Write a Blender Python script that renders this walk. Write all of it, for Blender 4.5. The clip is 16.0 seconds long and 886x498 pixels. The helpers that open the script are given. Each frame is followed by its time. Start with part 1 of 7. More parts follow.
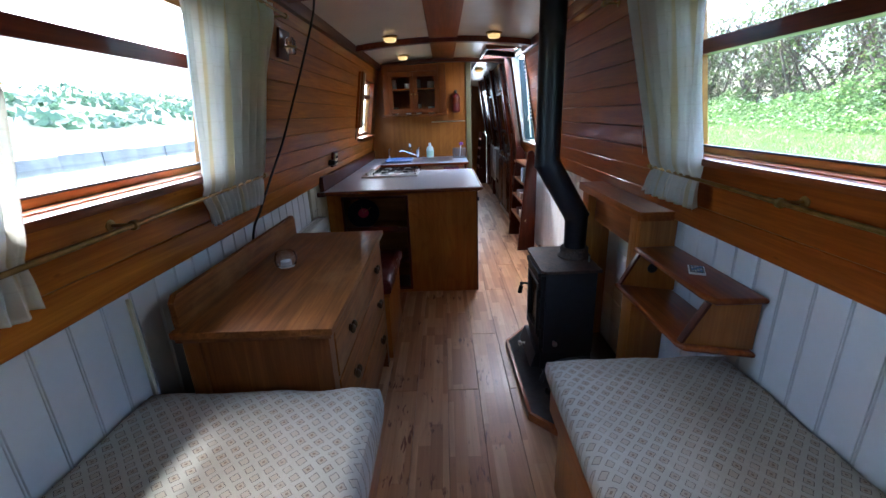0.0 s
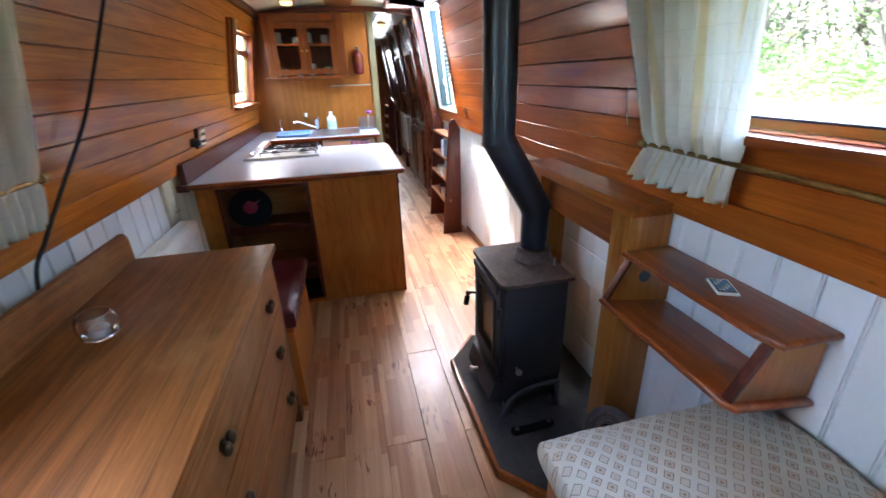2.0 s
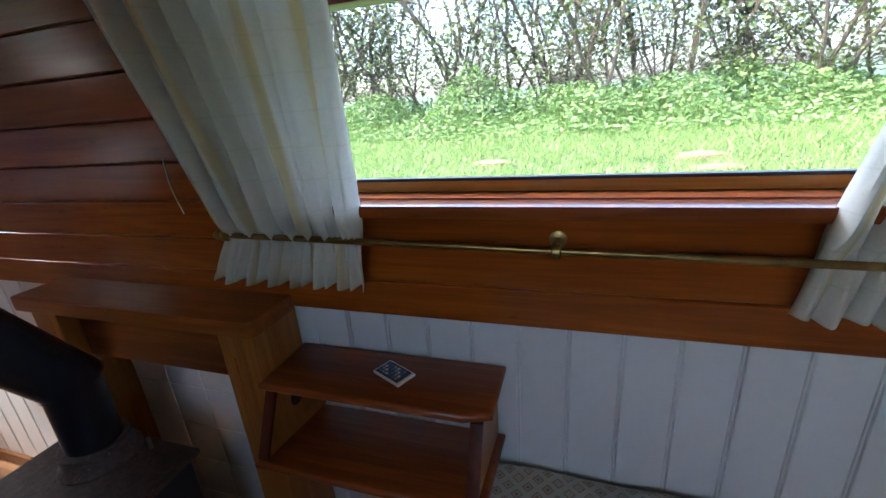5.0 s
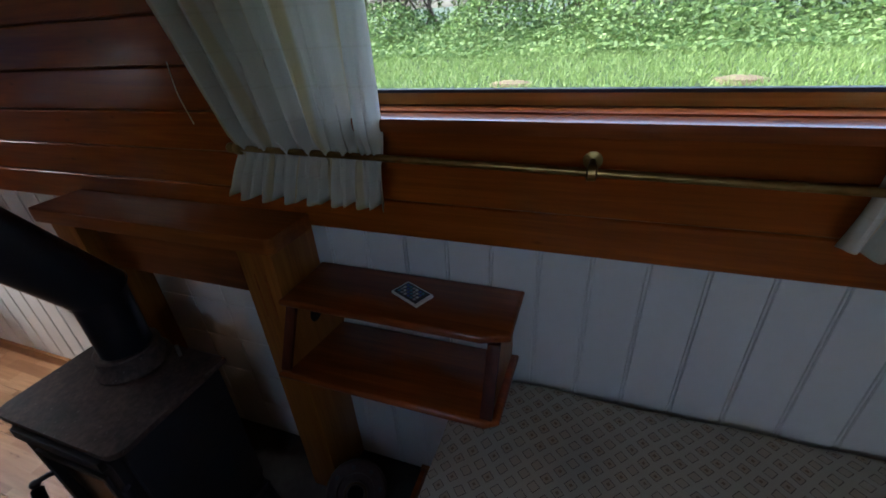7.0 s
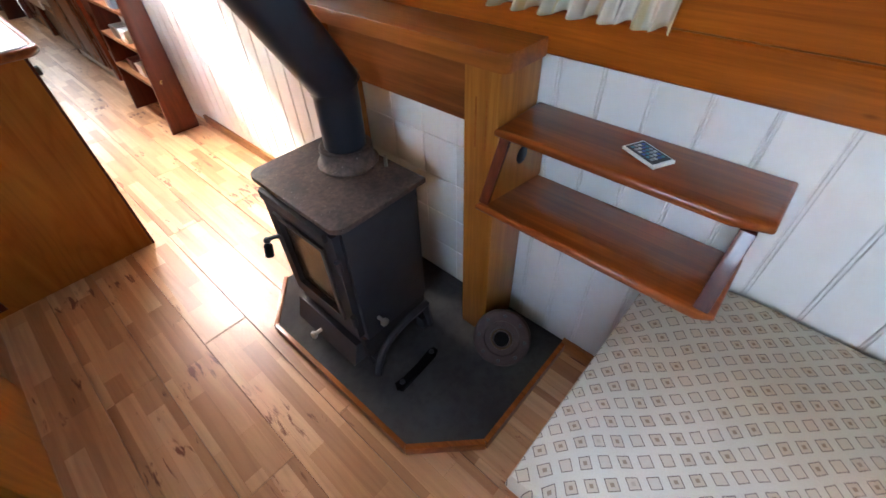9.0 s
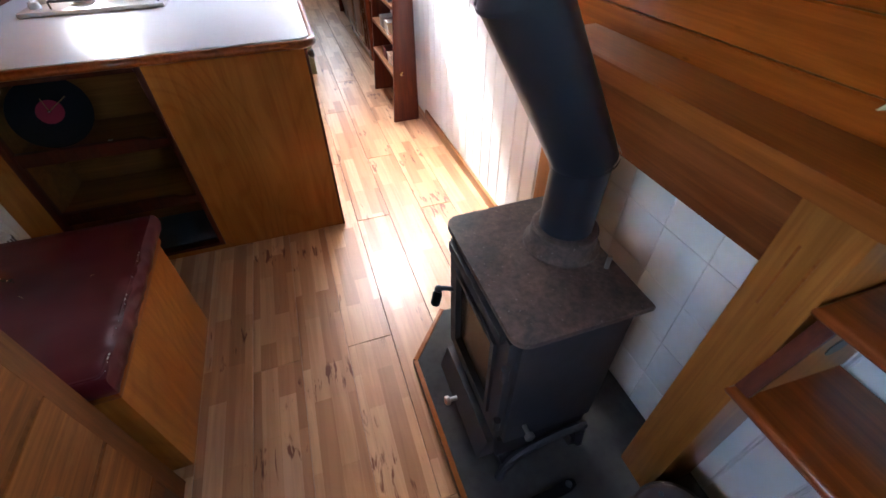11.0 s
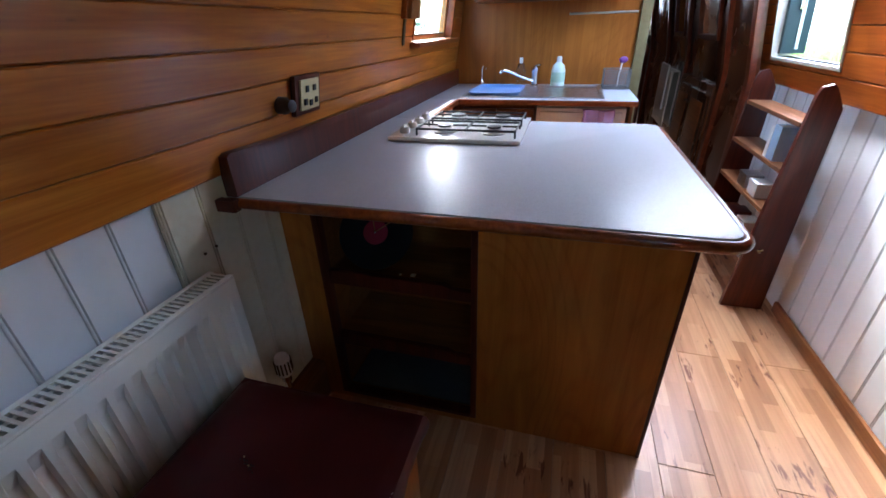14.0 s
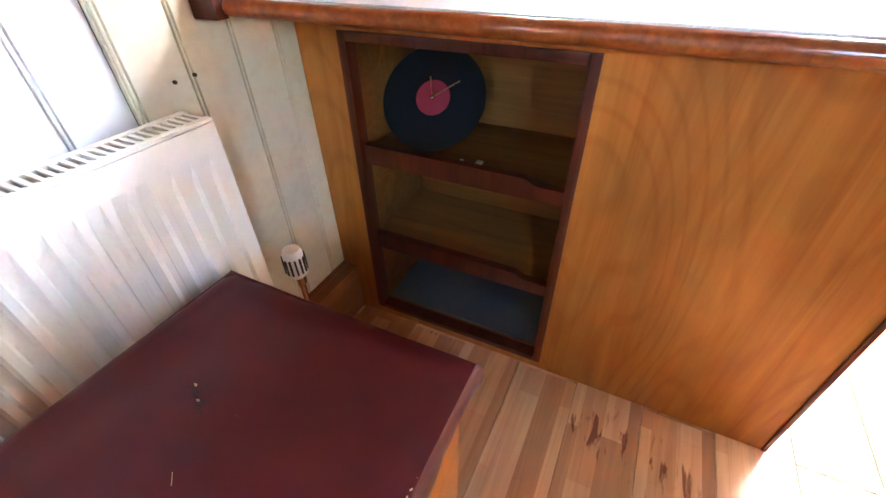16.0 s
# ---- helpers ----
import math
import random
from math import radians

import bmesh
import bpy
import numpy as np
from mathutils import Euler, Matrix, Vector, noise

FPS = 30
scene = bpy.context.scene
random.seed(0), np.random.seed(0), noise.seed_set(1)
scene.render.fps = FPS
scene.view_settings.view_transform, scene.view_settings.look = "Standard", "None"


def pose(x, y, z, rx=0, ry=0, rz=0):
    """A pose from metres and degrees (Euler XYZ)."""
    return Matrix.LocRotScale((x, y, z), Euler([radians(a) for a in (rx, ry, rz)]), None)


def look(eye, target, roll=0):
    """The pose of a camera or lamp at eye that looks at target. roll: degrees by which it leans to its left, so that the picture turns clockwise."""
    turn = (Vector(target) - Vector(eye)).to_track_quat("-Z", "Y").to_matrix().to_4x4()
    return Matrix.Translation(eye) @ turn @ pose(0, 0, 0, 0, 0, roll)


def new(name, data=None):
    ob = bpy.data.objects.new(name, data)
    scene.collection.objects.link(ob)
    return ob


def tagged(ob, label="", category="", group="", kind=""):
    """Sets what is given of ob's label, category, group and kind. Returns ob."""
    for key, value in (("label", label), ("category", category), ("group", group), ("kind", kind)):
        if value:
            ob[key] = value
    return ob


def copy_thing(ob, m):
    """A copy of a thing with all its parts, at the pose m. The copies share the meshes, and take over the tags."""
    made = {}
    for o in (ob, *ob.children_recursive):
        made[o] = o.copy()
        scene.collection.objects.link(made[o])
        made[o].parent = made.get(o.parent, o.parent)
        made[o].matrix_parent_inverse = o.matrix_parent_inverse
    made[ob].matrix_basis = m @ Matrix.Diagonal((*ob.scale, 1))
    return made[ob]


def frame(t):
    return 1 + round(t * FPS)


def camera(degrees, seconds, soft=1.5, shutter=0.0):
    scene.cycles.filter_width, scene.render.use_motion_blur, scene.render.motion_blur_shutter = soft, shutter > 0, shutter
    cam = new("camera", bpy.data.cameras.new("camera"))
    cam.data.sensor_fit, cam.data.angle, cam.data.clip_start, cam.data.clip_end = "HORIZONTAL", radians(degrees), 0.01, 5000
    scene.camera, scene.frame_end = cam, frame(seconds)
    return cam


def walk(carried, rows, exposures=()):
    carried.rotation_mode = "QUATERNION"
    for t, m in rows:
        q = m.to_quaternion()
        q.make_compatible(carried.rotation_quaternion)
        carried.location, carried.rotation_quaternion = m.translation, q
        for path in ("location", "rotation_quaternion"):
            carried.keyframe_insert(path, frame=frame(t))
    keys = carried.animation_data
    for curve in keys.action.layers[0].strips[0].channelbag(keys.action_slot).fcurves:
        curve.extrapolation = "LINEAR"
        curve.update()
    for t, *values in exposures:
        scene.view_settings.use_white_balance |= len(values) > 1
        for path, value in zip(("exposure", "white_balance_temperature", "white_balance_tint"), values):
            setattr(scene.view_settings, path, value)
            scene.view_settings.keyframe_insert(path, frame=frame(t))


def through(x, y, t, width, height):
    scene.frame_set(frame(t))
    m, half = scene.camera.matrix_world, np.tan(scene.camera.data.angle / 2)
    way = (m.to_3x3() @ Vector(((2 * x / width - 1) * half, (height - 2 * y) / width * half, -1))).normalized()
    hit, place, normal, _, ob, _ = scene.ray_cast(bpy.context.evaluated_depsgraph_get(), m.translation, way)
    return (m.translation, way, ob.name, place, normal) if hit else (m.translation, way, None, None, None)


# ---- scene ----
cam = camera(94.1, 16.0, 1.5, 0.2)
PATH = [
    (0, (-0.021, 0.524, 1.412), (-0.043, 2.425, 0.791), -2.1),
    (0.5, (0.008, 0.696, 1.4), (-0.031, 2.582, 0.736), -2.1),
    (1, (0.071, 0.871, 1.414), (-0.096, 2.733, 0.705), -1.1),
    (1.5, (0.018, 1.012, 1.406), (-0.044, 2.877, 0.687), 0.2),
    (2, (-0.051, 1.132, 1.391), (0.334, 2.934, 0.614), -2.1),
    (2.5, (0.01, 1.234, 1.359), (0.766, 2.856, 0.465), -2.5),
    (3, (0.128, 1.362, 1.352), (1.225, 2.755, 0.428), -2.9),
    (3.5, (0.212, 1.458, 1.348), (1.551, 2.591, 0.387), -3.9),
    (4, (0.189, 1.532, 1.381), (1.797, 2.354, 0.521), -5.9),
    (4.2, (0.159, 1.547, 1.386), (1.875, 2.261, 0.645), -4.9),
    (6.3, (0.205, 1.542, 1.444), (2.012, 2.107, 0.8), -4.3),
    (6.5, (0.197, 1.555, 1.421), (1.974, 2.134, 0.71), -4.0),
    (7, (0.188, 1.577, 1.386), (1.818, 2.199, 0.408), -3.6),
    (7.5, (0.175, 1.603, 1.343), (1.677, 2.236, 0.183), -3.3),
    (8, (0.153, 1.64, 1.307), (1.512, 2.339, 0.018), -2.9),
    (8.5, (0.105, 1.687, 1.281), (1.318, 2.539, -0.061), -1.8),
    (8.7, (0.088, 1.705, 1.277), (1.241, 2.613, -0.082), -1.8),
    (10.8, (0.206, 2.014, 1.269), (0.682, 3.39, -0.102), -2.0),
    (11, (0.185, 2.04, 1.285), (0.647, 3.44, -0.066), -0.9),
    (11.5, (0.125, 2.154, 1.326), (0.495, 3.707, 0.122), -1.4),
    (11.7, (0.081, 2.219, 1.36), (0.417, 3.858, 0.265), 0.1),
    (12, (0.096, 2.273, 1.37), (0.223, 4.002, 0.373), -1.3),
    (12.5, (0.1, 2.369, 1.39), (-0.133, 4.142, 0.495), 0.3),
    (13, (0.087, 2.437, 1.385), (-0.389, 4.179, 0.526), -1.3),
    (13.5, (0.013, 2.557, 1.342), (-0.492, 4.296, 0.492), -0.6),
    (14, (-0.121, 2.708, 1.269), (-0.625, 4.397, 0.324), -1.8),
    (14.5, (-0.195, 2.793, 1.169), (-0.764, 4.384, 0.098), -0.6),
    (15, (-0.213, 2.873, 1.116), (-0.844, 4.419, 0.015), -0.1),
    (15.5, (-0.227, 2.933, 1.04), (-0.9, 4.393, -0.15), -0.6),
    (16, (-0.238, 2.97, 0.988), (-0.94, 4.373, -0.251), -1.1),
]
BOW_WATTS, HATCH_WATTS = 0.06, 0.45
EXPOSURES = [(t, e, warm, 10) for t, e, warm in [
    (0.0, 4.5, 5350), (1.0, 4.85, 5550), (1.5, 5.2, 5750), (2.0, 5.85, 5700), (2.5, 5.65, 5600), (3.0, 5.5, 5500), (3.5, 5.5, 5700), (4.2, 5.15, 5800),
    (6.3, 2.85, 5800), (6.6, 2.85, 5800), (7.0, 3.2, 5800), (7.5, 4.65, 5800), (8.0, 5.65, 6300), (8.7, 6.25, 6500),
    (10.8, 6.0, 5800), (11.5, 5.65, 5900), (12.0, 5.75, 6050), (12.5, 5.35, 6000), (13.0, 5.05, 5950), (14.0, 4.85, 5350), (14.5, 4.95, 5250), (15.0, 6.25, 6000), (15.5, 7.3, 6050), (16.0, 7.95, 5900)]]
walk(cam, [(t, look(eye, target, roll)) for t, eye, target, roll in PATH], EXPOSURES)

# ---- light ----
SUN_WAY = Vector((0.34, -1.0, -1.28)).normalized()
world = bpy.data.worlds.new("sky")
scene.world = world
world.use_nodes = True
wn = world.node_tree
sky = wn.nodes.new("ShaderNodeTexSky")
sky.sky_type, sky.sun_disc = "NISHITA", False
sky.sun_elevation = math.asin(-SUN_WAY.z)
sky.sun_rotation = math.atan2(-SUN_WAY.x, -SUN_WAY.y)
sky.air_density, sky.dust_density = 1.0, 5.0
wn.links.new(sky.outputs[0], wn.nodes["Background"].inputs[0])
wn.nodes["Background"].inputs[1].default_value = 0.15
sun_data = bpy.data.lights.new("sun", "SUN")
sun_data.energy, sun_data.angle, sun_data.color = 0.65, radians(5.0), (1.0, 0.95, 0.87)
sun = new("sun", sun_data)
sun.matrix_world = look((0, 0, 30), Vector((0, 0, 30)) + SUN_WAY)


# ---- materials ----
def shader(name, rough=0.5, metal=0.0, coat=0.0, color=None, spec=0.5):
    m = bpy.data.materials.new(name)
    m.use_nodes = True
    nt = m.node_tree
    b = nt.nodes["Principled BSDF"]
    b.inputs["Roughness"].default_value = rough
    b.inputs["Metallic"].default_value = metal
    b.inputs["Coat Weight"].default_value = coat
    b.inputs["Coat Roughness"].default_value = 0.12
    b.inputs["Specular IOR Level"].default_value = spec
    if color:
        b.inputs["Base Color"].default_value = (*color, 1)
    return m, nt, b


def ramp(nt, source, stops):
    r = nt.nodes.new("ShaderNodeValToRGB")
    while len(r.color_ramp.elements) < len(stops):
        r.color_ramp.elements.new(0.5)
    for e, (p, c) in zip(r.color_ramp.elements, stops):
        e.position, e.color = p, (*c, 1)
    nt.links.new(source, r.inputs[0])
    return r.outputs[0]


def coords(nt, scale, spread=0.0):
    """Object coordinates, stretched; spread moves the pattern from piece to piece."""
    tc = nt.nodes.new("ShaderNodeTexCoord")
    mp = nt.nodes.new("ShaderNodeMapping")
    mp.inputs["Scale"].default_value = scale
    src = tc.outputs["Object"]
    if spread:
        oi = nt.nodes.new("ShaderNodeObjectInfo")
        mul = nt.nodes.new("ShaderNodeVectorMath")
        mul.operation = "MULTIPLY_ADD"
        nt.links.new(oi.outputs["Random"], mul.inputs[0])
        mul.inputs[1].default_value = (spread, spread * 1.7, spread * 2.3)
        nt.links.new(src, mul.inputs[2])
        src = mul.outputs[0]
    nt.links.new(src, mp.inputs[0])
    return mp.outputs[0]


def noise_tex(nt, vec, scale, detail=4.0, rough=0.55, distort=0.0):
    n = nt.nodes.new("ShaderNodeTexNoise")
    nt.links.new(vec, n.inputs["Vector"])
    n.inputs["Scale"].default_value, n.inputs["Detail"].default_value = scale, detail
    n.inputs["Roughness"].default_value, n.inputs["Distortion"].default_value = rough, distort
    return n.outputs["Fac"]


def mixed(nt, kind, fac, a, b):
    mx = nt.nodes.new("ShaderNodeMix")
    mx.data_type, mx.blend_type = "RGBA", kind
    for sock, v in ((mx.inputs[0], fac), (mx.inputs[6], a), (mx.inputs[7], b)):
        if isinstance(v, (int, float)):
            sock.default_value = v
        elif isinstance(v, tuple):
            sock.default_value = (*v, 1)
        else:
            nt.links.new(v, sock)
    return mx.outputs[2]


def bumped(nt, b, height, strength, distance=0.002):
    bp = nt.nodes.new("ShaderNodeBump")
    bp.inputs["Strength"].default_value, bp.inputs["Distance"].default_value = strength, distance
    nt.links.new(height, bp.inputs["Height"])
    nt.links.new(bp.outputs[0], b.inputs["Normal"])


def roughened(nt, b, fac, low, high):
    mr = nt.nodes.new("ShaderNodeMapRange")
    nt.links.new(fac, mr.inputs[0])
    mr.inputs[3].default_value, mr.inputs[4].default_value = low, high
    nt.links.new(mr.outputs[0], b.inputs["Roughness"])


def wood(name, dark, light, axis, rough=0.35, coat=0.3, grain=1.0, vary=0.35, knots=0.0, streak=0.45, swirl=1.2, rings=0.0, wear=0.0):
    """Varnished timber with its grain along one axis."""
    m, nt, b = shader(name, rough, coat=coat, spec=0.2)
    i = "xyz".index(axis)
    sc = [26.0 * grain] * 3
    sc[i] = 1.6 * grain
    v = coords(nt, sc, 7.0)
    band = noise_tex(nt, v, 1.0, 6, 0.6, swirl)
    base = ramp(nt, band, [(0.3, dark), (0.52, tuple((p + q) / 2 for p, q in zip(dark, light))), (0.72, light)])
    sf = [160.0] * 3
    sf[i] = 5.0
    fine = noise_tex(nt, coords(nt, sf, 3.0), 1.0, 3, 0.6)
    c = mixed(nt, "MULTIPLY", streak, base, ramp(nt, fine, [(0.3, (0.55, 0.5, 0.45)), (0.65, (1, 1, 1))]))
    cloud = noise_tex(nt, coords(nt, (3, 3, 3), 5.0), 1.0, 3)
    c = mixed(nt, "MULTIPLY", 0.5, c, ramp(nt, cloud, [(0.3, (0.62, 0.55, 0.5)), (0.7, (1.05, 1.0, 0.95))]))
    if rings:
        rs = [2.2] * 3
        rs[i] = 0.75
        field = noise_tex(nt, coords(nt, rs, 5.0), 1.0, 2, 0.4, 0.5)
        wave = nt.nodes.new("ShaderNodeMath")
        wave.operation = "MULTIPLY"
        wave.inputs[1].default_value = 150.0
        nt.links.new(field, wave.inputs[0])
        sine = nt.nodes.new("ShaderNodeMath")
        sine.operation = "SINE"
        nt.links.new(wave.outputs[0], sine.inputs[0])
        c = mixed(nt, "MULTIPLY", rings, c, ramp(nt, sine.outputs[0], [(0.0, (1, 1, 1)), (0.55, (0.95, 0.93, 0.9)), (0.95, (0.62, 0.52, 0.42))]))
    if wear:
        rub = noise_tex(nt, coords(nt, (3.5, 2.0, 3.5)), 1.0, 7, 0.65)
        c = mixed(nt, "MIX", ramp(nt, rub, [(0.52, (0, 0, 0)), (0.72, (wear, wear, wear))]), c, (0.33, 0.16, 0.055))
    oi = nt.nodes.new("ShaderNodeObjectInfo")
    tone = ramp(nt, oi.outputs["Random"], [(0.0, (1 - vary, 1 - vary * 1.15, 1 - vary * 1.3)), (1.0, (1.08, 1.05, 1.0))])
    c = mixed(nt, "MULTIPLY", 1.0, c, tone)
    if knots:
        vo = nt.nodes.new("ShaderNodeTexVoronoi")
        vs = [3.2] * 3
        vs[i] = 1.3
        nt.links.new(coords(nt, vs, 9.0), vo.inputs["Vector"])
        c = mixed(nt, "MULTIPLY", knots, c, ramp(nt, vo.outputs["Distance"], [(0.03, (0.25, 0.14, 0.08)), (0.09, (1, 1, 1))]))
    nt.links.new(c, b.inputs["Base Color"])
    roughened(nt, b, cloud, rough * 0.75, rough * 1.35)
    bumped(nt, b, fine, 0.12, 0.001)
    return m


def painted(name, color, rough=0.4, dirt=(0.75, 0.7, 0.6), amount=0.35, coat=0.0, fine=0.08):
    m, nt, b = shader(name, rough, coat=coat)
    big = noise_tex(nt, coords(nt, (2.2, 2.2, 2.2), 4.0), 1.0, 5, 0.6)
    small = noise_tex(nt, coords(nt, (40, 40, 40), 4.0), 1.0, 4)
    c = mixed(nt, "MULTIPLY", amount, color, ramp(nt, big, [(0.35, dirt), (0.62, (1, 1, 1))]))
    c = mixed(nt, "MULTIPLY", amount * 0.5, c, ramp(nt, small, [(0.32, dirt), (0.55, (1, 1, 1))]))
    nt.links.new(c, b.inputs["Base Color"])
    roughened(nt, b, big, rough * 1.3, rough * 0.8)
    bumped(nt, b, small, fine, 0.001)
    return m


def metal(name, color, rough=0.3, wear=0.3, metallic=1.0):
    m, nt, b = shader(name, rough, metallic)
    n = noise_tex(nt, coords(nt, (30, 30, 30), 3.0), 1.0, 5)
    nt.links.new(mixed(nt, "MULTIPLY", wear, color, ramp(nt, n, [(0.35, (0.45, 0.4, 0.33)), (0.65, (1, 1, 1))])), b.inputs["Base Color"])
    roughened(nt, b, n, rough * 1.6, rough * 0.7)
    return m


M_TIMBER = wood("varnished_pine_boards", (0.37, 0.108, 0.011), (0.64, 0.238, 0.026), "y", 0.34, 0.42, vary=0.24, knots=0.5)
# right wall's copy of the pine: its weaker light put in as darker, redder colour
M_TIMBER_SHADED = wood("redder_shaded_boards", (0.3, 0.066, 0.007), (0.52, 0.145, 0.014), "y", 0.34, 0.42, vary=0.24, knots=0.5)
M_FRAME = wood("mahogany_trim", (0.09, 0.018, 0.007), (0.2, 0.045, 0.015), "y", 0.3, 0.4, vary=0.2)
M_SILL = wood("varnished_sill", (0.2, 0.048, 0.012), (0.38, 0.11, 0.026), "y", 0.34, 0.6)
M_REDWOOD_Z = wood("red_mahogany_upright", (0.06, 0.010, 0.004), (0.12, 0.023, 0.007), "z", 0.4, 0.35, vary=0.15)
M_TREAD = wood("worn_tread", (0.22, 0.09, 0.035), (0.42, 0.2, 0.09), "y", 0.45, 0.1)
M_PLY = wood("stained_plywood", (0.35, 0.11, 0.015), (0.5, 0.185, 0.027), "z", 0.34, 0.12, grain=0.5, vary=0.08, streak=0.18, swirl=2.0, rings=0.27)
# inner ply kept darker than the front: some of the recess's shade is in its colour
M_PLY_IN = wood("shaded_recess_plywood", (0.18, 0.072, 0.015), (0.31, 0.135, 0.032), "x", 0.5, 0.05, grain=0.6, vary=0.1)
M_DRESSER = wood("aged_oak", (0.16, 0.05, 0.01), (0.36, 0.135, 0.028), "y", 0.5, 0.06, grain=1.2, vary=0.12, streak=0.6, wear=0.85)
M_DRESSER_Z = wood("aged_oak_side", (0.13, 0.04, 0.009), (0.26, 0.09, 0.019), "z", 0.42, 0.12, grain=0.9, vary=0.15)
M_OAKPOST = wood("golden_oak_post", (0.33, 0.118, 0.02), (0.5, 0.2, 0.042), "z", 0.36, 0.3, vary=0.15)
M_GOLDFRAME = wood("golden_window_frame", (0.36, 0.16, 0.035), (0.54, 0.27, 0.075), "y", 0.3, 0.4, vary=0.1)
M_MANTEL = wood("mantel_oak", (0.25, 0.066, 0.01), (0.43, 0.135, 0.022), "y", 0.33, 0.3, vary=0.15)
M_FRIEZE = wood("frieze_board", (0.17, 0.046, 0.011), (0.32, 0.1, 0.024), "y", 0.33, 0.35, vary=0.1)
M_SHELF = wood("shelf_mahogany", (0.18, 0.038, 0.007), (0.35, 0.092, 0.015), "y", 0.36, 0.5, vary=0.2)
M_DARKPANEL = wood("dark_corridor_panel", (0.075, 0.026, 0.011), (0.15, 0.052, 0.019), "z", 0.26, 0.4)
M_BULK = wood("bulkhead_ply", (0.27, 0.088, 0.012), (0.4, 0.145, 0.022), "z", 0.38, 0.12, grain=0.45, vary=0.05, streak=0.15, swirl=2.0, rings=0.15)
M_CAB = wood("kitchen_cabinet_wood", (0.105, 0.025, 0.004), (0.2, 0.058, 0.009), "z", 0.36, 0.2, vary=0.15)
M_SKIRT = wood("skirting_oak", (0.24, 0.1, 0.03), (0.4, 0.18, 0.06), "y", 0.4, 0.2)
M_WHITE = painted("white_gloss_boarding", (0.68, 0.69, 0.69), 0.32, (0.72, 0.66, 0.52), 0.13, coat=0.15)
M_CREAM = painted("cream_boarding", (0.62, 0.57, 0.42), 0.35, (0.7, 0.6, 0.42), 0.35)
M_CEIL = painted("cream_ceiling_panel", (0.66, 0.6, 0.46), 0.3, (0.8, 0.72, 0.55), 0.3, coat=0.2)
M_RAD = painted("radiator_enamel", (0.78, 0.75, 0.66), 0.28, (0.75, 0.65, 0.45), 0.05, coat=0.2, fine=0.02)
M_ENAMEL = painted("white_enamel", (0.8, 0.79, 0.74), 0.18, (0.75, 0.65, 0.5), 0.12, coat=0.4, fine=0.02)
M_TILE = painted("white_glazed_tile", (0.72, 0.74, 0.74), 0.15, (0.7, 0.68, 0.62), 0.25, coat=0.5, fine=0.02)
M_GROUT = painted("grout", (0.6, 0.6, 0.57), 0.8, (0.5, 0.45, 0.4), 0.5)
M_HULL = painted("hull_steel", (0.03, 0.05, 0.04), 0.5)
M_IRON = painted("black_stove_iron", (0.026, 0.027, 0.031), 0.55, (0.6, 0.5, 0.45), 0.6, fine=0.5)


def scorched():
    """Bare cast iron that has burnt and rusted: brown clouds, dark burns and pale ash specks."""
    m, nt, b = shader("scorched_stove_top", 0.5, spec=0.4)
    cloud = noise_tex(nt, coords(nt, (9, 9, 9)), 1.0, 6, 0.65, 0.6)
    c = ramp(nt, cloud, [(0.3, (0.035, 0.03, 0.029)), (0.5, (0.085, 0.058, 0.046)), (0.7, (0.15, 0.095, 0.07))])
    fine = noise_tex(nt, coords(nt, (90, 90, 90)), 1.0, 4, 0.6)
    c = mixed(nt, "MULTIPLY", 0.8, c, ramp(nt, fine, [(0.35, (0.5, 0.47, 0.46)), (0.62, (1.1, 1.05, 1.0))]))
    speck = noise_tex(nt, coords(nt, (150, 150, 150), 2.0), 1.0, 1)
    c = mixed(nt, "MIX", ramp(nt, speck, [(0.71, (0, 0, 0)), (0.76, (0.5, 0.5, 0.5))]), c, (0.3, 0.26, 0.22))
    nt.links.new(c, b.inputs["Base Color"])
    roughened(nt, b, cloud, 0.38, 0.68)
    bumped(nt, b, fine, 0.5, 0.001)
    return m


M_IRON_TOP = scorched()
M_PIPE = painted("black_flue_enamel", (0.012, 0.0145, 0.019), 0.34, (0.6, 0.6, 0.6), 0.4, fine=0.15)
M_SLATE = painted("black_hearth_slate", (0.05, 0.046, 0.043), 0.8, (0.45, 0.4, 0.38), 0.9, fine=0.6)
M_BRASS = metal("aged_brass", (0.4, 0.27, 0.1), 0.34, 0.6)
M_CHROME = metal("chrome", (0.78, 0.78, 0.78), 0.12, 0.12)
M_STEEL = metal("brushed_steel", (0.5, 0.49, 0.47), 0.32, 0.3)
M_DARKMETAL = metal("dark_bronze_knob", (0.09, 0.06, 0.035), 0.4, 0.5)
M_BLACK = shader("black_plastic", 0.4, color=(0.012, 0.012, 0.013))[0]
M_RUBBER = shader("black_rubber_cable", 0.6, color=(0.01, 0.01, 0.01))[0]
M_WHITEPL = painted("white_plastic", (0.75, 0.73, 0.68), 0.4)
M_ALU = metal("pale_aluminium", (0.62, 0.6, 0.55), 0.3, 0.3)
M_SEAL = shader("dark_glazing_seal", 0.4, color=(0.02, 0.025, 0.04))[0]


def glass(name, tint=(1, 1, 1), rough=0.0):
    m, nt, b = shader(name, rough, color=tint)
    b.inputs["Transmission Weight"].default_value = 1.0
    b.inputs["IOR"].default_value = 1.45
    return m


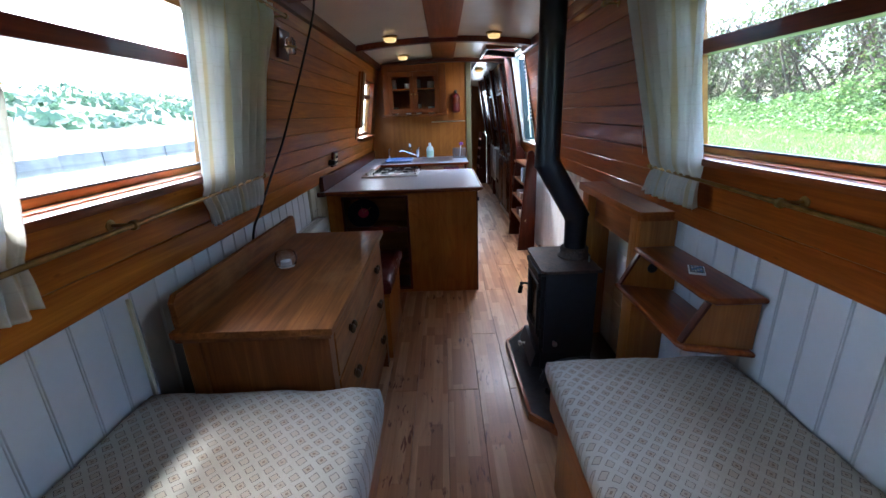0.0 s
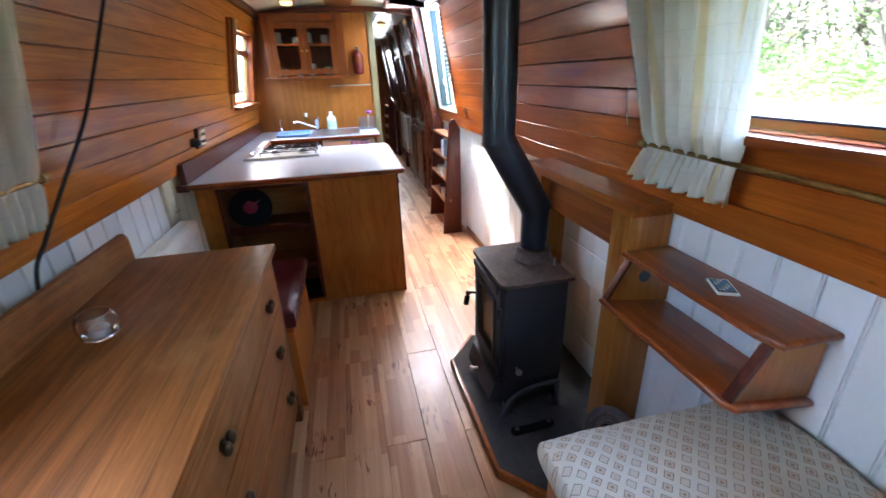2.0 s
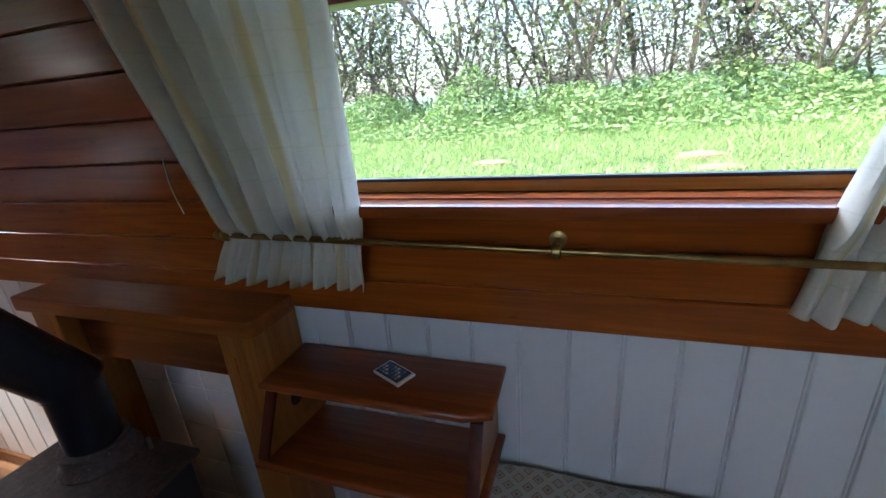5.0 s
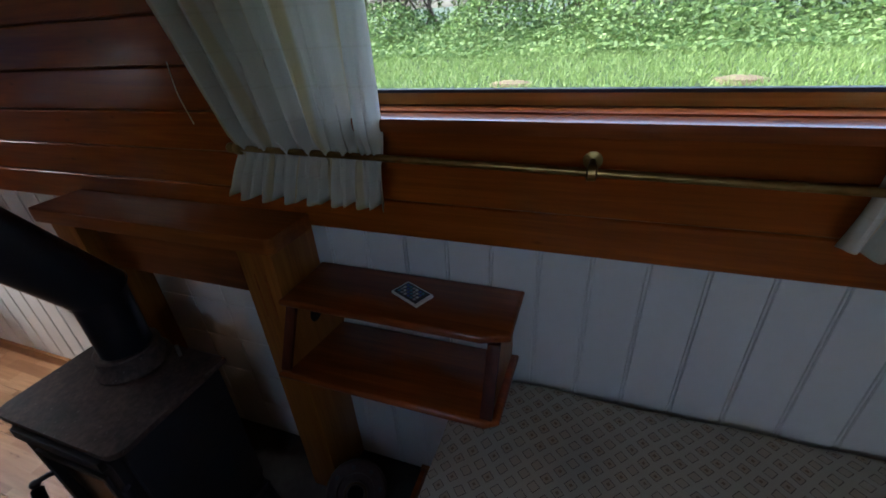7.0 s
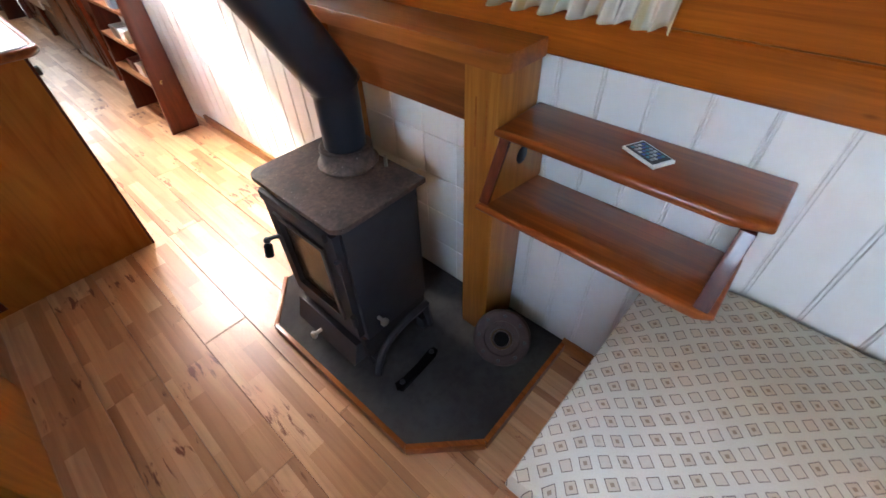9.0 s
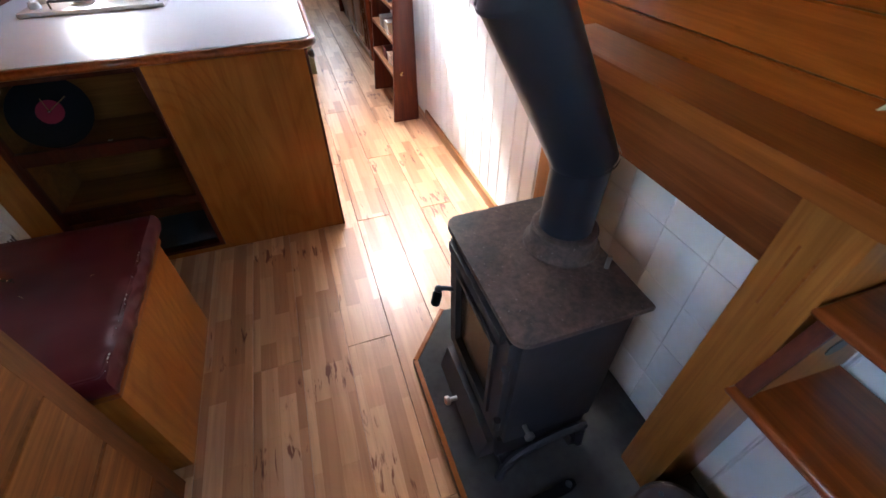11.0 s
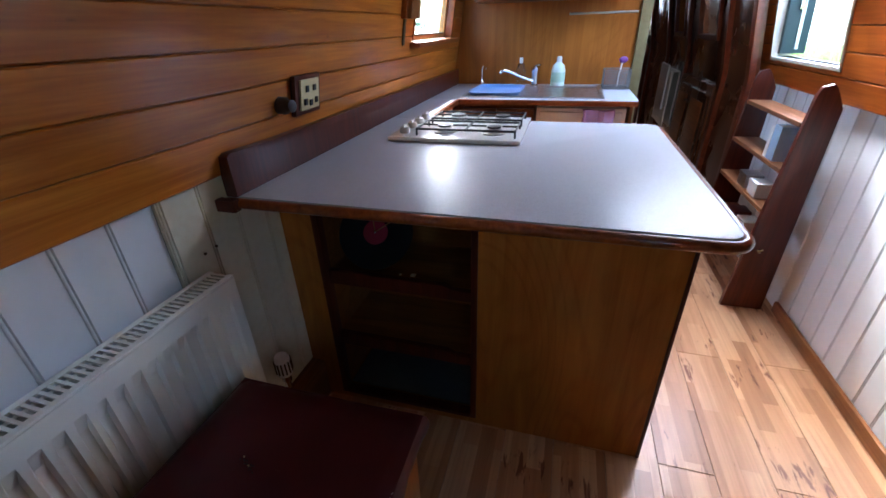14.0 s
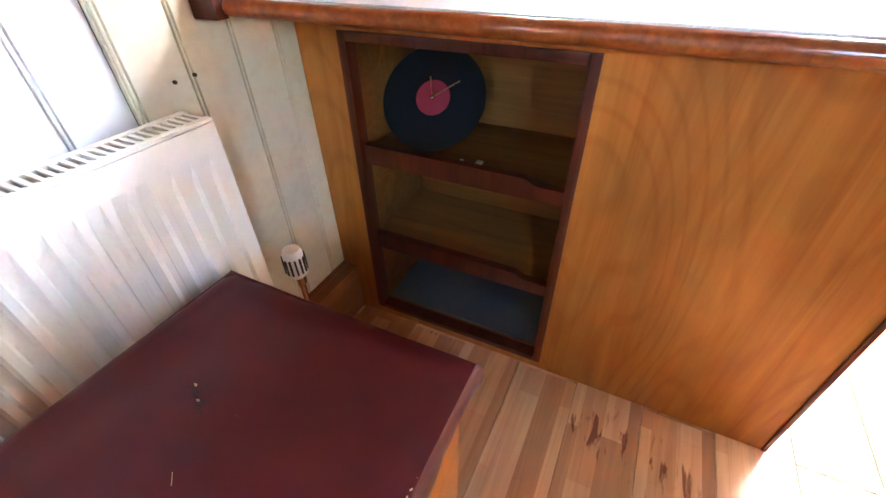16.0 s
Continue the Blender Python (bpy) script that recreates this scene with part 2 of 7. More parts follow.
def pane_glass(name, gloss=0.06):
    """Thin window glass: clear, with a faint reflection."""
    m = bpy.data.materials.new(name)
    m.use_nodes = True
    nt = m.node_tree
    nt.nodes.remove(nt.nodes["Principled BSDF"])
    tr = nt.nodes.new("ShaderNodeBsdfTransparent")
    tr.inputs[0].default_value = (0.93, 0.95, 0.94, 1)
    gl = nt.nodes.new("ShaderNodeBsdfGlossy")
    gl.inputs["Roughness"].default_value = 0.02
    lw = nt.nodes.new("ShaderNodeLayerWeight")
    lw.inputs[0].default_value = 0.35
    fr = nt.nodes.new("ShaderNodeMath")
    fr.operation = "POWER"
    fr.inputs[1].default_value = 4.0
    nt.links.new(lw.outputs["Facing"], fr.inputs[0])
    mx = nt.nodes.new("ShaderNodeMixShader")
    nt.links.new(fr.outputs[0], mx.inputs[0])
    nt.links.new(tr.outputs[0], mx.inputs[1])
    nt.links.new(gl.outputs[0], mx.inputs[2])
    nt.links.new(mx.outputs[0], nt.nodes["Material Output"].inputs[0])
    return m


M_PANE = pane_glass("window_pane")
M_GLASS = glass("clear_glass")
M_MIRROR = shader("mirror", 0.03, 1.0, color=(0.8, 0.82, 0.82))[0]


def floor_material():
    """Oak-effect laminate: staves of three strips a board, some with dark knots and streaks."""
    m, nt, b = shader("oak_laminate", 0.4, coat=0.05)
    tc = nt.nodes.new("ShaderNodeTexCoord")
    oi = nt.nodes.new("ShaderNodeObjectInfo")
    add = nt.nodes.new("ShaderNodeVectorMath")
    add.operation = "MULTIPLY_ADD"
    nt.links.new(oi.outputs["Random"], add.inputs[0])
    add.inputs[1].default_value = (0.0, 5.0, 0.0)
    nt.links.new(tc.outputs["Object"], add.inputs[2])
    rot = nt.nodes.new("ShaderNodeMapping")
    rot.inputs["Rotation"].default_value = (0, 0, radians(90))
    nt.links.new(add.outputs[0], rot.inputs[0])
    br = nt.nodes.new("ShaderNodeTexBrick")
    nt.links.new(rot.outputs[0], br.inputs["Vector"])
    br.offset, br.offset_frequency, br.squash = 0.37, 2, 1.0
    br.inputs["Scale"].default_value = 1.0
    br.inputs["Brick Width"].default_value, br.inputs["Row Height"].default_value = 0.36, 0.055
    br.inputs["Mortar Size"].default_value, br.inputs["Bias"].default_value = 0.0004, 0.0
    br.inputs["Color1"].default_value, br.inputs["Color2"].default_value = (0, 0, 0, 1), (1, 1, 1, 1)
    br.inputs["Mortar"].default_value = (0.2, 0.2, 0.2, 1)
    tone = ramp(nt, br.outputs["Color"], [(0.0, (0.37, 0.18, 0.076)), (0.35, (0.48, 0.25, 0.112)), (0.7, (0.55, 0.305, 0.148)), (1.0, (0.63, 0.38, 0.205))])
    band = noise_tex(nt, coords(nt, (38, 1.8, 38), 6.0), 1.0, 5, 0.6, 1.0)
    c = mixed(nt, "MULTIPLY", 0.55, tone, ramp(nt, band, [(0.3, (0.62, 0.5, 0.4)), (0.6, (1.05, 1.02, 1))]))
    streak = noise_tex(nt, coords(nt, (55, 11, 55), 11.0), 1.0, 3, 0.6, 0.6)
    gate = noise_tex(nt, coords(nt, (4, 4, 4), 13.0), 1.0, 1)
    both = nt.nodes.new("ShaderNodeMath")
    both.operation = "MULTIPLY"
    nt.links.new(streak, both.inputs[0])
    nt.links.new(gate, both.inputs[1])
    c = mixed(nt, "MULTIPLY", 0.9, c, ramp(nt, both.outputs[0], [(0.368, (1, 1, 1)), (0.43, (0.26, 0.11, 0.055))]))
    nt.links.new(c, b.inputs["Base Color"])
    smear = noise_tex(nt, coords(nt, (5, 2.5, 5), 0.0), 1.0, 4)
    roughened(nt, b, smear, 0.28, 0.5)
    bumped(nt, b, band, 0.08, 0.0006)
    return m


M_FLOOR = floor_material()


# ---- building helpers ----
ORIGIN = {}


def box(bm, x0, x1, y0, y1, z0, z1, bevel=0.0, m=None):
    r = bmesh.ops.create_cube(bm, size=1.0, matrix=Matrix.Translation(((x0 + x1) / 2, (y0 + y1) / 2, (z0 + z1) / 2)) @ Matrix.Diagonal((abs(x1 - x0), abs(y1 - y0), abs(z1 - z0), 1)))
    vs = r["verts"]
    if bevel:
        es = list({e for v in vs for e in v.link_edges})
        out = bmesh.ops.bevel(bm, geom=es, offset=bevel, segments=2, profile=0.7, affect="EDGES")
        vs = list({v for f in out["faces"] for v in f.verts} | {v for v in vs if v.is_valid})
    if m is not None:
        bmesh.ops.transform(bm, matrix=m, verts=vs)
    return bm


def a_box(x0, x1, y0, y1, z0, z1, bevel=0.0, m=None):
    return box(bmesh.new(), x0, x1, y0, y1, z0, z1, bevel, m)


def rod(bm, a, b, r, seg=16, r2=None, caps=True):
    a, b = Vector(a), Vector(b)
    d = b - a
    m = Matrix.Translation((a + b) / 2) @ d.to_track_quat("Z", "Y").to_matrix().to_4x4()
    bmesh.ops.create_cone(bm, cap_ends=caps, segments=seg, radius1=r, radius2=r if r2 is None else r2, depth=d.length, matrix=m)
    return bm


def a_rod(a, b, r, seg=16, r2=None):
    return rod(bmesh.new(), a, b, r, seg, r2)


def ball(bm, c, r, sx=1, sy=1, sz=1, seg=16):
    bmesh.ops.create_uvsphere(bm, u_segments=seg, v_segments=max(6, seg // 2), radius=r, matrix=Matrix.Translation(c) @ Matrix.Diagonal((sx, sy, sz, 1)))
    return bm


def lathe(profile, centre, seg=24, way=(0, 0, 1), bm=None):
    """A turned shape: profile of (radius, height) round an axis through centre."""
    bm = bm or bmesh.new()
    m = Matrix.Translation(centre) @ Vector(way).to_track_quat("Z", "Y").to_matrix().to_4x4()
    rings = []
    for r, h in profile:
        rings.append([bm.verts.new(m @ Vector((max(r, 1e-4) * math.cos(2 * math.pi * k / seg), max(r, 1e-4) * math.sin(2 * math.pi * k / seg), h))) for k in range(seg)])
    for p, q in zip(rings, rings[1:]):
        for k in range(seg):
            bm.faces.new((p[k], p[(k + 1) % seg], q[(k + 1) % seg], q[k]))
    bm.faces.new(rings[0][::-1])
    bm.faces.new(rings[-1])
    return bm


def prism(points, axis, lo, hi, bevel=0.0, bm=None, rounds=2):
    """A flat outline pushed along an axis. Points are the two other coordinates, in x, y, z order."""
    bm = bm or bmesh.new()
    def at(p, v):
        return {"x": (v, p[0], p[1]), "y": (p[0], v, p[1]), "z": (p[0], p[1], v)}[axis]
    a = [bm.verts.new(at(p, lo)) for p in points]
    b = [bm.verts.new(at(p, hi)) for p in points]
    n = len(points)
    fs = [bm.faces.new(a[::-1]), bm.faces.new(b)]
    for k in range(n):
        fs.append(bm.faces.new((a[k], a[(k + 1) % n], b[(k + 1) % n], b[k])))
    bmesh.ops.recalc_face_normals(bm, faces=fs)
    if bevel:
        es = list({e for f in fs[:2] for e in f.edges})
        bmesh.ops.bevel(bm, geom=es, offset=bevel, segments=rounds, profile=0.7 if rounds == 2 else 0.5, affect="EDGES")
    return bm


def tube(points, r, seg=8, bm=None):
    """A round tube along a line of points."""
    bm = bm or bmesh.new()
    pts = [Vector(p) for p in points]
    rings = []
    for i, p in enumerate(pts):
        d = (pts[min(i + 1, len(pts) - 1)] - pts[max(i - 1, 0)]).normalized()
        q = d.to_track_quat("Z", "Y")
        rings.append([bm.verts.new(p + q @ Vector((r * math.cos(2 * math.pi * k / seg), r * math.sin(2 * math.pi * k / seg), 0))) for k in range(seg)])
    for p, q in zip(rings, rings[1:]):
        best = min(range(seg), key=lambda s: sum((p[k].co - q[(k + s) % seg].co).length for k in range(seg)))
        for k in range(seg):
            bm.faces.new((p[k], p[(k + 1) % seg], q[(k + 1 + best) % seg], q[(k + best) % seg]))
    bm.faces.new(rings[0][::-1])
    bm.faces.new(rings[-1])
    return bm


def bent(points, steps=6):
    """A smooth line through points (Catmull-Rom)."""
    p = [Vector(q) for q in points]
    p = [2 * p[0] - p[1]] + p + [2 * p[-1] - p[-2]]
    out = []
    for i in range(1, len(p) - 2):
        for s in range(steps):
            t = s / steps
            out.append(0.5 * ((2 * p[i]) + (p[i + 1] - p[i - 1]) * t + (2 * p[i - 1] - 5 * p[i] + 4 * p[i + 1] - p[i + 2]) * t * t + (3 * p[i] - p[i - 1] - 3 * p[i + 1] + p[i + 2]) * t ** 3))
    return out + [p[-2]]


def mesh_of(name, bm, mat, smooth=False):
    me = bpy.data.meshes.new(name)
    bmesh.ops.recalc_face_normals(bm, faces=bm.faces)
    bm.to_mesh(me)
    bm.free()
    me.materials.append(mat)
    if smooth:
        me.shade_smooth()
        me.set_sharp_from_angle(angle=radians(38))
    return me


def thing(name, at, label, category, group="", kind=""):
    ob = new(name)
    ob.location = at
    ob.empty_display_size = 0.1
    ORIGIN[ob.name] = Vector(at)
    return tagged(ob, label, category, group, kind)


def part(name, bm, mat, parent, label="", smooth=True):
    """One mesh, given in the world's metres, under a thing or a part."""
    o = ORIGIN[parent.name]
    bmesh.ops.translate(bm, vec=-o, verts=bm.verts)
    ob = new(name, mesh_of(name, bm, mat, smooth))
    ob.parent = parent
    ORIGIN[ob.name] = o
    return tagged(ob, label)


def solid(name, bm, mat, label, category, kind="", group="", smooth=True, at=None):
    """A thing that is one mesh."""
    o = Vector(at) if at else Vector((0, 0, 0))
    bmesh.ops.translate(bm, vec=-o, verts=bm.verts)
    ob = new(name, mesh_of(name, bm, mat, smooth))
    ob.location = o
    ORIGIN[ob.name] = o
    return tagged(ob, label, category, group, kind)


def minus(rects, hole):
    """Rectangles (a0, a1, b0, b1) with one cut out."""
    h0, h1, g0, g1 = hole
    out = []
    for a0, a1, b0, b1 in rects:
        if a1 <= h0 or a0 >= h1 or b1 <= g0 or b0 >= g1:
            out.append((a0, a1, b0, b1))
            continue
        if a0 < h0:
            out.append((a0, h0, b0, b1))
        if a1 > h1:
            out.append((h1, a1, b0, b1))
        m0, m1 = max(a0, h0), min(a1, h1)
        if b0 < g0:
            out.append((m0, m1, b0, g0))
        if b1 > g1:
            out.append((m0, m1, g1, b1))
    return out

# ---- the hull and cabin ----
Y0, Y1 = -0.45, 10.6
HALF, TOP_Z, SHOULDER = 0.945, 1.985, 0.955
HULL = 0.968
LEAN_IN = 0.165
WIN = dict(y0=0.92, y1=2.14, z0=1.235, z1=1.8)
WIN_K = dict(y0=4.88, y1=5.63, z0=1.205, z1=1.79)
HATCH = dict(y0=4.86, y1=5.56, z0=1.085, z1=TOP_Z + 0.05)


def side_x(z):
    """Half the cabin's width at a height: upright to the shoulder, leaning in above it."""
    return HULL if z < SHOULDER - 0.0005 else HALF - LEAN_IN * max(0.0, z - SHOULDER)


def leaned(s, bm):
    """Moves what was built upright at x = 0 (inside is +x on the left wall) on to the leaning side s (-1 left, 1 right)."""
    for v in bm.verts:
        v.co.x = s * (side_x(v.co.z) - v.co.x)
    if s > 0:
        bmesh.ops.reverse_faces(bm, faces=bm.faces)
    return bm


HOLES = {-1: [WIN, WIN_K], 1: [WIN, HATCH]}
NAMES = {-1: "wall_left", 1: "wall_right"}
WALLS = {}
for s in (-1, 1):
    rects = [(Y0, Y1, SHOULDER, TOP_Z + 0.06)]
    for h in HOLES[s]:
        rects = minus(rects, (h["y0"], h["y1"], h["z0"], h["z1"]))
    bm = bmesh.new()
    for a0, a1, b0, b1 in rects:
        box(bm, -0.07, -0.016, a0, a1, b0, b1)
    box(bm, -0.06, -0.016, Y0, Y1, -0.05, SHOULDER - 0.001)
    WALLS[s] = solid(NAMES[s], leaned(s, bm), M_HULL, "lined steel cabin side of the boat", "wall", "structure", smooth=False)

# ceiling: an arched sheet with a hole for the roof hatch
ROOF_HOLE = (0.43, 0.80, 4.86, 5.56)


def roof_z(x):
    return TOP_Z + 0.055 * (1 - (x / 0.78) ** 2)


bm = bmesh.new()
xs = sorted({round(-0.84 + 0.07 * k, 3) for k in range(25)} | {ROOF_HOLE[0], ROOF_HOLE[1]})
ys = [Y0, ROOF_HOLE[2], ROOF_HOLE[3], Y1]
for i in range(len(xs) - 1):
    for j in range(3):
        if j == 1 and xs[i] >= ROOF_HOLE[0] - 1e-6 and xs[i + 1] <= ROOF_HOLE[1] + 1e-6:
            continue
        lo = [(xs[i], ys[j]), (xs[i + 1], ys[j]), (xs[i + 1], ys[j + 1]), (xs[i], ys[j + 1])]
        a = [bm.verts.new((x, y, roof_z(x))) for x, y in lo]
        b = [bm.verts.new((x, y, roof_z(x) + 0.06)) for x, y in lo]
        bm.faces.new(a[::-1]); bm.faces.new(b)
        for k in range(4):
            bm.faces.new((a[k], a[(k + 1) % 4], b[(k + 1) % 4], b[k]))
bmesh.ops.remove_doubles(bm, verts=bm.verts, dist=0.0005)
solid("ceiling", bm, M_CEIL, "cream painted arched cabin ceiling", "ceiling", "structure")

# wooden centre strip and cross beams under the ceiling
def arched(x0, x1, y0, y1, drop):
    bm = bmesh.new()
    n = max(2, int((x1 - x0) / 0.08))
    prev = None
    for k in range(n + 1):
        x = x0 + (x1 - x0) * k / n
        z = roof_z(x)
        ring = [bm.verts.new(c) for c in ((x, y0, z - drop), (x, y1, z - drop), (x, y1, z + 0.002), (x, y0, z + 0.002))]
        if prev:
            for q in range(4):
                bm.faces.new((prev[q], prev[(q + 1) % 4], ring[(q + 1) % 4], ring[q]))
        else:
            bm.faces.new(ring[::-1])
        prev = ring
    bm.faces.new(prev)
    return bm


CROSS = [1.15, 2.75, 4.42, 5.83]
solid("ceiling_centre_board", arched(-0.12, 0.12, Y0, 5.8, 0.014), M_FRIEZE, "dark varnished board along the ceiling's middle", "ceiling trim", "structure")
for y in CROSS:
    solid("ceiling_beam", arched(-0.775, 0.775, y - 0.035, y + 0.035, 0.045), M_FRAME, "dark varnished cross beam under the ceiling", "beam", "structure", "ceiling beams")
for s in (-1, 1):
    bm = a_box(0.0, 0.035, Y0, 4.85 if s > 0 else 5.85, TOP_Z - 0.055, TOP_Z + 0.01, 0.006)
    solid("cornice", leaned(s, bm), M_FRAME, "dark varnished cornice where wall meets ceiling", "cornice", "structure")

# end walls
bm = a_box(-0.95, 0.95, Y0 - 0.05, Y0, -0.05, 2.06)
solid("wall_front", bm, M_BULK, "varnished plywood end bulkhead", "wall", "structure")
bm = a_box(-0.95, 0.95, Y1, Y1 + 0.05, -0.05, 2.06)
solid("wall_back", bm, M_BULK, "varnished plywood far bulkhead", "wall", "structure")

# floor below the boards
floor = solid("floor", a_box(-0.98, 0.98, Y0 - 0.05, Y1 + 0.05, -0.06, -0.012), M_FRAME, "oak laminate floor of long narrow boards", "floor", "structure", smooth=False)

# bulkhead between kitchen and corridor
BULK_Y = 5.89
bm = bmesh.new()
prof = [(-0.965, 0.0), (0.262, 0.0), (0.262, 2.03), (-0.78, 2.0), (-0.965, 0.96)]
prism(prof, "y", BULK_Y, BULK_Y + 0.03, bm=bm)
solid("bulkhead", bm, M_BULK, "varnished plywood bulkhead behind the sink", "wall", "structure", smooth=False)

# ---- windows ----
def window(name, s, h, label, bar_z):
    """A fixed pane below a hopper light, in an aluminium frame with a wooden lining."""
    y0, y1, z0, z1 = h["y0"], h["y1"], h["z0"], h["z1"]
    ob = thing(name, (s * side_x(z0), (y0 + y1) / 2, z0), label, "window", kind="structure")
    lin = bmesh.new()
    d0, d1 = -0.075, 0.012
    box(lin, d0, d1, y0, y1, z0 - 0.0, z0 + 0.010, 0.003)
    box(lin, d0, d1, y0, y1, z1 - 0.014, z1, 0.003)
    box(lin, d0, d1, y0, y0 + 0.014, z0 + 0.014, z1 - 0.014, 0.003)
    box(lin, d0, d1, y1 - 0.014, y1, z0 + 0.014, z1 - 0.014, 0.003)
    part("lining", leaned(s, lin), M_SILL, ob)
    fr = bmesh.new()
    a0, a1 = -0.068, -0.035
    w = 0.022
    i0, i1, k0, k1 = y0 + 0.014, y1 - 0.014, z0 + 0.0105, z1 - 0.014
    box(fr, a0, a1, i0, i1, k0, k0 + w, 0.004)
    box(fr, a0, a1, i0, i1, k1 - w, k1, 0.004)
    box(fr, a0, a1, i0, i0 + w, k0 + w, k1 - w, 0.004)
    box(fr, a0, a1, i1 - w, i1, k0 + w, k1 - w, 0.004)
    part("window_frame", leaned(s, fr), M_GOLDFRAME, ob)
    part("glazing_seal", leaned(s, a_box(-0.049, -0.034, i0 + w, i1 - w, k0 + w, k0 + w + 0.006)), M_SEAL, ob)
    bar = a_box(-0.075, -0.025, i0 + w, i1 - w, bar_z, bar_z + 0.045, 0.005)
    part("glazing_bar", leaned(s, bar), M_FRAME, ob)
    for b0, b1 in ((k0 + w, bar_z), (bar_z + 0.045, k1 - w)):
        p = part("pane", leaned(s, a_box(-0.055, -0.051, i0 + w, i1 - w, b0, b1)), M_PANE, ob, smooth=False)
        p.visible_shadow = False
    sill = a_box(-0.02, 0.06, y0 - 0.03, y1 + 0.03, z0 - 0.02, z0 + 0.006, 0.009)
    part("window_sill", leaned(s, sill), M_SILL, ob, "wide varnished wooden sill")
    return ob


window("window_1", -1, WIN, "aluminium cabin window with hopper light over the canal", 1.585)
window("window_2", 1, WIN, "aluminium cabin window with hopper light facing the bank", 1.575)
window("window_3", -1, WIN_K, "small aluminium kitchen window with varnished wooden lining", 1.6)

# ---- boards ----
BOARD = {}


def wall_board(s, a0, a1, b0, b1):
    bm = bmesh.new()
    c = 0.004
    x0, x1 = -0.014, 0.006
    prof = [(x0, b0), (x1 - c, b0 + 0.0006), (x1, b0 + c), (x1, b1 - c), (x1 - c, b1 - 0.0006), (x0, b1)]
    prism(prof, "y", a0 + 0.0004, a1 - 0.0004, bm=bm)
    return part("board", leaned(s, bm), M_TIMBER if s < 0 else M_TIMBER_SHADED, WALLS[s], smooth=False)


for s in (-1, 1):
    z, k = SHOULDER, 0
    ROW = 0.0898 if s < 0 else 0.0935
    while z < TOP_Z:
        step = ROW + (0.012 if s < 0 and k == 0 else 0.0)
        top = min(z + step, TOP_Z + 0.02)
        end = BULK_Y if s < 0 else 7.1
        rects = [(Y0, end, z, top)]
        for h in HOLES[s]:
            rects = [r for q in [minus([r], (h["y0"], h["y1"], h["z0"], h["z1"])) for r in rects] for r in q]
        for r in rects:
            if r[1] - r[0] > 0.01 and r[3] - r[2] > 0.006:
                wall_board(s, *r)
        z, k = z + step, k + 1

# white beaded boarding under the shoulder: one mesh, many boards
TG = 0.106


def beaded(flip):
    w = TG
    pr = [(0, -0.015), (0, -0.006), (0.0022, -0.0055), (0.003, -0.001), (0.0048, 0.0), (0.0068, -0.001), (0.0076, -0.0055), (0.0098, -0.0055), (0.0112, 0.0), (w - 0.0012, 0.0), (w, -0.003), (w, -0.015)]
    return pr


def boarding(s, lo, hi, mat, y_first, foot=0.0, proud=0.0):
    me = None
    y = y_first
    while y < hi:
        if y + TG > lo:
            if me is None:
                bm = bmesh.new()
                prism([(s * (HULL + 0.001 - proud - d), q) for q, d in beaded(s)], "z", foot, SHOULDER - 0.001, bm=bm)
                me = mesh_of("beaded_board", bm, mat)
            ob = new("beaded_board", me)
            ob.location = (0, y, 0)
            ob.parent = WALLS[s]
        y += TG


boarding(1, Y0, 7.0, M_WHITE, 1.755 - 20 * TG)
boarding(-1, Y0, 3.33, M_WHITE, 3.231 - 34 * TG)
boarding(-1, 3.33, 3.7, M_CREAM, 3.3375, 0.172, 0.014)
for s, a, b in ((1, 3.0, 4.72), (1, Y0, 2.0), (-1, Y0, 3.337)):
    bm = a_box(min(s * 0.9665, s * 0.95), max(s * 0.9665, s * 0.95), a, b, 0.0, 0.055, 0.004)
    solid("baseboard", bm, M_SKIRT, "varnished oak skirting along the hull side", "baseboard", "structure")

solid("baseboard", a_box(-0.9665, -0.905, 3.338, 3.715, 0.0, 0.17, 0.004), M_SKIRT, "varnished wooden box skirting below the cream boarding", "baseboard", "structure")

# floor boards
PLANK_W = 0.165
plank_mesh = {}
x = 0.122 - 7 * PLANK_W
col = 0
while x < 0.95:
    L = 1.31
    y = (2.985 if col % 2 else 2.4) - 3 * L
    while y + L < Y0 + 0.02:
        y += L
    while y < Y1:
        key = 0
        if key not in plank_mesh:
            bm = a_box(-PLANK_W / 2 + 0.0006, PLANK_W / 2 - 0.0006, 0.0007, L - 0.0007, -0.012, 0.0)
            top = [e for e in bm.edges if all(abs(v.co.z) < 1e-5 for v in e.verts)]
            bmesh.ops.bevel(bm, geom=top, offset=0.0014, segments=1, affect="EDGES")
            plank_mesh[key] = mesh_of("plank", bm, M_FLOOR)
        ob = new("plank", plank_mesh[key])
        lo, hi = max(y, Y0), min(y + L, Y1)
        ob.location = (x + PLANK_W / 2, lo, 0)
        ob.scale.y = max(0.01, (hi - lo) / L)
        ob.parent = floor
        y += L
    x, col = x + PLANK_W, col + 1

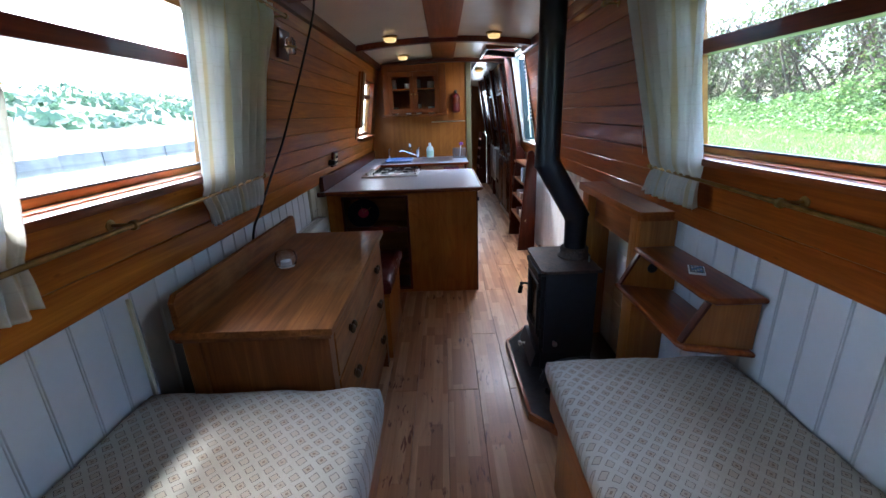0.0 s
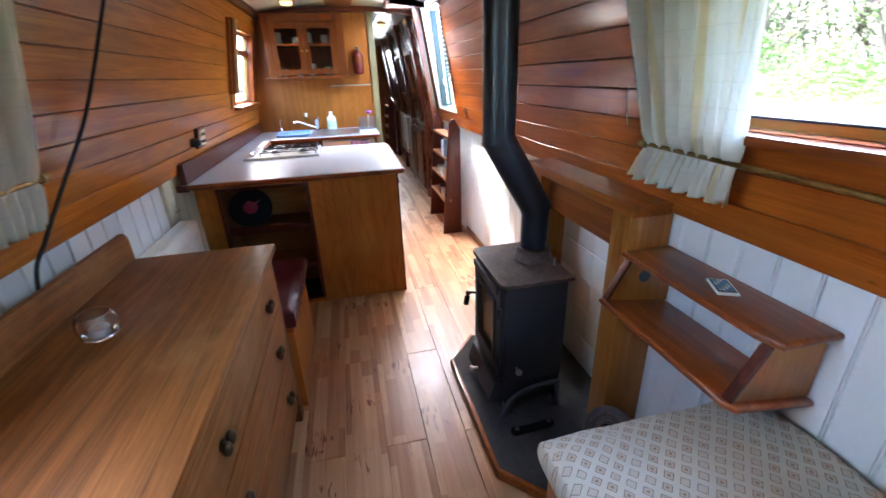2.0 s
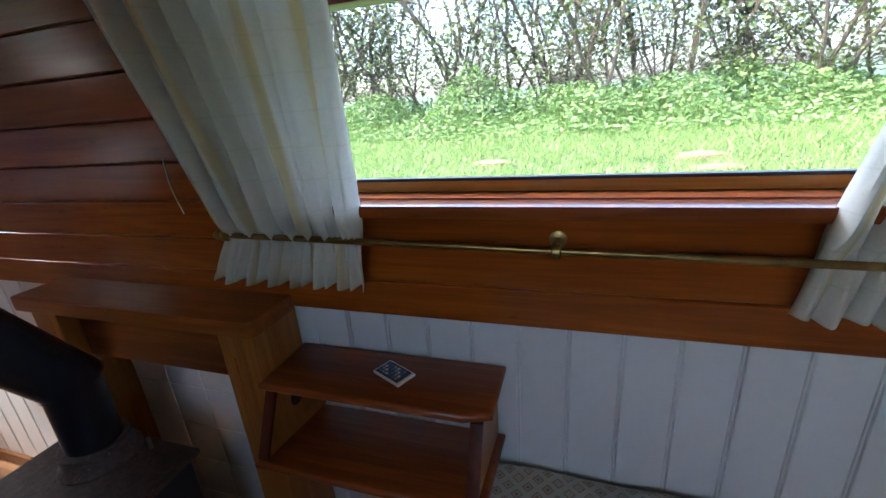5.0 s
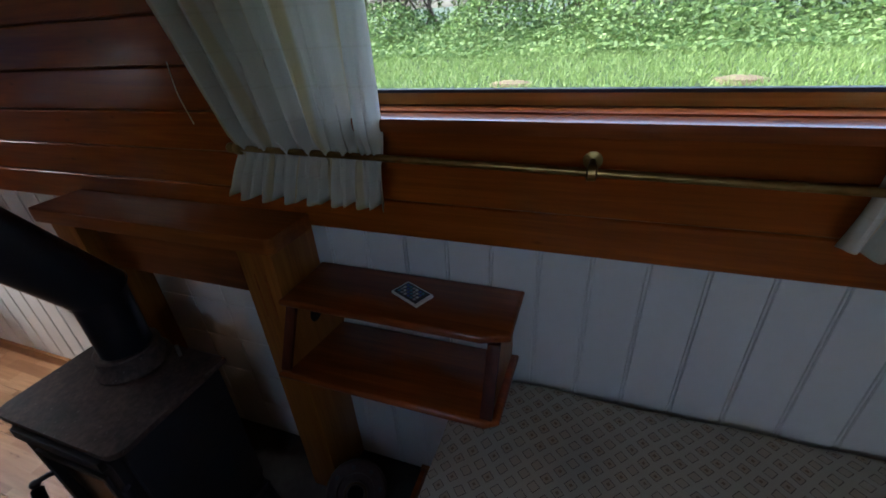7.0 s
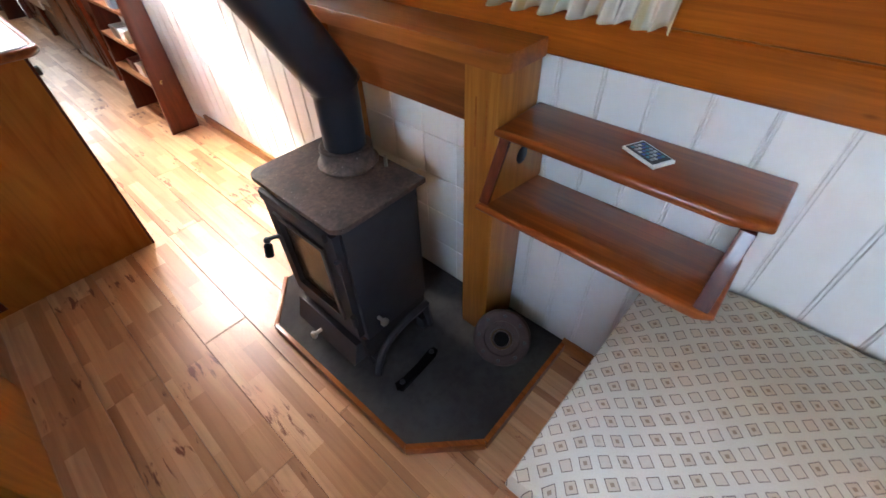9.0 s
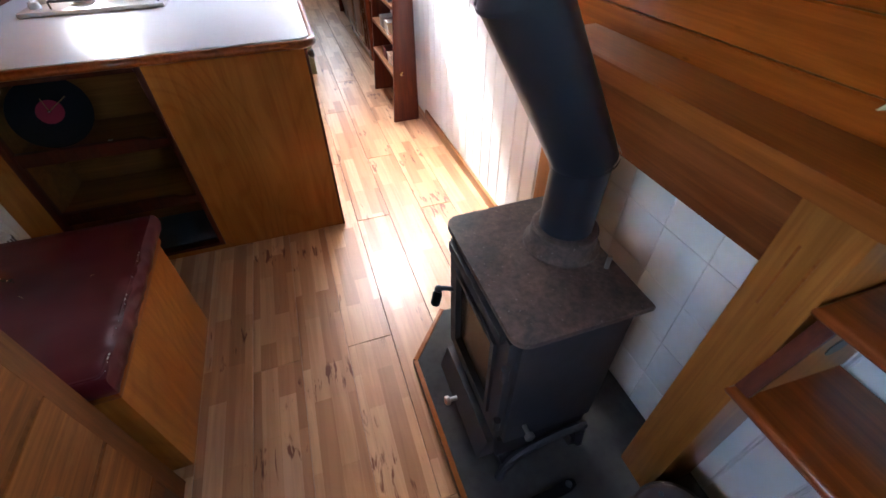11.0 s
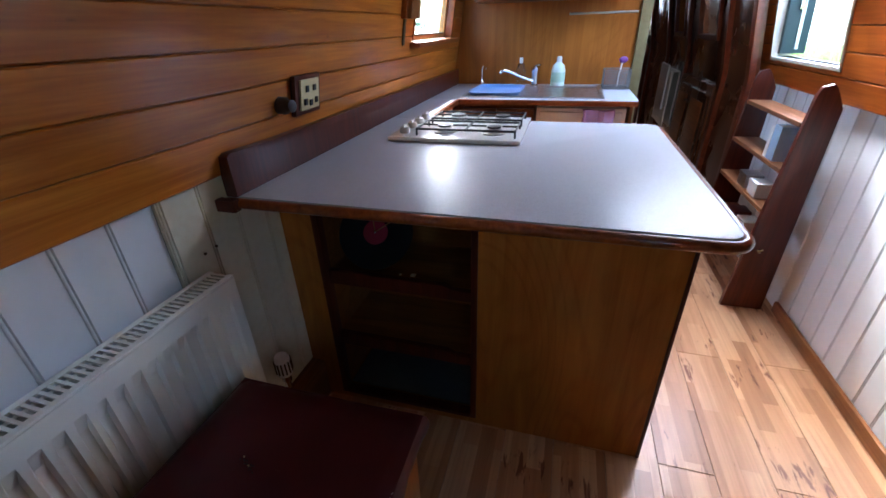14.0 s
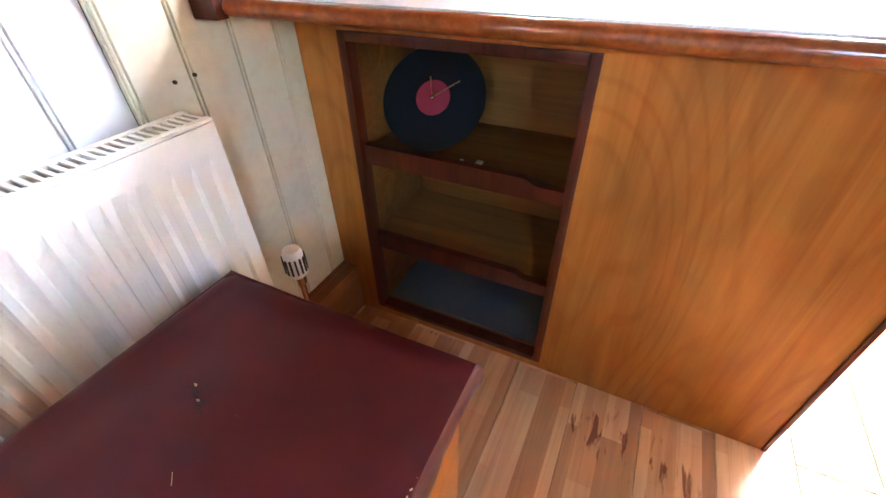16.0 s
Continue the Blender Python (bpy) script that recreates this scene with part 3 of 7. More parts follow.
# ---- kitchen island ----
IX0, IX1, IY0, IY1 = -0.966, 0.222, 3.716, 4.56
OP = dict(x0=-0.843, x1=-0.318, z0=0.028, z1=0.822)
island = thing("kitchen_island", (-0.36, 4.14, 0), "stained plywood kitchen peninsula with an open shelf recess", "kitchen island")
def holed(x0, x1, z0, z1, hx0, hx1, hz0, hz1, y0, y1):
    """A flat panel with one rectangular hole, as a single ring of faces."""
    bm = bmesh.new()
    o = [(x0, z0), (x1, z0), (x1, z1), (x0, z1)]
    h = [(hx0, hz0), (hx1, hz0), (hx1, hz1), (hx0, hz1)]
    v = {(r, k, y): bm.verts.new((p[0], y, p[1])) for r, ps in (("o", o), ("h", h)) for k, p in enumerate(ps) for y in (y0, y1)}
    for k in range(4):
        n = (k + 1) % 4
        bm.faces.new((v["o", k, y0], v["o", n, y0], v["h", n, y0], v["h", k, y0]))
        bm.faces.new((v["o", k, y1], v["h", k, y1], v["h", n, y1], v["o", n, y1]))
        bm.faces.new((v["o", k, y0], v["o", k, y1], v["o", n, y1], v["o", n, y0]))
        bm.faces.new((v["h", k, y0], v["h", n, y0], v["h", n, y1], v["h", k, y1]))
    return bm


part("front_panel", holed(IX0, IX1, 0.0, 0.868, OP["x0"], OP["x1"], OP["z0"], OP["z1"], IY0, IY0 + 0.018), M_PLY, island, smooth=False)
part("side_panel", a_box(IX1 - 0.018, IX1, IY0 + 0.0185, IY1, 0.0, 0.868, 0.001), M_PLY, island)
part("back_panel", a_box(-0.75, IX1 - 0.019, IY1 - 0.018, IY1, 0.0, 0.868), M_PLY, island)
part("corner_strip", a_box(IX1 - 0.004, IX1 + 0.006, IY0 - 0.004, IY0 + 0.012, 0.0, 0.866, 0.002), M_REDWOOD_Z, island, "dark red corner strip")
D = 0.33
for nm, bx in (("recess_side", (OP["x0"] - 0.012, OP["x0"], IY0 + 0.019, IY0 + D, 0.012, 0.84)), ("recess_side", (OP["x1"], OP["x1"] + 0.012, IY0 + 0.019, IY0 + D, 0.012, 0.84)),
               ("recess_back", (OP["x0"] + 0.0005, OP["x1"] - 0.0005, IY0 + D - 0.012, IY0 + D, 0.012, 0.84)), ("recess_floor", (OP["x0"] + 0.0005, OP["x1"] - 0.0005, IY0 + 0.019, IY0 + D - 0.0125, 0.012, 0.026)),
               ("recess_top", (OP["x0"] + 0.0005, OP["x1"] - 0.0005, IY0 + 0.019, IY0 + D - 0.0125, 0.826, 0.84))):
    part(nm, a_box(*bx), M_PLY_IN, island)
for nm, bx in (("stile", (OP["x0"], OP["x0"] + 0.02, OP["z0"], OP["z1"])), ("stile", (OP["x1"] - 0.02, OP["x1"], OP["z0"], OP["z1"])),
               ("rail", (OP["x0"] + 0.02, OP["x1"] - 0.02, OP["z1"] - 0.02, OP["z1"])), ("rail", (OP["x0"] + 0.02, OP["x1"] - 0.02, OP["z0"], OP["z0"] + 0.016))):
    part(nm, a_box(bx[0], bx[1], IY0 - 0.006, IY0 + 0.03, bx[2], bx[3], 0.003), M_REDWOOD_Z, island, "dark red mahogany edging of the recess")
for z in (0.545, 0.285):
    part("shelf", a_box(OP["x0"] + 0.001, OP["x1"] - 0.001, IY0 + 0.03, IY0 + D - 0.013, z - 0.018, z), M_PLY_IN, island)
    x0, x1 = OP["x0"] + 0.021, OP["x1"] - 0.021
    pts = [(x0, z - 0.022), (x1, z - 0.022), (x1, z + 0.012), (x1 - 0.06, z + 0.013), (x1 - 0.085, z + 0.026), (x0, z + 0.028)]
    part("shelf_lip", prism(pts, "y", IY0 + 0.008, IY0 + 0.03, 0.003), M_REDWOOD_Z, island, "dark red lip with a cut-down end")
part("drawer_knob", lathe([(0.008, 0), (0.008, 0.015), (0.018, 0.025), (0.018, 0.035), (0.008, 0.04)], (IX1, 3.98, 0.72), 16, (1, 0, 0)), M_BLACK, island, "black round knob")
part("drawer_knob", lathe([(0.008, 0), (0.008, 0.015), (0.018, 0.025), (0.018, 0.035), (0.008, 0.04)], (IX1, 4.3, 0.72), 16, (1, 0, 0)), M_BLACK, island, "black round knob")

# worktop: one U-shaped slab of grey laminate with a wooden edge
def laminate():
    m, nt, b = shader("speckled_grey_laminate", 0.36)
    dots = noise_tex(nt, coords(nt, (420, 420, 420)), 1.0, 2)
    soft = noise_tex(nt, coords(nt, (3, 3, 3)), 1.0, 2)
    c = ramp(nt, dots, [(0.3, (0.40, 0.41, 0.435)), (0.7, (0.56, 0.575, 0.6))])
    c = mixed(nt, "MULTIPLY", 0.3, c, ramp(nt, soft, [(0.3, (0.85, 0.83, 0.82)), (0.7, (1, 1, 1))]))
    nt.links.new(c, b.inputs["Base Color"])
    bumped(nt, b, dots, 0.03, 0.0005)
    return m


M_TOP = laminate()
CT = dict(x0=-0.943, x1=0.25, y0=3.515, y1=4.588)
worktop = thing("worktop", (-0.3, 4.5, 0.87), "grey laminate kitchen worktop with a wooden nosing", "worktop")


def rounded(x0, x1, y0, y1, r, corners):
    pts = []
    for (cx, cy, a0), on in zip(((x1 - r, y0 + r, -90), (x1 - r, y1 - r, 0), (x0 + r, y1 - r, 90), (x0 + r, y0 + r, 180)), corners):
        px, py = (x1 if a0 in (-90, 0) else x0), (y0 if a0 in (-90, 180) else y1)
        if on:
            pts += [(cx + r * math.cos(radians(a0 + 15 * k)), cy + r * math.sin(radians(a0 + 15 * k))) for k in range(7)]
        else:
            pts.append((px, py))
    return pts


slab = prism(rounded(CT["x0"], CT["x1"] - 0.012, CT["y0"] + 0.012, CT["y1"], 0.04, (1, 1, 0, 0)), "z", 0.872, 0.9, 0.0015)
part("slab", slab, M_TOP, worktop)
part("slab", a_box(CT["x0"], -0.745, CT["y1"] + 0.0005, 5.179, 0.872, 0.9, 0.001), M_TOP, worktop)
part("slab", prism(rounded(CT["x0"], 0.245, 5.18, BULK_Y - 0.002, 0.03, (1, 0, 0, 0)), "z", 0.872, 0.9, 0.0015), M_TOP, worktop)
nose = tube([(CT["x0"], CT["y0"] + 0.004, 0.8845)] + [(x, y, 0.8845) for x, y in rounded(CT["x0"], CT["x1"] - 0.004, CT["y0"] + 0.004, CT["y1"], 0.045, (1, 1, 0, 0))[:14]], 0.0135, 10)
part("nosing", nose, M_SHELF, worktop, "rounded varnished wooden nosing")
part("nosing", a_box(-0.745, 0.245, 5.164, 5.178, 0.872, 0.899, 0.004), M_SILL, worktop)
part("nosing", a_box(-0.744, -0.73, CT["y1"] + 0.002, 5.163, 0.872, 0.899, 0.004), M_SILL, worktop)
up = prism([(3.517, 0.901), (5.88, 0.901), (5.88, 1.0), (3.7, 1.006), (3.53, 1.012), (3.517, 1.004)], "x", -0.94, -0.905, 0.004)
part("upstand", up, M_REDWOOD_Z, worktop, "dark red mahogany upstand along the wall")
part("end_block", a_box(-0.96, -0.9, 3.49, 3.5145, 0.868, 0.9, 0.004), M_REDWOOD_Z, worktop)

# ---- dresser ----
dresser = thing("chest_of_drawers", (-0.6, 2.16, 0), "old oak chest of drawers with a worn top and backboard", "chest of drawers")
DX0, DX1, DY0, DY1, DZ = -0.862, -0.372, 1.612, 2.705, 0.82
part("top", a_box(DX0, DX1, DY0, DY1, DZ - 0.024, DZ, 0.006), M_DRESSER, dresser, "worn oak top with pale ring marks")
part("moulding", a_box(DX0 + 0.008, DX1 - 0.008, DY0 + 0.008, DY1 - 0.008, DZ - 0.04, DZ - 0.0245, 0.004), M_DRESSER_Z, dresser)
bk = prism([(DY0 + 0.03, DZ + 0.001), (DY1 - 0.012, DZ + 0.001), (DY1 - 0.012, DZ + 0.085), (DY1 - 0.03, DZ + 0.105), (DY0 + 0.05, DZ + 0.105), (DY0 + 0.03, DZ + 0.085)], "x", DX0, DX0 + 0.02, 0.004)
part("backboard", bk, M_DRESSER, dresser, "low oak backboard")
px0, px1, py0, py1 = DX0 + 0.02, DX1 - 0.02, DY0 + 0.022, DY1 - 0.022
for cx in (px0, px1 - 0.05):
    for cy in (py0, py1 - 0.05):
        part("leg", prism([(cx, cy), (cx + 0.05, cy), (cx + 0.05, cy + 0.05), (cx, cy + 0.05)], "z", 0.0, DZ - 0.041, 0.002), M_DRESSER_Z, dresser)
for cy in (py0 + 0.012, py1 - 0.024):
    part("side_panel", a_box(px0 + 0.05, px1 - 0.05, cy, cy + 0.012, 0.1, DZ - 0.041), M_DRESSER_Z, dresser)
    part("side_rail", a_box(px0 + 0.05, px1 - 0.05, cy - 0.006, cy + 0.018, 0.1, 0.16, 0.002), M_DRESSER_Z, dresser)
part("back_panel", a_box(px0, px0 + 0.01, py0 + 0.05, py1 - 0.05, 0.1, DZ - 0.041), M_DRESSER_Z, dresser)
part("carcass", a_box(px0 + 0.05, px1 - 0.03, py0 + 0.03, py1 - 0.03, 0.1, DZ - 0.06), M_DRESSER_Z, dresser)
knob_profile = [(0.012, 0.0), (0.009, 0.008), (0.011, 0.016), (0.021, 0.022), (0.022, 0.03), (0.016, 0.036), (0.003, 0.038)]
for z0, z1 in ((0.602, 0.765), (0.4, 0.588), (0.185, 0.386)):
    d = part("drawer", a_box(px1 - 0.03, px1 + 0.004, py0 + 0.054, py1 - 0.054, z0, z1, 0.003), M_DRESSER, dresser)
    for cy in (1.868, 2.448):
        kb = bmesh.new()
        rod(kb, (px1 + 0.004, cy, (z0 + z1) / 2), (px1 + 0.011, cy, (z0 + z1) / 2), 0.014)
        for dy in (-0.016, 0.016):
            ball(kb, (px1 + 0.02, cy + dy, (z0 + z1) / 2 + 0.004), 0.014, 0.8, 1.0, 1.3, 12)
        part("knob", kb, M_DARKMETAL, d, "dark butterfly-shaped knob")
for z in (0.595, 0.393, 0.168):
    part("rail", a_box(px1 - 0.03, px1, py0 + 0.05, py1 - 0.05, z - 0.007, z + 0.007), M_DRESSER_Z, dresser)
part("apron", a_box(px1 - 0.03, px1 - 0.005, py0 + 0.05, py1 - 0.05, 0.1, 0.16), M_DRESSER_Z, dresser)
# frame post standing behind the dresser
solid("wall_batten", a_box(-0.966, -0.955, 1.62, 1.63, 0.0, 0.93, 0.002), M_CREAM, "cream painted upright batten on the hull side", "batten", "structure")

# ---- red stool ----
stool = thing("box_stool", (-0.59, 3.0, 0), "box stool with a worn dark red vinyl cushion", "stool")
SX0, SX1, SY0, SY1 = -0.83, -0.362, 2.715, 3.3


def vinyl():
    m, nt, b = shader("oxblood_vinyl", 0.42, coat=0.0, spec=0.28)
    big = noise_tex(nt, coords(nt, (5, 5, 5)), 1.0, 4)
    fine = noise_tex(nt, coords(nt, (220, 220, 220)), 1.0, 2)
    wear = noise_tex(nt, coords(nt, (18, 9, 18)), 1.0, 6, 0.7)
    c = ramp(nt, big, [(0.3, (0.058, 0.005, 0.0075)), (0.7, (0.096, 0.01, 0.0125))])
    c = mixed(nt, "MIX", ramp(nt, wear, [(0.69, (0, 0, 0)), (0.75, (0.35, 0.35, 0.35))]), c, (0.35, 0.24, 0.2))
    nt.links.new(c, b.inputs["Base Color"])
    roughened(nt, b, big, 0.36, 0.5)
    bumped(nt, b, fine, 0.15, 0.0008)
    return m


M_VINYL = vinyl()
part("box", a_box(SX0 + 0.01, SX1 - 0.012, SY0 + 0.012, SY1 - 0.012, 0.0, 0.43, 0.004), M_PLY, stool, "varnished plywood box")
part("rim", a_box(SX0 + 0.004, SX1 - 0.005, SY0 + 0.005, SY1 - 0.005, 0.405, 0.428, 0.006), M_MANTEL, stool)


def soft_box(x0, x1, y0, y1, z0, z1, r, n=14, sag=0.01, lump=0.004):
    """A cushion: a rounded block whose top bulges and wrinkles a little."""
    bm = a_box(x0, x1, y0, y1, z0, z1)
    bmesh.ops.subdivide_edges(bm, edges=list(bm.edges), cuts=n, use_grid_fill=True)
    for v in bm.verts:
        p = v.co
        ex, ey = min(p.x - x0, x1 - p.x), min(p.y - y0, y1 - p.y)
        e = min(ex, ey)
        up = (p.z - z0) / (z1 - z0)
        if e < r:
            k = 1 - math.sqrt(max(0.0, 1 - (1 - e / r) ** 2))
            p.z -= k * r * 0.7 * up
        bulge = math.sin(math.pi * (p.z - z0) / (z1 - z0)) * 0.012
        if ex < 1e-4:
            p.x += bulge * (1 if p.x > (x0 + x1) / 2 else -1)
        if ey < 1e-4:
            p.y += bulge * (1 if p.y > (y0 + y1) / 2 else -1)
        p.z += up * (sag * math.sin(math.pi * (p.x - x0) / (x1 - x0)) * math.sin(math.pi * (p.y - y0) / (y1 - y0)) + lump * noise.noise(p * 9))
    return bm


pad = soft_box(SX0, SX1, SY0, SY1, 0.432, 0.512, 0.016, 30, 0.008, 0.004)
for v in pad.verts:
    p = v.co
    if p.x > SX1 - 0.004 and 0.44 < p.z < 0.5:
        p.x += 0.0035 * math.sin(150 * p.y + 14 * noise.noise(Vector((0, p.y * 8, p.z * 6)))) + 0.002
    elif p.z > 0.5:
        p.z += 0.003 * noise.noise(Vector((p.x * 16, p.y * 7, 4))) - 0.0025 * max(0.0, noise.noise(Vector((p.x * 6, p.y * 22, 8))))
part("cushion", pad, M_VINYL, stool, "dark red vinyl cushion with a gathered front")
for z in (0.5,):
    edge = rounded(SX0 + 0.001, SX1 - 0.001, SY0 + 0.001, SY1 - 0.001, 0.012, (1, 1, 1, 1))
    edge = [(p[0] + (q[0] - p[0]) * k / 6, p[1] + (q[1] - p[1]) * k / 6) for p, q in zip(edge, edge[1:] + edge[:1]) for k in range(6)]
    wob = [(x, y, z + 0.003 * noise.noise(Vector((x * 20, y * 20, z)))) for x, y in edge + edge[:1]]
    part("piping", tube(wob, 0.0042, 6), M_VINYL, stool)
studs = bmesh.new()
yy = SY0 + 0.02
while yy < SY1 - 0.015:
    ball(studs, (SX1 + 0.003, yy, 0.446 + 0.002 * math.sin(yy * 60)), 0.004, 0.6, 1, 1, 8)
    yy += 0.022
part("studs", studs, M_STEEL, stool, "row of small upholstery studs")

# ---- radiator ----
radiator = thing("radiator", (-0.9, 2.9, 0.19), "white panel radiator with a slotted top grille", "radiator")
RX0, RX1, RY0, RY1, RZ0, RZ1 = -0.945, -0.872, 2.44, 3.4, 0.2, 0.745
RIB = 0.0358
ribs_n = int((RY1 - RY0 - 0.05) / RIB)
cols = [(RY0, 0.0)]
for k in range(ribs_n):
    c = RY1 - 0.04 - k * RIB
    cols += [(c - 0.0125, 0.0), (c - 0.008, 1.0), (c + 0.008, 1.0), (c + 0.0125, 0.0)]
cols = sorted(cols) + [(RY1, 0.0)]
levels = [(RZ0, 0.0), (RZ0 + 0.045, 0.0), (RZ0 + 0.075, 1.0), (RZ1 - 0.085, 1.0), (RZ1 - 0.05, 0.0), (RZ1 - 0.007, 0.0)]
bm = bmesh.new()
skins = [[[bm.verts.new((RX1 - 0.009 * dy * dz - deep, y, z)) for y, dy in cols] for z, dz in levels] for deep in (0.0, 0.003)]
for sheet in skins:
    for r0, r1_ in zip(sheet, sheet[1:]):
        for k in range(len(cols) - 1):
            bm.faces.new((r0[k], r0[k + 1], r1_[k + 1], r1_[k]))
for j in (0, -1):
    for k in range(len(cols) - 1):
        bm.faces.new((skins[0][j][k], skins[1][j][k], skins[1][j][k + 1], skins[0][j][k + 1]))
for k in (0, -1):
    for j in range(len(levels) - 1):
        bm.faces.new((skins[0][j][k], skins[0][j + 1][k], skins[1][j + 1][k], skins[1][j][k]))
part("front_panel", bm, M_RAD, radiator, smooth=False)
part("back_panel", a_box(RX0, RX0 + 0.012, RY0, RY1, RZ0, RZ1 - 0.02, 0.003), M_RAD, radiator)
for y in (RY0 - 0.002, RY1 - 0.002):
    part("end_cap", a_box(RX0, RX1 - 0.0035, y - 0.001 if y < 3 else y + 0.0025, y + 0.0015 if y < 3 else y + 0.005, RZ0 + 0.02, RZ1 - 0.0065, 0.0008), M_RAD, radiator)
gr = bmesh.new()
box(gr, RX0, RX0 + 0.014, RY0, RY1, RZ1 - 0.006, RZ1, 0.001)
box(gr, RX1 - 0.014, RX1, RY0, RY1, RZ1 - 0.006, RZ1, 0.001)
yy = RY0 + 0.004
while yy < RY1:
    box(gr, RX0 + 0.0142, RX1 - 0.0142, yy, yy + 0.006, RZ1 - 0.005, RZ1 - 0.001)
    yy += 0.0135
part("top_grille", gr, M_RAD, radiator, "slotted steel grille")
vx, vy = -0.845, 3.45
valve = part("valve", lathe([(0.009, 0.0), (0.009, 0.34), (0.014, 0.345), (0.014, 0.365), (0.009, 0.37)], (vx, vy, 0.0), 14), M_CHROME, radiator)
part("tail", a_rod((vx, vy, 0.24), (RX1 - 0.02, RY1 + 0.003, 0.24), 0.008, 10), M_CHROME, radiator)
hd = lathe([(0.018, 0.37), (0.023, 0.377), (0.0235, 0.395), (0.022, 0.43), (0.018, 0.442), (0.003, 0.445)], (vx, vy, 0.0), 20)
part("thermostat_head", hd, M_WHITEPL, valve, "cream ribbed thermostat head")
rb = bmesh.new()
for k in range(14):
    a = 2 * math.pi * k / 14
    box(rb, -0.002, 0.002, 0.0225, 0.0255, 0.385, 0.425, 0.0, Matrix.Translation((vx, vy, 0)) @ Matrix.Rotation(a, 4, "Z"))
part("ribs", rb, M_DARKMETAL, valve)

# ---- stove ----
M_SOOT = shader("matt_soot_black", 0.9, spec=0.05, color=(0.008, 0.008, 0.008))[0]
stove = thing("wood_burning_stove", (0.58, 2.59, 0.04), "small black cast-iron wood burning stove with a glazed door", "stove")
TX0, TX1, TY0, TY1 = 0.434, 0.728, 2.39, 2.785
topo = rounded(TX0, TX1, TY0, TY1, 0.035, (0, 0, 1, 1))
part("top_plate", prism(topo, "z", 0.652, 0.668, 0.004), M_IRON_TOP, stove, "rusty scorched top plate")
BX0, BX1, BY0, BY1 = 0.462, 0.715, 2.412, 2.762
part("body", a_box(BX0, BX1, BY0, BY1, 0.2, 0.6515, 0.006), M_IRON, stove)
part("base", a_box(BX0 - 0.01, BX1, BY0 + 0.01, BY1 - 0.01, 0.1, 0.199, 0.005), M_IRON, stove)
skirt = prism([(BX0 - 0.035, 0.19), (BX0 - 0.015, 0.19), (BX0 - 0.012, 0.105), (BX0 - 0.06, 0.105)], "y", BY0 + 0.02, BY1 - 0.02, 0.003)
part("ash_lip", skirt, M_IRON, stove)
for cx in (BX0 + 0.0, BX1 - 0.04):
    for cy in (BY0 - 0.012, BY1 - 0.03):
        lg = bmesh.new()
        prism([(cx, 0.1), (cx + 0.045, 0.1), (cx + 0.035, 0.065), (cx + 0.04, 0.04), (cx + 0.004, 0.04), (cx + 0.008, 0.065)], "y", cy, cy + 0.04, 0.003, lg)
        part("leg", lg, M_IRON, stove)
for y in (BY0 - 0.012, BY1 + 0.012):
    part("leg_strap", tube(bent([(BX1 - 0.01, y, 0.17), (0.6, y, 0.165), (0.51, y - 0.004, 0.14), (0.468, y - 0.008, 0.09), (0.452, y - 0.012, 0.045)], 5), 0.0125, 8), M_IRON, stove)
    part("rear_foot", tube(bent([(BX1 - 0.02, y, 0.17), (BX1 - 0.012, y, 0.1), (BX1 - 0.004, y, 0.045)], 4), 0.0125, 8), M_IRON, stove)
# the brown base colour stands in for the floor reflected in the glass
M_FIREGLASS = shader("floor_reflection_fire_glass", 0.25, color=(0.09, 0.055, 0.03))[0]
door = bmesh.new()
for a0, a1, b0, b1 in minus([(BY0 + 0.012, BY1 - 0.012, 0.225, 0.63)], (BY0 + 0.065, BY1 - 0.065, 0.29, 0.565)):
    box(door, BX0 - 0.022, BX0 - 0.001, a0, a1, b0, b1, 0.0)
sdoor = part("door", door, M_IRON, stove, smooth=False)
part("glass", a_box(BX0 - 0.012, BX0 - 0.006, BY0 + 0.062, BY1 - 0.062, 0.287, 0.568), M_FIREGLASS, sdoor, "door glass coloured brown for the floor's reflection")
fr = bmesh.new()
for a0, a1, b0, b1 in minus([(BY0 + 0.058, BY1 - 0.058, 0.283, 0.572)], (BY0 + 0.072, BY1 - 0.072, 0.297, 0.558)):
    box(fr, BX0 - 0.03, BX0 - 0.0225, a0, a1, b0, b1)
part("glass_frame", fr, M_IRON, sdoor, smooth=False)
part("hood", a_box(BX0 - 0.035, BX0 - 0.001, BY0 + 0.03, BY1 - 0.03, 0.61, 0.64, 0.006), M_IRON, stove)
hb = bmesh.new()
tube([(BX0 - 0.02, BY1 - 0.03, 0.462), (BX0 - 0.034, BY1 - 0.022, 0.464), (BX0 - 0.056, BY1 - 0.012, 0.462)], 0.0065, 8, hb)
ball(hb, (BX0 - 0.057, BY1 - 0.012, 0.459), 0.011)
handle = part("handle", hb, M_IRON, sdoor)
coil = [(0.004, 0.0), (0.005, 0.014)]
for k in range(7):
    coil += [(0.0105, 0.016 + 0.0065 * k), (0.0135, 0.019 + 0.0065 * k), (0.0105, 0.0215 + 0.0065 * k)]
part("grip", lathe(coil + [(0.004, 0.064)], (BX0 - 0.057, BY1 - 0.012, 0.458), 16, (-0.16, 0.06, -1)), M_SOOT, handle, "black coiled grip")
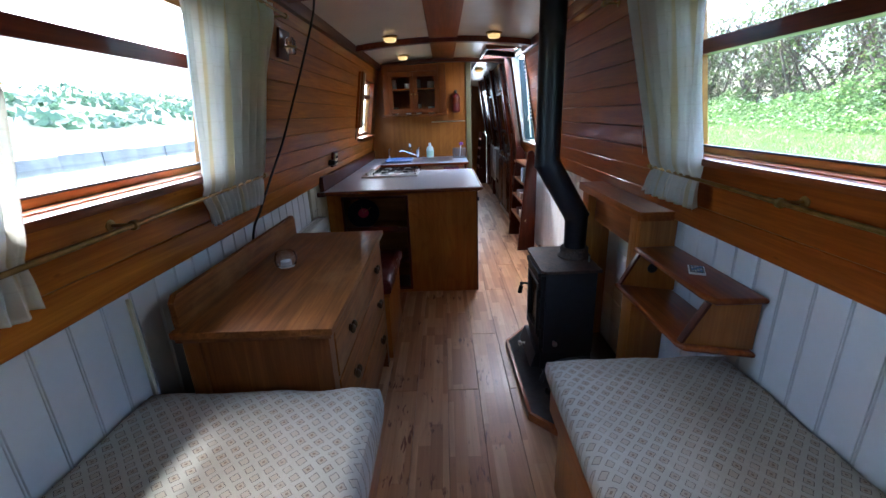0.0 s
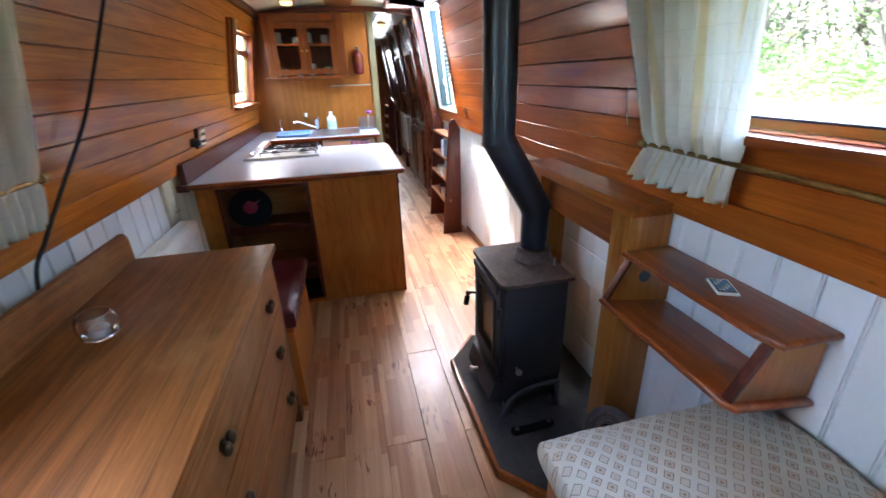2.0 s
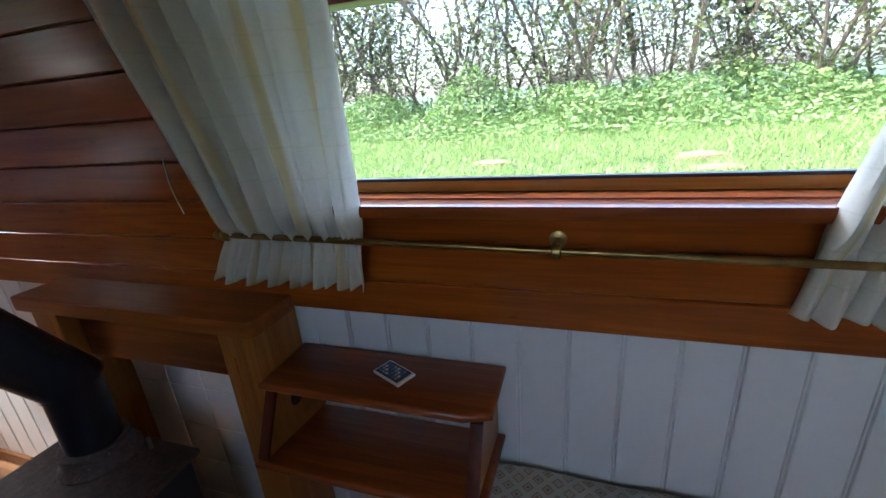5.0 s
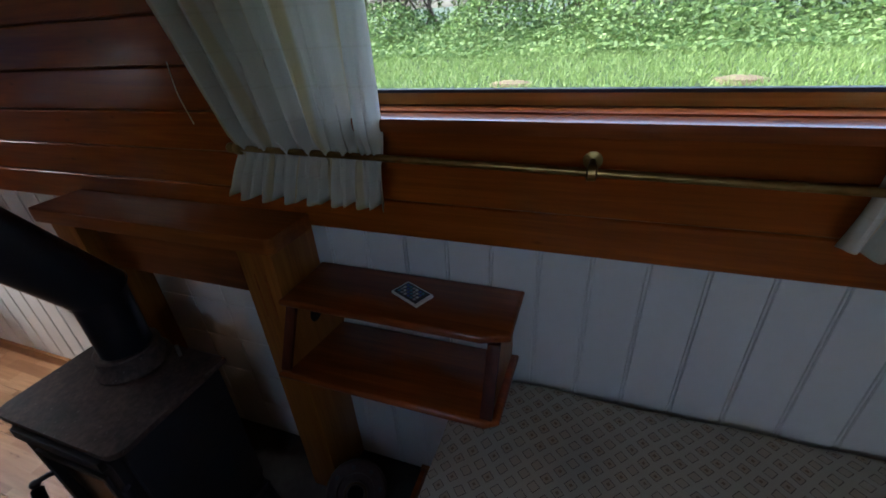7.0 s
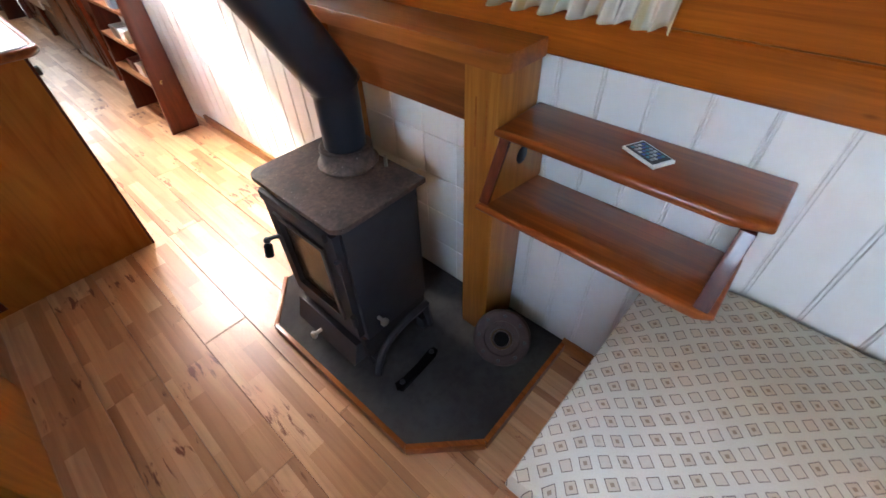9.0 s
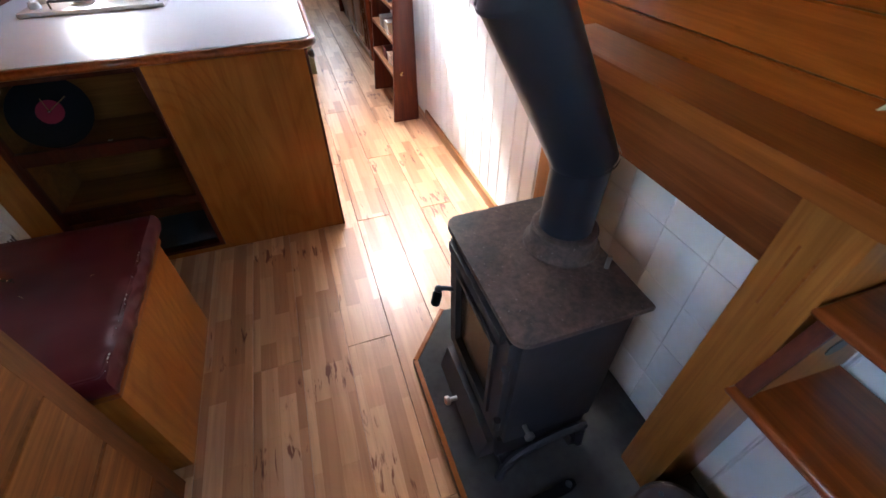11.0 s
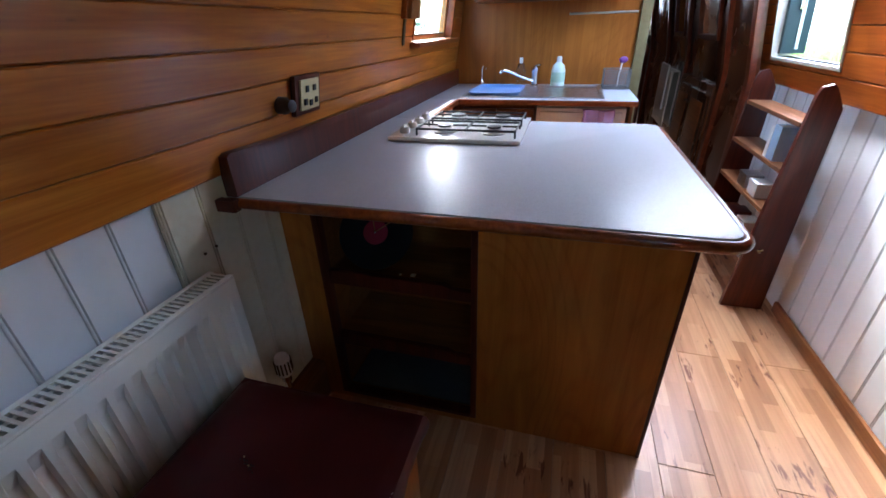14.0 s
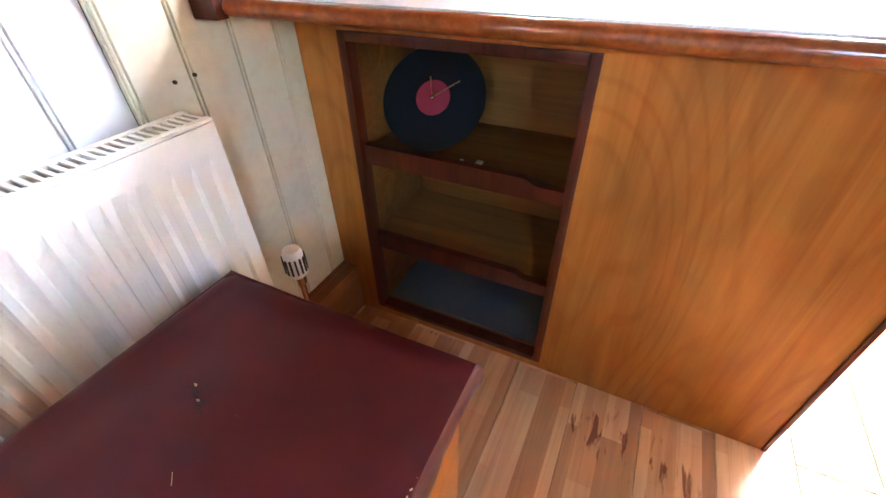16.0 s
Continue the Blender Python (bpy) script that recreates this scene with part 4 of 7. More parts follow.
for cy in (BY0 + 0.02, BY0 + 0.05):
    part("hinge", a_rod((BX0 - 0.026, BY0 + 0.006, 0.3 if cy < BY0 + 0.03 else 0.52), (BX0 - 0.026, BY0 + 0.006, 0.34 if cy < BY0 + 0.03 else 0.56), 0.009, 12), M_IRON, stove)
part("air_knob", lathe([(0.006, 0), (0.006, 0.02), (0.013, 0.024), (0.013, 0.034), (0.004, 0.038)], (BX0 - 0.06, 2.59, 0.16), 14, (-1, 0, 0)), M_STEEL, stove, "steel air-control knob")
part("air_knob", lathe([(0.006, 0), (0.006, 0.02), (0.013, 0.024), (0.013, 0.034), (0.004, 0.038)], (BX0 + 0.05, BY0, 0.27), 14, (0, -1, 0)), M_STEEL, stove, "steel air-control knob")
part("flue_collar", lathe([(0.084, 0.0), (0.084, 0.006), (0.076, 0.014), (0.072, 0.02), (0.072, 0.05), (0.067, 0.054), (0.0615, 0.054)], (0.652, 2.612, 0.668), 32), M_IRON_TOP, stove)
part("damper", a_rod((0.70, 2.51, 0.668), (0.70, 2.51, 0.70), 0.005, 8), M_STEEL, stove)

flue = thing("flue_pipe", (0.652, 2.612, 0.70), "black enamelled stove flue pipe with two elbows", "flue pipe")
PR = 0.0605
P_A, P_B, P_C, P_D = Vector((0.652, 2.612, 0.69)), Vector((0.652, 2.606, 0.888)), Vector((0.486, 2.6, 1.165)), Vector((0.486, 2.6, 2.045))


def joint_pipe(a, b, up_a, up_b, r):
    """A pipe between two points whose ends are cut along given planes."""
    bm = bmesh.new()
    d = (b - a).normalized()
    q = d.to_track_quat("Z", "Y")
    ring0, ring1 = [], []
    for k in range(36):
        o = q @ Vector((r * math.cos(2 * math.pi * k / 36), r * math.sin(2 * math.pi * k / 36), 0))
        ring0.append(bm.verts.new(a + o - d * (o.dot(up_a) / d.dot(up_a))))
        ring1.append(bm.verts.new(b + o - d * (o.dot(up_b) / d.dot(up_b))))
    for k in range(36):
        bm.faces.new((ring0[k], ring0[(k + 1) % 36], ring1[(k + 1) % 36], ring1[k]))
    return bm


dz = Vector((0, 0, 1))
dm = (P_C - P_B).normalized()
n1, n2 = (dz + dm).normalized(), (dz + dm).normalized()
part("lower_pipe", joint_pipe(P_A, P_B, dz, n1, PR * 0.93), M_PIPE, flue)
part("slanting_pipe", joint_pipe(P_B, P_C, n1, n2, PR), M_PIPE, flue)
part("upper_pipe", joint_pipe(P_C, P_D, n2, dz, PR), M_PIPE, flue)
for c, nn in ((P_B, n1), (P_C, n2)):
    part("weld_seam", joint_pipe(c - nn * 0.003, c + nn * 0.003, nn, nn, PR * 1.075), M_PIPE, flue)
part("ceiling_ring", lathe([(0.1, 0), (0.1, 0.012), (0.065, 0.02)], (0.486, 2.6, 1.99), 32), M_PIPE, flue)

# hearth
hearth = thing("hearth", (0.6, 2.5, 0), "raised black slate hearth with a wooden edge", "hearth", kind="structure")
HP = [(0.345, 2.82), (0.355, 2.16), (0.515, 2.0), (0.964, 2.0), (0.964, 3.0), (0.5, 3.0)]
part("slab", prism(HP, "z", 0.0, 0.04, 0.004), M_SLATE, hearth, "black slate slab")
for (ax, ay), (bx, by) in zip(HP[-1:] + HP[:3], HP[:4]):
    d = Vector((bx - ax, by - ay, 0)).normalized()
    nrm = Vector((d.y, -d.x, 0)) * -1
    if nrm.dot(Vector((0.62 - ax, 2.5 - ay, 0))) > 0:
        nrm = -nrm
    a, b = Vector((ax, ay, 0)) - d * 0.003, Vector((bx, by, 0)) + d * 0.003
    o = nrm * 0.016
    part("edging", prism([(p.x, p.y) for p in (a, b, b + o, a + o)], "z", 0.0, 0.043, 0.003), M_MANTEL, hearth, "varnished wooden edging")

# fireplace surround
surround = thing("mantelpiece", (0.87, 2.6, 0.04), "oak mantelpiece with two square posts and a tiled alcove", "mantelpiece")
part("mantel_shelf", prism(rounded(0.785, 0.93, 2.2, 3.02, 0.02, (0, 0, 1, 1)), "z", 0.955, 0.995, 0.006), M_MANTEL, surround)
for y0, y1 in ((2.225, 2.325), (2.885, 2.985)):
    p = part("post", a_box(0.805, 0.962, y0, y1, 0.041, 0.9545, 0.004), M_OAKPOST, surround)
    for yy in (y0 + 0.035, y0 + 0.065):
        part("groove", a_box(0.804, 0.806, yy - 0.0022, yy + 0.0022, 0.76, 0.885, 0.0005), M_MANTEL, p)
part("frieze", a_box(0.85, 0.87, 2.3255, 2.8845, 0.79, 0.9545, 0.002), M_FRIEZE, surround)
al = part("alcove_back", a_box(0.945, 0.96, 2.326, 2.884, 0.041, 0.954), M_GROUT, surround)
tile_bm = a_box(-0.005, 0.0, 0.001, 0.138, 0.001, 0.148, 0.0015)
tile_me = mesh_of("tile", tile_bm, M_TILE, True)
for i in range(4):
    for j in range(6):
        t = new("tile", tile_me)
        t.parent = al
        t.location = Vector((0.9445, 2.327 + i * 0.139, 0.045 + j * 0.149)) - ORIGIN[al.name]

M_KEYS = [shader(n, 0.5, color=c)[0] for n, c in (("grey_key", (0.3, 0.3, 0.3)), ("teal_key", (0.05, 0.2, 0.25)), ("blue_key", (0.05, 0.1, 0.3)), ("pale_key", (0.5, 0.5, 0.48)))]
# wall shelf beside it
shelf = thing("wall_shelf", (0.85, 1.94, 0.66), "small varnished mahogany wall shelf with slanted ends", "shelf")
part("top_board", prism([(0.966, 2.222), (0.785, 2.222), (0.785, 1.74), (0.805, 1.682), (0.966, 1.682)], "z", 0.816, 0.839, 0.0105, rounds=4), M_SHELF, shelf)
low = prism([(0.966, 2.215), (0.716, 2.215), (0.716, 1.715), (0.735, 1.688), (0.966, 1.688)], "z", 0.655, 0.678, 0.0105, rounds=4)
for v in low.verts:
    v.co.z -= 0.036 * (v.co.x - 0.72) / 0.246
part("bottom_board", low, M_SHELF, shelf, "shelf board sloping back to the wall")
for y in (1.705, 2.19):
    part("end_panel", prism([(0.965, 0.6435), (0.738, 0.6765), (0.805, 0.8155), (0.965, 0.8155)], "y", y, y + 0.018), M_OAKPOST, shelf, "lighter oak end panel")
    part("end_moulding", prism([(0.735, 0.679), (0.725, 0.679), (0.794, 0.8155), (0.806, 0.8155)], "y", y - 0.004, y + 0.022, 0.002), M_REDWOOD_Z, shelf)
part("cable_hole", a_rod((0.86, 2.1885, 0.75), (0.86, 2.19, 0.75), 0.022, 20), M_BLACK, shelf, "dark round hole")
card = thing("remote_control", (0.879, 1.922, 0.839), "small flat white remote control with dark keys on the shelf", "remote control")
cm = Matrix.Translation((0.879, 1.922, 0.839)) @ Matrix.Rotation(radians(-26), 4, "Z")
part("body", a_box(-0.026, 0.026, -0.043, 0.043, 0.001, 0.007, 0.0015, cm), M_WHITEPL, card)
part("key_panel", a_box(-0.0225, 0.0225, -0.036, 0.039, 0.0071, 0.0077, 0.0, cm), M_BLACK, card, "dark key panel")
for i in range(4):
    for j in range(6):
        kc = (M_KEYS[(i * 3 + j) % 4])
        part("key", a_box(-0.0165 + i * 0.009, -0.0105 + i * 0.009, -0.026 + j * 0.0105, -0.0195 + j * 0.0105, 0.0078, 0.0088, 0.0, cm), kc, card)

# poker and disc on the hearth
tool = thing("stove_tool", (0.55, 2.3, 0.04), "black iron stove tool lying on the hearth", "stove tool")
part("bar", prism([(0.452, 2.3), (0.462, 2.282), (0.49, 2.283), (0.56, 2.287), (0.622, 2.291), (0.64, 2.298), (0.64, 2.314), (0.622, 2.32), (0.56, 2.313), (0.49, 2.311), (0.46, 2.316)], "z", 0.0405, 0.06, 0.004), M_SOOT, tool)
for hx in (0.478, 0.62):
    part("rivet", lathe([(0.009, 0.0), (0.009, 0.003), (0.004, 0.006)], (hx, 2.3 + 0.006 * (hx > 0.6), 0.06), 12), M_IRON, tool)
DISC_AT, DISC_WAY = Vector((0.785, 2.138, 0.128)), Vector((-0.66, -0.34, 0.67)).normalized()
disc = lathe([(0.03, 0.0), (0.088, 0.0), (0.092, 0.006), (0.092, 0.026), (0.086, 0.032), (0.058, 0.034), (0.054, 0.028), (0.038, 0.028), (0.036, 0.042), (0.026, 0.042), (0.022, 0.004)], DISC_AT, 36, DISC_WAY)
dd = thing("cast_iron_disc", (0.8, 2.14, 0.04), "rusty cast-iron flanged disc leaning on the post", "iron disc")
M_RUST = painted("rusty_brown_iron", (0.052, 0.028, 0.022), 0.7, (0.4, 0.33, 0.3), 0.9, fine=0.6)
part("disc", disc, M_RUST, dd)
part("hub_hole", a_rod(DISC_AT + DISC_WAY * 0.0405, DISC_AT + DISC_WAY * 0.0425, 0.024, 20), M_SOOT, dd, "dark hole in the hub")
rim_q = DISC_WAY.to_track_quat("Z", "Y")
part("hub_rim", tube([DISC_AT + rim_q @ Vector((0.031 * math.cos(k * math.pi / 14), 0.031 * math.sin(k * math.pi / 14), 0.042)) for k in range(29)], 0.0032, 8), M_DARKMETAL, dd, "worn rim of the hub")
ax = DISC_WAY
q = ax.to_track_quat("Z", "Y")
for k in range(8):
    c = DISC_AT + q @ Vector((0.073 * math.cos(k * math.pi / 4), 0.073 * math.sin(k * math.pi / 4), 0.033))
    part("bolt", a_rod(c, c + ax * 0.005, 0.006, 8), M_IRON, dd)

# ---- seats ----
def patterned():
    """Grey-beige upholstery with rows of small outlined lozenges."""
    m, nt, b = shader("lozenge_upholstery", 0.85, spec=0.2)
    tc = nt.nodes.new("ShaderNodeTexCoord")
    mp = nt.nodes.new("ShaderNodeMapping")
    mp.inputs["Rotation"].default_value = (0, 0, radians(45))
    mp.inputs["Scale"].default_value = (31, 31, 31)
    wob = nt.nodes.new("ShaderNodeVectorMath")
    wob.operation = "MULTIPLY_ADD"
    nz = nt.nodes.new("ShaderNodeTexNoise")
    nz.inputs["Scale"].default_value = 5.0
    nt.links.new(tc.outputs["Object"], nz.inputs["Vector"])
    nt.links.new(nz.outputs["Color"], wob.inputs[0])
    wob.inputs[1].default_value = (0.02, 0.02, 0.0)
    nt.links.new(tc.outputs["Object"], wob.inputs[2])
    nt.links.new(wob.outputs[0], mp.inputs[0])
    fr = nt.nodes.new("ShaderNodeVectorMath")
    fr.operation = "FRACTION"
    nt.links.new(mp.outputs[0], fr.inputs[0])
    sub = nt.nodes.new("ShaderNodeVectorMath")
    sub.operation = "SUBTRACT"
    sub.inputs[1].default_value = (0.5, 0.5, 0.5)
    nt.links.new(fr.outputs[0], sub.inputs[0])
    ab = nt.nodes.new("ShaderNodeVectorMath")
    ab.operation = "ABSOLUTE"
    nt.links.new(sub.outputs[0], ab.inputs[0])
    sp = nt.nodes.new("ShaderNodeSeparateXYZ")
    nt.links.new(ab.outputs[0], sp.inputs[0])
    mx = nt.nodes.new("ShaderNodeMath")
    mx.operation = "MAXIMUM"
    nt.links.new(sp.outputs[0], mx.inputs[0])
    nt.links.new(sp.outputs[1], mx.inputs[1])
    line = ramp(nt, mx.outputs[0], [(0.25, (0, 0, 0)), (0.262, (1, 1, 1)), (0.292, (1, 1, 1)), (0.305, (0, 0, 0))])
    fill = ramp(nt, mx.outputs[0], [(0.25, (0.6, 0.6, 0.6)), (0.262, (0, 0, 0))])
    dot = ramp(nt, mx.outputs[0], [(0.085, (1, 1, 1)), (0.105, (0, 0, 0))])
    fl = nt.nodes.new("ShaderNodeVectorMath")
    fl.operation = "FLOOR"
    nt.links.new(mp.outputs[0], fl.inputs[0])
    wn_ = nt.nodes.new("ShaderNodeTexWhiteNoise")
    nt.links.new(fl.outputs[0], wn_.inputs["Vector"])
    some = ramp(nt, wn_.outputs["Value"], [(0.5, (0, 0, 0)), (0.51, (0.7, 0.7, 0.7))])
    cloud = noise_tex(nt, coords(nt, (4, 4, 4)), 1.0, 4)
    ground = ramp(nt, cloud, [(0.3, (0.4, 0.355, 0.285)), (0.7, (0.49, 0.45, 0.37))])
    c = mixed(nt, "MIX", fill, ground, ramp(nt, wn_.outputs["Value"], [(0.0, (0.43, 0.36, 0.27)), (1.0, (0.36, 0.27, 0.18))]))
    c = mixed(nt, "MIX", mixed(nt, "MULTIPLY", 1.0, dot, some), c, (0.16, 0.1, 0.06))
    c = mixed(nt, "MIX", line, c, (0.13, 0.1, 0.085))
    rubbed = noise_tex(nt, coords(nt, (9, 3, 9)), 1.0, 6, 0.7, 0.8)
    c = mixed(nt, "MIX", ramp(nt, rubbed, [(0.56, (0, 0, 0)), (0.7, (0.4, 0.4, 0.4))]), c, (0.55, 0.51, 0.44))
    weave = noise_tex(nt, coords(nt, (500, 500, 500)), 1.0, 2)
    c = mixed(nt, "MULTIPLY", 0.35, c, ramp(nt, weave, [(0.3, (0.7, 0.7, 0.7)), (0.7, (1, 1, 1))]))
    nt.links.new(c, b.inputs["Base Color"])
    bumped(nt, b, weave, 0.4, 0.001)
    return m


M_UPH = patterned()


def bench(x0, x1, y1, label, top=0.57):
    s = 1 if x1 > 0 else -1
    ob = thing("bench_seat", ((x0 + x1) / 2, y1 - 1.0, 0), label, "bench")
    xi = x0 if s > 0 else x1
    part("plinth", a_box(x0 + 0.03 * (s > 0), x1 - 0.03 * (s < 0), Y0 + 0.02, y1 - 0.05, 0.0, 0.44, 0.003), M_PLY, ob)
    part("edge_board", a_box(min(xi, xi + s * 0.022), max(xi, xi + s * 0.022), Y0 + 0.02, y1 - 0.03, 0.36, 0.47, 0.004), M_MANTEL, ob, "varnished wooden front edge")
    bm = soft_box(x0, x1, Y0 + 0.03, y1, 0.452, top, 0.035, 40, 0.012, 0.008)
    for v in bm.verts:
        v.co.z += (0.004 * noise.noise(v.co * 14 + Vector((3, 1, 7))) - 0.007 * abs(noise.noise(Vector((v.co.x * 5, v.co.y * 9, 2))))) * (v.co.z > 0.5)
    part("cushion", bm, M_UPH, ob, "patterned grey-beige upholstered cushion")
    return ob


bench(-0.96, -0.252, 1.605, "built-in bench with a patterned grey-beige cushion", 0.635)
bench(0.335, 0.96, 1.818, "built-in bench with a patterned grey-beige cushion beside the hearth")

# ---- curtains ----
def cloth():
    m, nt, b = shader("striped_curtain_cotton", 0.9, spec=0.1)
    tc = nt.nodes.new("ShaderNodeTexCoord")
    sp = nt.nodes.new("ShaderNodeSeparateXYZ")
    nt.links.new(tc.outputs["UV"], sp.inputs[0])
    fx = nt.nodes.new("ShaderNodeMath"); fx.operation = "MULTIPLY"; fx.inputs[1].default_value = 5.0
    nt.links.new(sp.outputs[0], fx.inputs[0])
    f1 = nt.nodes.new("ShaderNodeMath"); f1.operation = "FRACT"
    nt.links.new(fx.outputs[0], f1.inputs[0])
    stripe = ramp(nt, f1.outputs[0], [(0.0, (0, 0, 0)), (0.66, (0, 0, 0)), (0.69, (0.7, 0.7, 0.7)), (0.78, (0.7, 0.7, 0.7)), (0.82, (0, 0, 0))])
    fy = nt.nodes.new("ShaderNodeMath"); fy.operation = "MULTIPLY"; fy.inputs[1].default_value = 14.0
    nt.links.new(sp.outputs[1], fy.inputs[0])
    f2 = nt.nodes.new("ShaderNodeMath"); f2.operation = "FRACT"
    nt.links.new(fy.outputs[0], f2.inputs[0])
    thread = ramp(nt, f2.outputs[0], [(0.0, (0, 0, 0)), (0.93, (0, 0, 0)), (0.95, (0.12, 0.12, 0.12)), (0.99, (0.12, 0.12, 0.12)), (1.0, (0, 0, 0))])
    c = mixed(nt, "MIX", stripe, (0.8, 0.78, 0.71), (0.72, 0.61, 0.34))
    c = mixed(nt, "MIX", thread, c, (0.45, 0.38, 0.22))
    weave = noise_tex(nt, coords(nt, (300, 300, 300)), 1.0, 2)
    c = mixed(nt, "MULTIPLY", 0.25, c, ramp(nt, weave, [(0.3, (0.8, 0.8, 0.8)), (0.7, (1, 1, 1))]))
    nt.links.new(c, b.inputs["Base Color"])
    bumped(nt, b, weave, 0.25, 0.001)
    tl = nt.nodes.new("ShaderNodeBsdfTranslucent")
    nt.links.new(c, tl.inputs[0])
    ms = nt.nodes.new("ShaderNodeMixShader")
    ms.inputs[0].default_value = 0.42
    nt.links.new(b.outputs[0], ms.inputs[1])
    nt.links.new(tl.outputs[0], ms.inputs[2])
    nt.links.new(ms.outputs[0], nt.nodes["Material Output"].inputs[0])
    return m


M_CLOTH = cloth()
ROD_Z, ROD_TOP = 1.164, 1.862


def curtain(s, top, mid, foot, label, seed):
    """A curtain gathered on a rod at top and foot; each of top, mid, foot is the span (y0, y1)."""
    rr = random.Random(seed)
    nu, nv = 120, 60
    bm = bmesh.new()
    uv = bm.loops.layers.uv.new("uv")
    ph = [rr.uniform(0, 6.28) for _ in range(4)]
    grid = []
    for j in range(nv + 1):
        v = j / nv
        z = ROD_TOP + 0.02 + (1.06 - ROD_TOP - 0.02) * v
        t_rod = (ROD_TOP + 0.02 - ROD_Z) / (ROD_TOP + 0.02 - 1.06)
        row = []
        for i in range(nu + 1):
            u = i / nu
            if v < t_rod:
                k = v / t_rod
                k = k ** 0.8
                a = top[0] + (mid[0] - top[0]) * k
                b = top[1] + (mid[1] - top[1]) * k
            else:
                k = (v - t_rod) / (1 - t_rod)
                a = mid[0] + (foot[0] - mid[0]) * k
                b = mid[1] + (foot[1] - mid[1]) * k
            tight = math.exp(-((v - t_rod) / 0.035) ** 2) + math.exp(-(v / 0.05) ** 2)
            amp = 0.017 * (1 - 0.75 * min(1, tight))
            uu = u + 0.025 * math.sin(3 * v + ph[0] + 9 * u)
            fold = math.sin(2 * math.pi * 7 * uu + ph[1]) + 0.45 * math.sin(2 * math.pi * 15 * uu + ph[2] + 1.5 * v)
            if v > t_rod:
                fold = math.sin(2 * math.pi * 13 * u + ph[3]) * 1.2
                amp = 0.004 + 0.008 * (v - t_rod) / (1 - t_rod)
            fine = 0.0035 * math.sin(2 * math.pi * 26 * u + ph[3]) * math.exp(-((v - t_rod) / 0.16) ** 2)
            off = 0.026 + amp * fold + fine - 0.006 * min(1, tight)
            hem = 0.012 * math.sin(5 * u + ph[0]) * max(0, (v - t_rod)) + (0.006 * math.sin(40 * u) if v > 0.97 else 0)
            zz = z + hem
            row.append(bm.verts.new((s * (side_x(zz) - 0.044 - off), a + (b - a) * u, zz)))
        grid.append(row)
    for j in range(nv):
        for i in range(nu):
            f = bm.faces.new((grid[j][i], grid[j][i + 1], grid[j + 1][i + 1], grid[j + 1][i]))
            for lp, (p, q) in zip(f.loops, ((i, j), (i + 1, j), (i + 1, j + 1), (i, j + 1))):
                lp[uv].uv = (p / nu, q / nv)
    ob = solid("curtain", bm, M_CLOTH, label, "curtain", group="cabin curtains")
    md = ob.modifiers.new("cloth", "SOLIDIFY")
    md.thickness = 0.0014
    return ob


far = "cream striped cotton curtain gathered on brass rods"
curtain(1, (1.84, 2.44), (1.935, 2.265), (1.945, 2.33), far + " by the mantelpiece", 1)
curtain(-1, (1.79, 2.5), (1.9, 2.40), (1.95, 2.37), far + " by the chest", 2)
curtain(1, (0.50, 1.14), (0.78, 1.215), (0.76, 1.225), far + " over the bench", 3)
curtain(-1, (0.55, 1.31), (0.8, 1.275), (0.78, 1.285), far + " beside the canal window", 4)


def curtain_rod(s, z, y0, y1, name_label):
    x = s * (side_x(z) - 0.07)
    ob = thing("curtain_rod", (x, (y0 + y1) / 2, z), name_label, "curtain rod")
    drop = 0.016 if z < 1.5 else 0.0
    def rz(y):
        return z + drop * (y - 1.572)
    part("rod", a_rod((x, y0, rz(y0)), (x, y1, rz(y1)), 0.0065, 12), M_BRASS, ob)
    for y in (y0, y1):
        part("finial", ball(bmesh.new(), (x, y, rz(y)), 0.0105), M_BRASS, ob)
    for y in (y0 + 0.02, 1.572, y1 - 0.02) if z < 1.5 else (y0 + 0.02, y1 - 0.02):
        bk = part("bracket", a_rod((x, y, rz(y)), (s * (side_x(z) - 0.001), y, rz(y)), 0.005, 10), M_BRASS, ob)
        part("ring", lathe([(0.0075, -0.008), (0.013, -0.006), (0.013, 0.006), (0.0075, 0.008)], (x, y, rz(y)), 16, (0, 1, 0)), M_BRASS, bk)
        part("rose", lathe([(0.016, 0), (0.016, 0.003), (0.007, 0.006)], (s * (side_x(z) - 0.0065), y, rz(y)), 16, (-s, 0, 0)), M_BRASS, bk)


for s in (-1, 1):
    curtain_rod(s, ROD_Z, 0.72, 2.28 if s > 0 else 2.42, "thin brass rod holding the foot of the curtains")
    curtain_rod(s, ROD_TOP, 0.45, 2.66, "thin brass rod holding the head of the curtains")

# ---- kitchen ----
hob = thing("gas_hob", (-0.51, 4.38, 0.9), "white enamel four-burner gas hob with black pan supports", "hob")
HX0, HX1, HY0, HY1 = -0.755, -0.262, 4.15, 4.58
part("tray", a_box(HX0, HX1, HY0, HY1, 0.901, 0.917, 0.006), M_ENAMEL, hob)
for bx in (-0.56, -0.37):
    for by, r in ((4.255, 0.03), (4.475, 0.038)):
        bn = part("burner", lathe([(r + 0.012, 0), (r + 0.012, 0.004), (r, 0.008), (r, 0.018), (r * 0.6, 0.021)], (bx, by, 0.917), 24), M_STEEL, hob)
        part("burner_cap", lathe([(r * 0.85, 0.0215), (r * 0.85, 0.027), (0.003, 0.029)], (bx, by, 0.917), 24), M_BLACK, bn)
